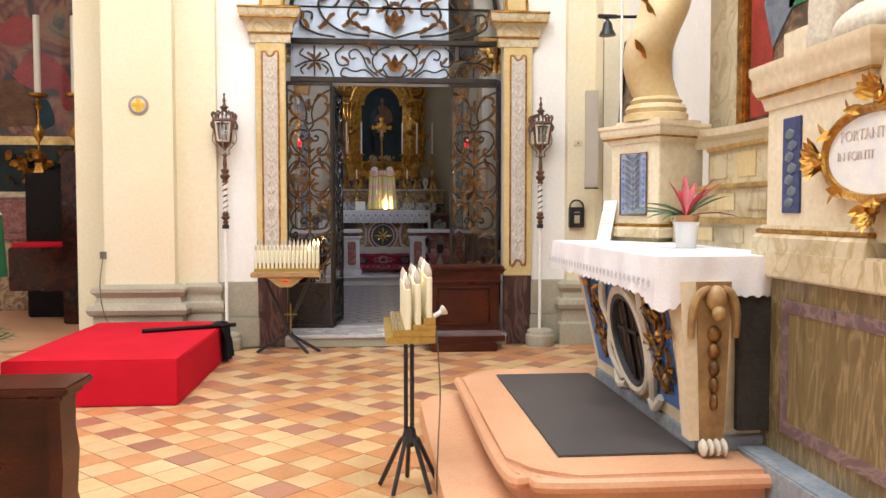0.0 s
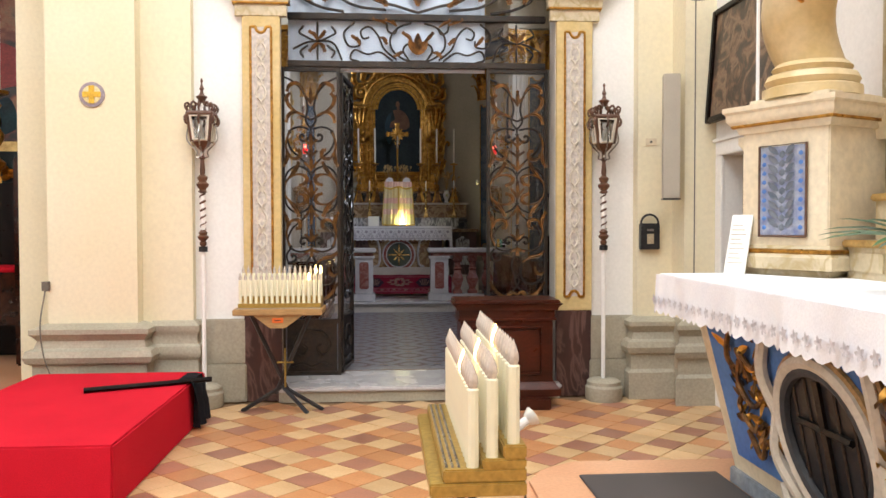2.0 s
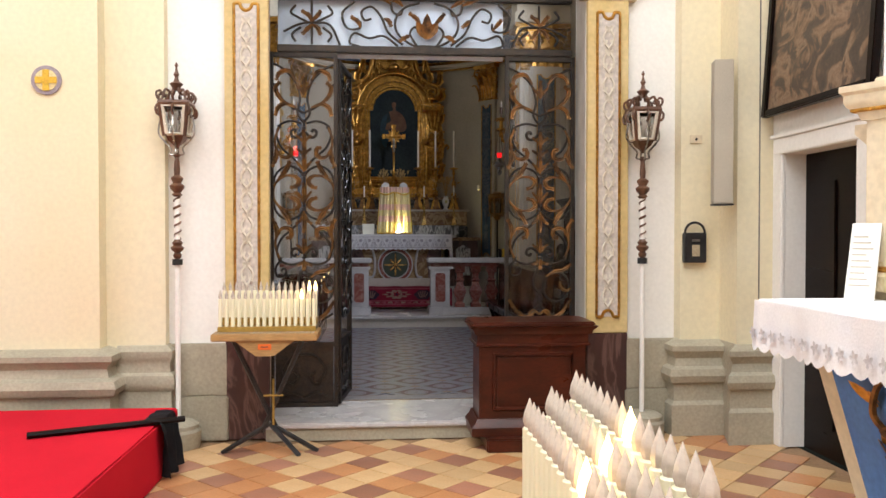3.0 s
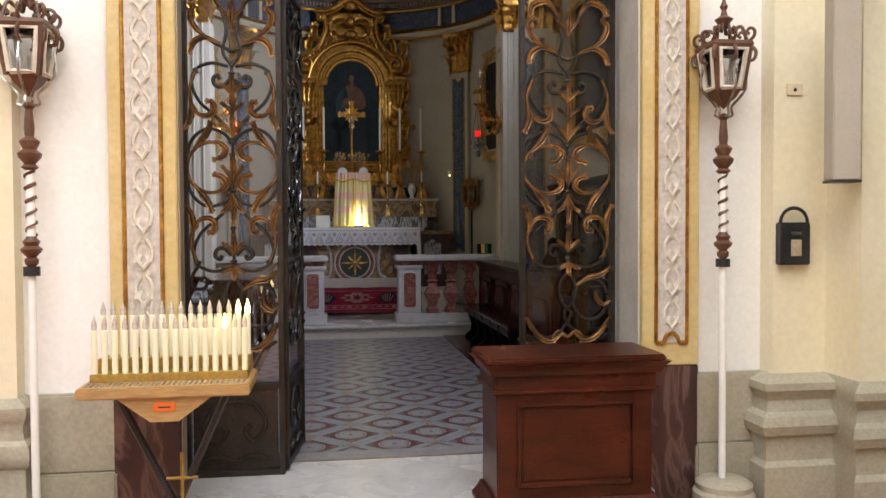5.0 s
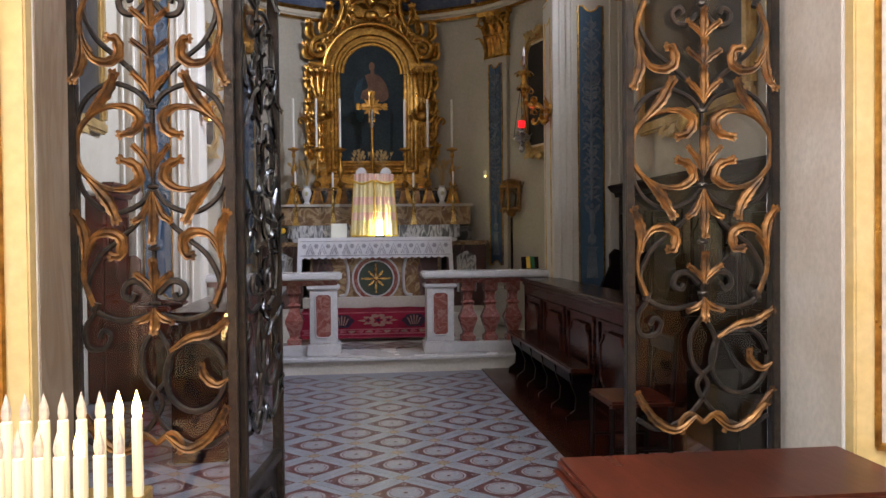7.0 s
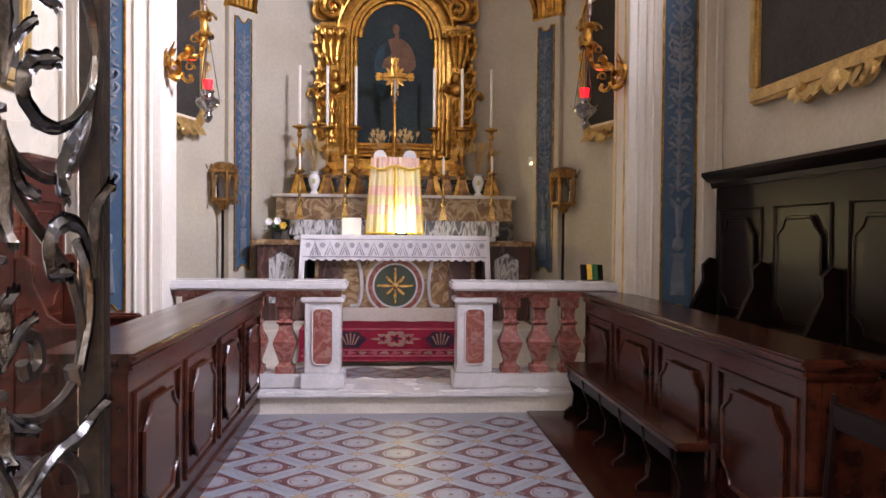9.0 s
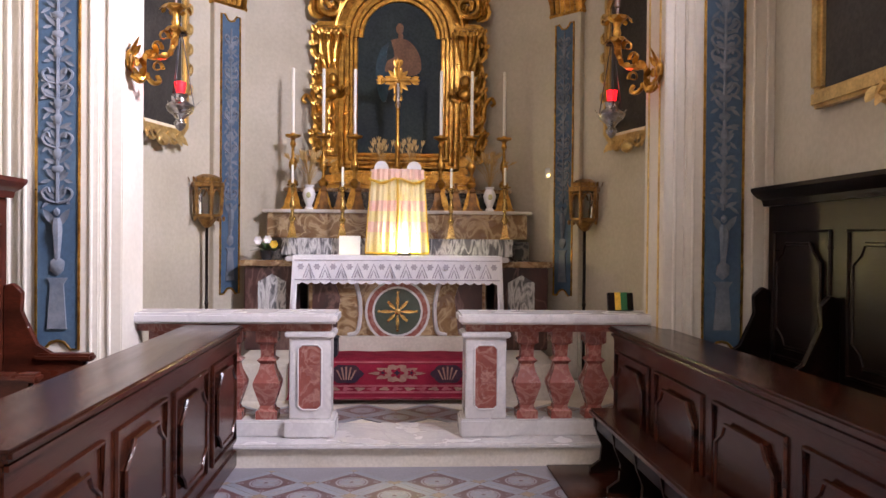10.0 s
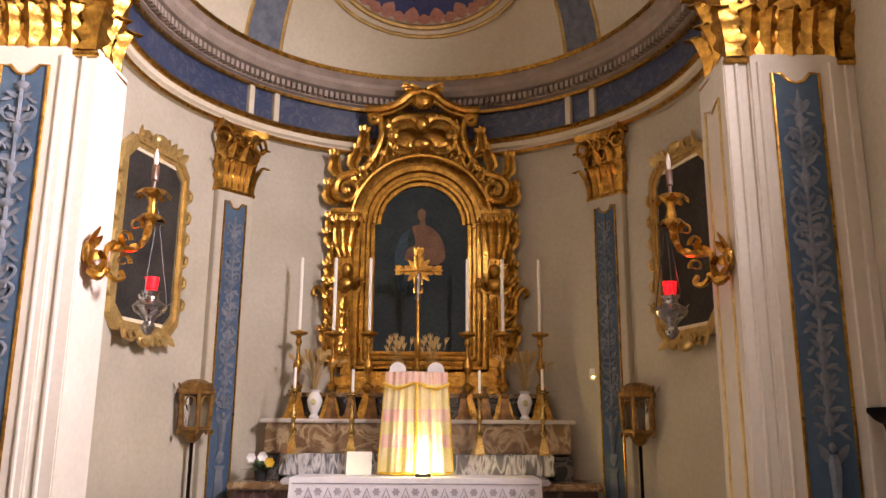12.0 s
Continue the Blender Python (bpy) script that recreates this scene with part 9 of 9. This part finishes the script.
for i in range(16):
    a, e = rnd.uniform(0, 6.28), rnd.uniform(0.5, 1.3)
    tip = Vector((math.cos(a) * math.cos(e) * 0.62, math.sin(a) * math.cos(e) * 0.62, 0.26 + 0.55 * math.sin(e)))
    path = smooth_path([(0, 0, 0.26), tip * 0.55 + Vector((0, 0, 0.18)), tip], 5)
    tube(path, 0.005, 4, bm)
    for p, q in zip(path[2:], path[3:]):
        for s in (-1, 1):
            d = (q - p).normalized()
            leaf(p, p + d * 0.08 + d.cross(Vector((0, 0, 1))) * s * 0.10, 0.02, bm, normal=(0, 0, 1), bend=-0.2)
part("fronds", bm, M["plant_green"], t, "green fronds")
t = thing("pier_cable", "thin grey cable hanging down the pier from a box", "cable", at=(-3.0, 9.76, 0))
part("junction_box", box(-0.16, -0.10, 0.10, 0.14, 1.02, 1.10, 0.004), M["cable"], t)
part("cable", tube(smooth_path([(-0.13, 0.10, 1.02), (-0.12, -0.03, 0.72), (-0.06, -0.05, 0.40), (0.12, -0.06, 0.05), (0.2, -0.06, 0.012)], 6), 0.006, 5), M["cable"], t)

t = thing("far_altar", "gilded side altar with candles below a painting", "altar", at=(-6.0, 13.9, 0))
part("table", box(-1.4, 1.3, -0.1, 0.6, 0, 1.1, 0.02), M["marble_brown"], t)
part("table_edge", box(-1.45, 1.35, -0.16, 0.6, 1.1, 1.2, 0.02), M["marble_red"], t)
part("upper_tier", box(-1.4, 1.3, 0.15, 0.6, 1.2, 1.75, 0.02), M["marble_red"], t, "red marble tier")
part("tier_edge", box(-1.45, 1.35, 0.10, 0.6, 1.75, 1.85, 0.02), M["marble_faux"], t)
bm = bmesh.new()
rnd = random.Random(41)
for i in range(70):
    x, z = rnd.uniform(-1.2, 1.3), rnd.uniform(1.9, 2.5)
    leaf((x, 0.25, z), (x + rnd.uniform(-0.2, 0.2), 0.18, z + rnd.uniform(-0.12, 0.2)), 0.12, bm, bend=0.3)
part("gilt_carving", bm, M["gold"], t, "carved gilt ornament")
part("dark_field", box(-1.3, 1.3, 0.3, 0.5, 1.85, 2.6), M["paint_green"], t)
t = thing("far_painting", "large painting with red and ochre tones in a gilt frame", "painting", at=(-6.0, 14.45, 2.75))
part("canvas", box(-1.5, 1.25, -0.06, 0, 0, 3.2), M["paint_scene"], t, "dark painted canvas")
def drape(outline, seed, depth=-0.006):
    """A soft-edged painted shape on a canvas, from a coarse outline."""
    rnd = random.Random(seed)
    ring = smooth_path([(x + rnd.uniform(-0.03, 0.03), 0, z + rnd.uniform(-0.03, 0.03)) for x, z in outline + outline[:1]], 5)[:-1]
    bm = prism([(p.x, p.z) for p in ring], depth)
    bm.transform(Matrix.Translation((0, -0.061, 0)))
    return bm


part("red_robe", drape([(0.05, 0.95), (0.30, 1.35), (0.62, 1.30), (0.90, 0.95), (1.02, 0.50), (0.80, 0.45), (0.68, 0.78), (0.42, 0.72), (0.20, 0.80)], 1), M["paint_red"], t, "red painted robe")
part("ochre_robe", drape([(-0.25, 0.85), (0.10, 0.92), (0.30, 0.62), (0.42, 0.22), (0.10, 0.16), (-0.30, 0.20), (-0.42, 0.55)], 2), M["paint_skin"], t, "ochre painted robe")
part("blue_robe", drape([(0.34, 0.52), (0.55, 0.60), (0.66, 0.30), (0.60, 0.12), (0.42, 0.14)], 3), M["paint_blue"], t, "blue-grey painted robe")
part("red_cloak", drape([(-0.3, 1.6), (0.1, 1.95), (0.45, 1.8), (0.3, 1.5), (0.0, 1.45)], 4), M["paint_red"], t, "red painted cloak")
for a in ((-1.65, -1.5, -0.15, 3.35), (1.25, 1.42, -0.15, 3.35), (-1.5, 1.25, -0.2, 0.0), (-1.5, 1.25, 3.2, 3.35)):
    part("frame_bar", box(a[0], a[1], -0.12, 0, a[2], a[3], 0.03), M["gold_pale"], t, "gilt frame bar")
for x in (-5.35, -4.80):
    tt = candlestick((x, 13.80, 1.85), 1.5, 1.2, 0.05, 0.16, "far altar candlesticks")
t = thing("priest_seat", "dark wooden choir seat with a red cushion", "seat", at=(-4.72, 12.6, 0))
part("side_panel", box(0.30, 0.80, -0.45, 0.5, 0, 2.35, 0.02), M["wood_pew"], t)
part("back", box(-0.5, 0.30, 0.35, 0.5, 0, 2.1, 0.02), M["wood_dark"], t)
part("seat", box(-0.45, 0.30, -0.35, 0.35, 0.45, 1.05, 0.02), M["wood_pew"], t)
part("cushion", box(-0.42, 0.28, -0.36, 0.3, 1.05, 1.11, 0.025), M["red_carpet"], t, "red cushion")
t = thing("draped_table", "small table under a green cloth with a white cover", "table", at=(-4.95, 10.9, 0))
b_ = lathe([(0.34, 0.75), (0.33, 1.0), (0.30, 1.45), (0.29, 1.50)], 28)
for v in b_.verts:
    k = 1 + 0.05 * math.sin(9 * math.atan2(v.co.y, v.co.x)) * (1.5 - v.co.z)
    v.co.x, v.co.y = v.co.x * k, v.co.y * k
part("green_cloth", b_, M["green_cloth"], t, "green cloth", 60)
part("white_cover", lathe([(0.31, 1.495), (0.28, 1.53), (0.1, 1.58), (0.02, 1.60)], 24), M["cloth_white"], t, "white cover")
part("stand", lathe([(0.24, 0), (0.24, 0.04), (0.05, 0.08), (0.05, 0.8)], 16), M["wood_dark"], t)

# ---- floors ----
# patterned cement tiles of the chapel, laid on the diagonal


def chapel_tile_mesh():
    s = 0.5585 / math.sqrt(2) - 0.0015
    h = s / 2
    b = bmesh.new()
    m45 = Matrix.Rotation(radians(45), 4, "Z")
    moved(box(-h, h, -h, h, -0.012, 0.0), m45, b)

    def flat(pts, slot, z):
        vs = [b.verts.new((x, y, z)) for x, y in pts]
        b.faces.new(vs).material_index = slot
    def diamond(r, slot, z, cx=0.0, cy=0.0):
        flat([(cx + r, cy), (cx, cy + r), (cx - r, cy), (cx, cy - r)], slot, z)

    def round_(cx, cy, r, slot, z, n=16):
        flat([(cx + r * math.cos(a), cy + r * math.sin(a)) for a in np.linspace(0, 2 * math.pi, n, endpoint=False)], slot, z)
    # blue-grey bands between pale lines, round an oxblood diamond
    diamond(0.2765, 1, 0.0003)
    diamond(0.269, 4, 0.0005)
    diamond(0.208, 1, 0.0007)
    diamond(0.200, 2, 0.0009)
    # medallion: pale ring, grey heart and four petals
    round_(0, 0, 0.108, 1, 0.0011, 24)
    round_(0, 0, 0.095, 2, 0.0013, 24)
    round_(0, 0, 0.089, 0, 0.0015, 24)
    for k in range(4):
        a = radians(45 + 90 * k)
        c_, s_ = math.cos(a), math.sin(a)
        flat([(0.052 * c_ + 0.042 * math.cos(u) * c_ - 0.030 * math.sin(u) * s_, 0.052 * s_ + 0.042 * math.cos(u) * s_ + 0.030 * math.sin(u) * c_) for u in np.linspace(0, 2 * math.pi, 12, endpoint=False)], 1, 0.0017)
        flat([(0.052 * c_ + 0.028 * math.cos(u) * c_ - 0.017 * math.sin(u) * s_, 0.052 * s_ + 0.028 * math.cos(u) * s_ + 0.017 * math.sin(u) * c_) for u in np.linspace(0, 2 * math.pi, 10, endpoint=False)], 4, 0.0019)
        # small rings in the points of the diamond, ochre stars where the bands cross
        b_ = radians(90 * k)
        round_(0.158 * math.cos(b_), 0.158 * math.sin(b_), 0.017, 1, 0.0011, 10)
        round_(0.158 * math.cos(b_), 0.158 * math.sin(b_), 0.011, 2, 0.0013, 8)
        r = Matrix.Rotation(b_, 2)
        flat([tuple(r @ Vector(p)) for p in ((0.2785, 0), (0.244, 0.034), (0.246, 0.012), (0.208, 0), (0.246, -0.012), (0.244, -0.034))], 2, 0.0011)
        flat([tuple(r @ Vector(p)) for p in ((0.2785, 0), (0.252, 0.0265), (0.226, 0), (0.252, -0.0265))], 3, 0.0013)
    round_(0, 0, 0.014, 2, 0.0021, 8)
    me = bpy.data.meshes.new("cement_tile")
    b.to_mesh(me)
    b.free()
    for m in ("cement_grey", "cement_pale", "cement_red", "cement_ochre", "cement_blue"):
        me.materials.append(M[m])
    return me


FC = thing("floor_chapel", "grey cement tile floor with oxblood and ochre medallions", "floor", kind="structure", at=(0, 0, CF))
tile_me = chapel_tile_mesh()
P_ = 0.5585
for j in range(23):
    for i in range(-6, 7):
        x = -0.01 + (i + (0.5 if j % 2 else 0)) * P_
        y = 11.1055 + j * P_ / 2
        if -2.45 < x < 2.0 and 11.0 < y < 16.1:
            ob = new("cement_tile", tile_me)
            ob.parent, ob.location = FC, (x, y, 0)
for j in range(2):
    for i in range(-3, 4):
        ob = new("cement_tile", tile_me)
        ob.parent, ob.location = FC, (-0.01 + (i + 0.5 * j) * P_, 17.15 + j * P_ / 2, 0.1345)
part("border_course", box(-1.3, 1.4, 10.80, 10.99, -0.012, 0.003, 0.002), M["cement_ochre"], FC, "ochre border course")
part("pale_course", box(-1.3, 1.4, 10.815, 10.965, 0.003, 0.005), M["cement_pale"], FC, "pale border course")

# nave floor: square cotto tiles on the diagonal
TS = 0.2195
D_ = TS * math.sqrt(2)


def cotto(bm=None):
    h = TS / 2 - 0.0018
    b = bmesh.new()
    vs = [b.verts.new(p) for p in ((-h, -h, -0.012), (h, -h, -0.012), (h, h, -0.012), (-h, h, -0.012), (-h + 0.002, -h + 0.002, 0), (h - 0.002, -h + 0.002, 0), (h - 0.002, h - 0.002, 0), (-h + 0.002, h - 0.002, 0))]
    for f in ((4, 5, 6, 7), (0, 1, 5, 4), (1, 2, 6, 5), (2, 3, 7, 6), (3, 0, 4, 7)):
        b.faces.new([vs[k] for k in f])
    b.transform(Matrix.Rotation(radians(45), 4, "Z"))
    return b


FN = thing("floor_nave", "worn diagonal cotto tile floor in orange, cream and brown", "floor", kind="structure")
kinds = ("terracotta", "tile_cream", "tile_dark")
near = {}
for k in kinds:
    b = cotto()
    me = bpy.data.meshes.new("cotto_tile")
    b.to_mesh(me)
    b.free()
    me.materials.append(M[k])
    near[k] = me
far = {k: ([], []) for k in kinds}
proto = [v.co.copy() for v in near["terracotta"].vertices]
faces_ = [tuple(p.vertices) for p in near["terracotta"].polygons]
rnd = random.Random(77)
OX, OY = -0.591 + D_ / 2, 7.552
count = 0
for a in range(-60, 61):
    for c in range(-60, 61):
        x, y = OX + (a - c) * D_ / 2, OY + (a + c) * D_ / 2
        if not (-8.9 < x < 2.6 and -4.9 < y < 10.02):
            continue
        fade = min(max((y - 5.8) / 1.6, 0), 1)
        if a % 2 == 0 and c % 2 == 0:
            k = "tile_dark" if rnd.random() < 0.25 + 0.70 * fade else "terracotta"
        elif (a + c) % 2 == 0:
            k = "tile_cream" if rnd.random() < 0.25 + 0.15 * fade else "terracotta"
        else:
            k = "tile_cream" if rnd.random() < 0.80 else "terracotta"
        dz = rnd.uniform(-0.0006, 0.0006)
        if -1.75 < x < 1.7 and 5.9 < y and count < 300 and not (x > 0.15 and y < 7.0):
            count += 1
            ob = new("cotto_tile", near[k])
            ob.parent, ob.location = FN, (x, y, dz)
        else:
            vs, fs = far[k]
            n0 = len(vs)
            vs += [(p.x + x, p.y + y, p.z + dz) for p in proto]
            fs += [tuple(n0 + i for i in f) for f in faces_]
for k in kinds:
    me = bpy.data.meshes.new("cotto_tiles")
    me.from_pydata(far[k][0], [], far[k][1])
    me.materials.append(M[k])
    ob = new("cotto_tiles", me)
    ob.parent = FN
    tagged(ob, kind="stuff")
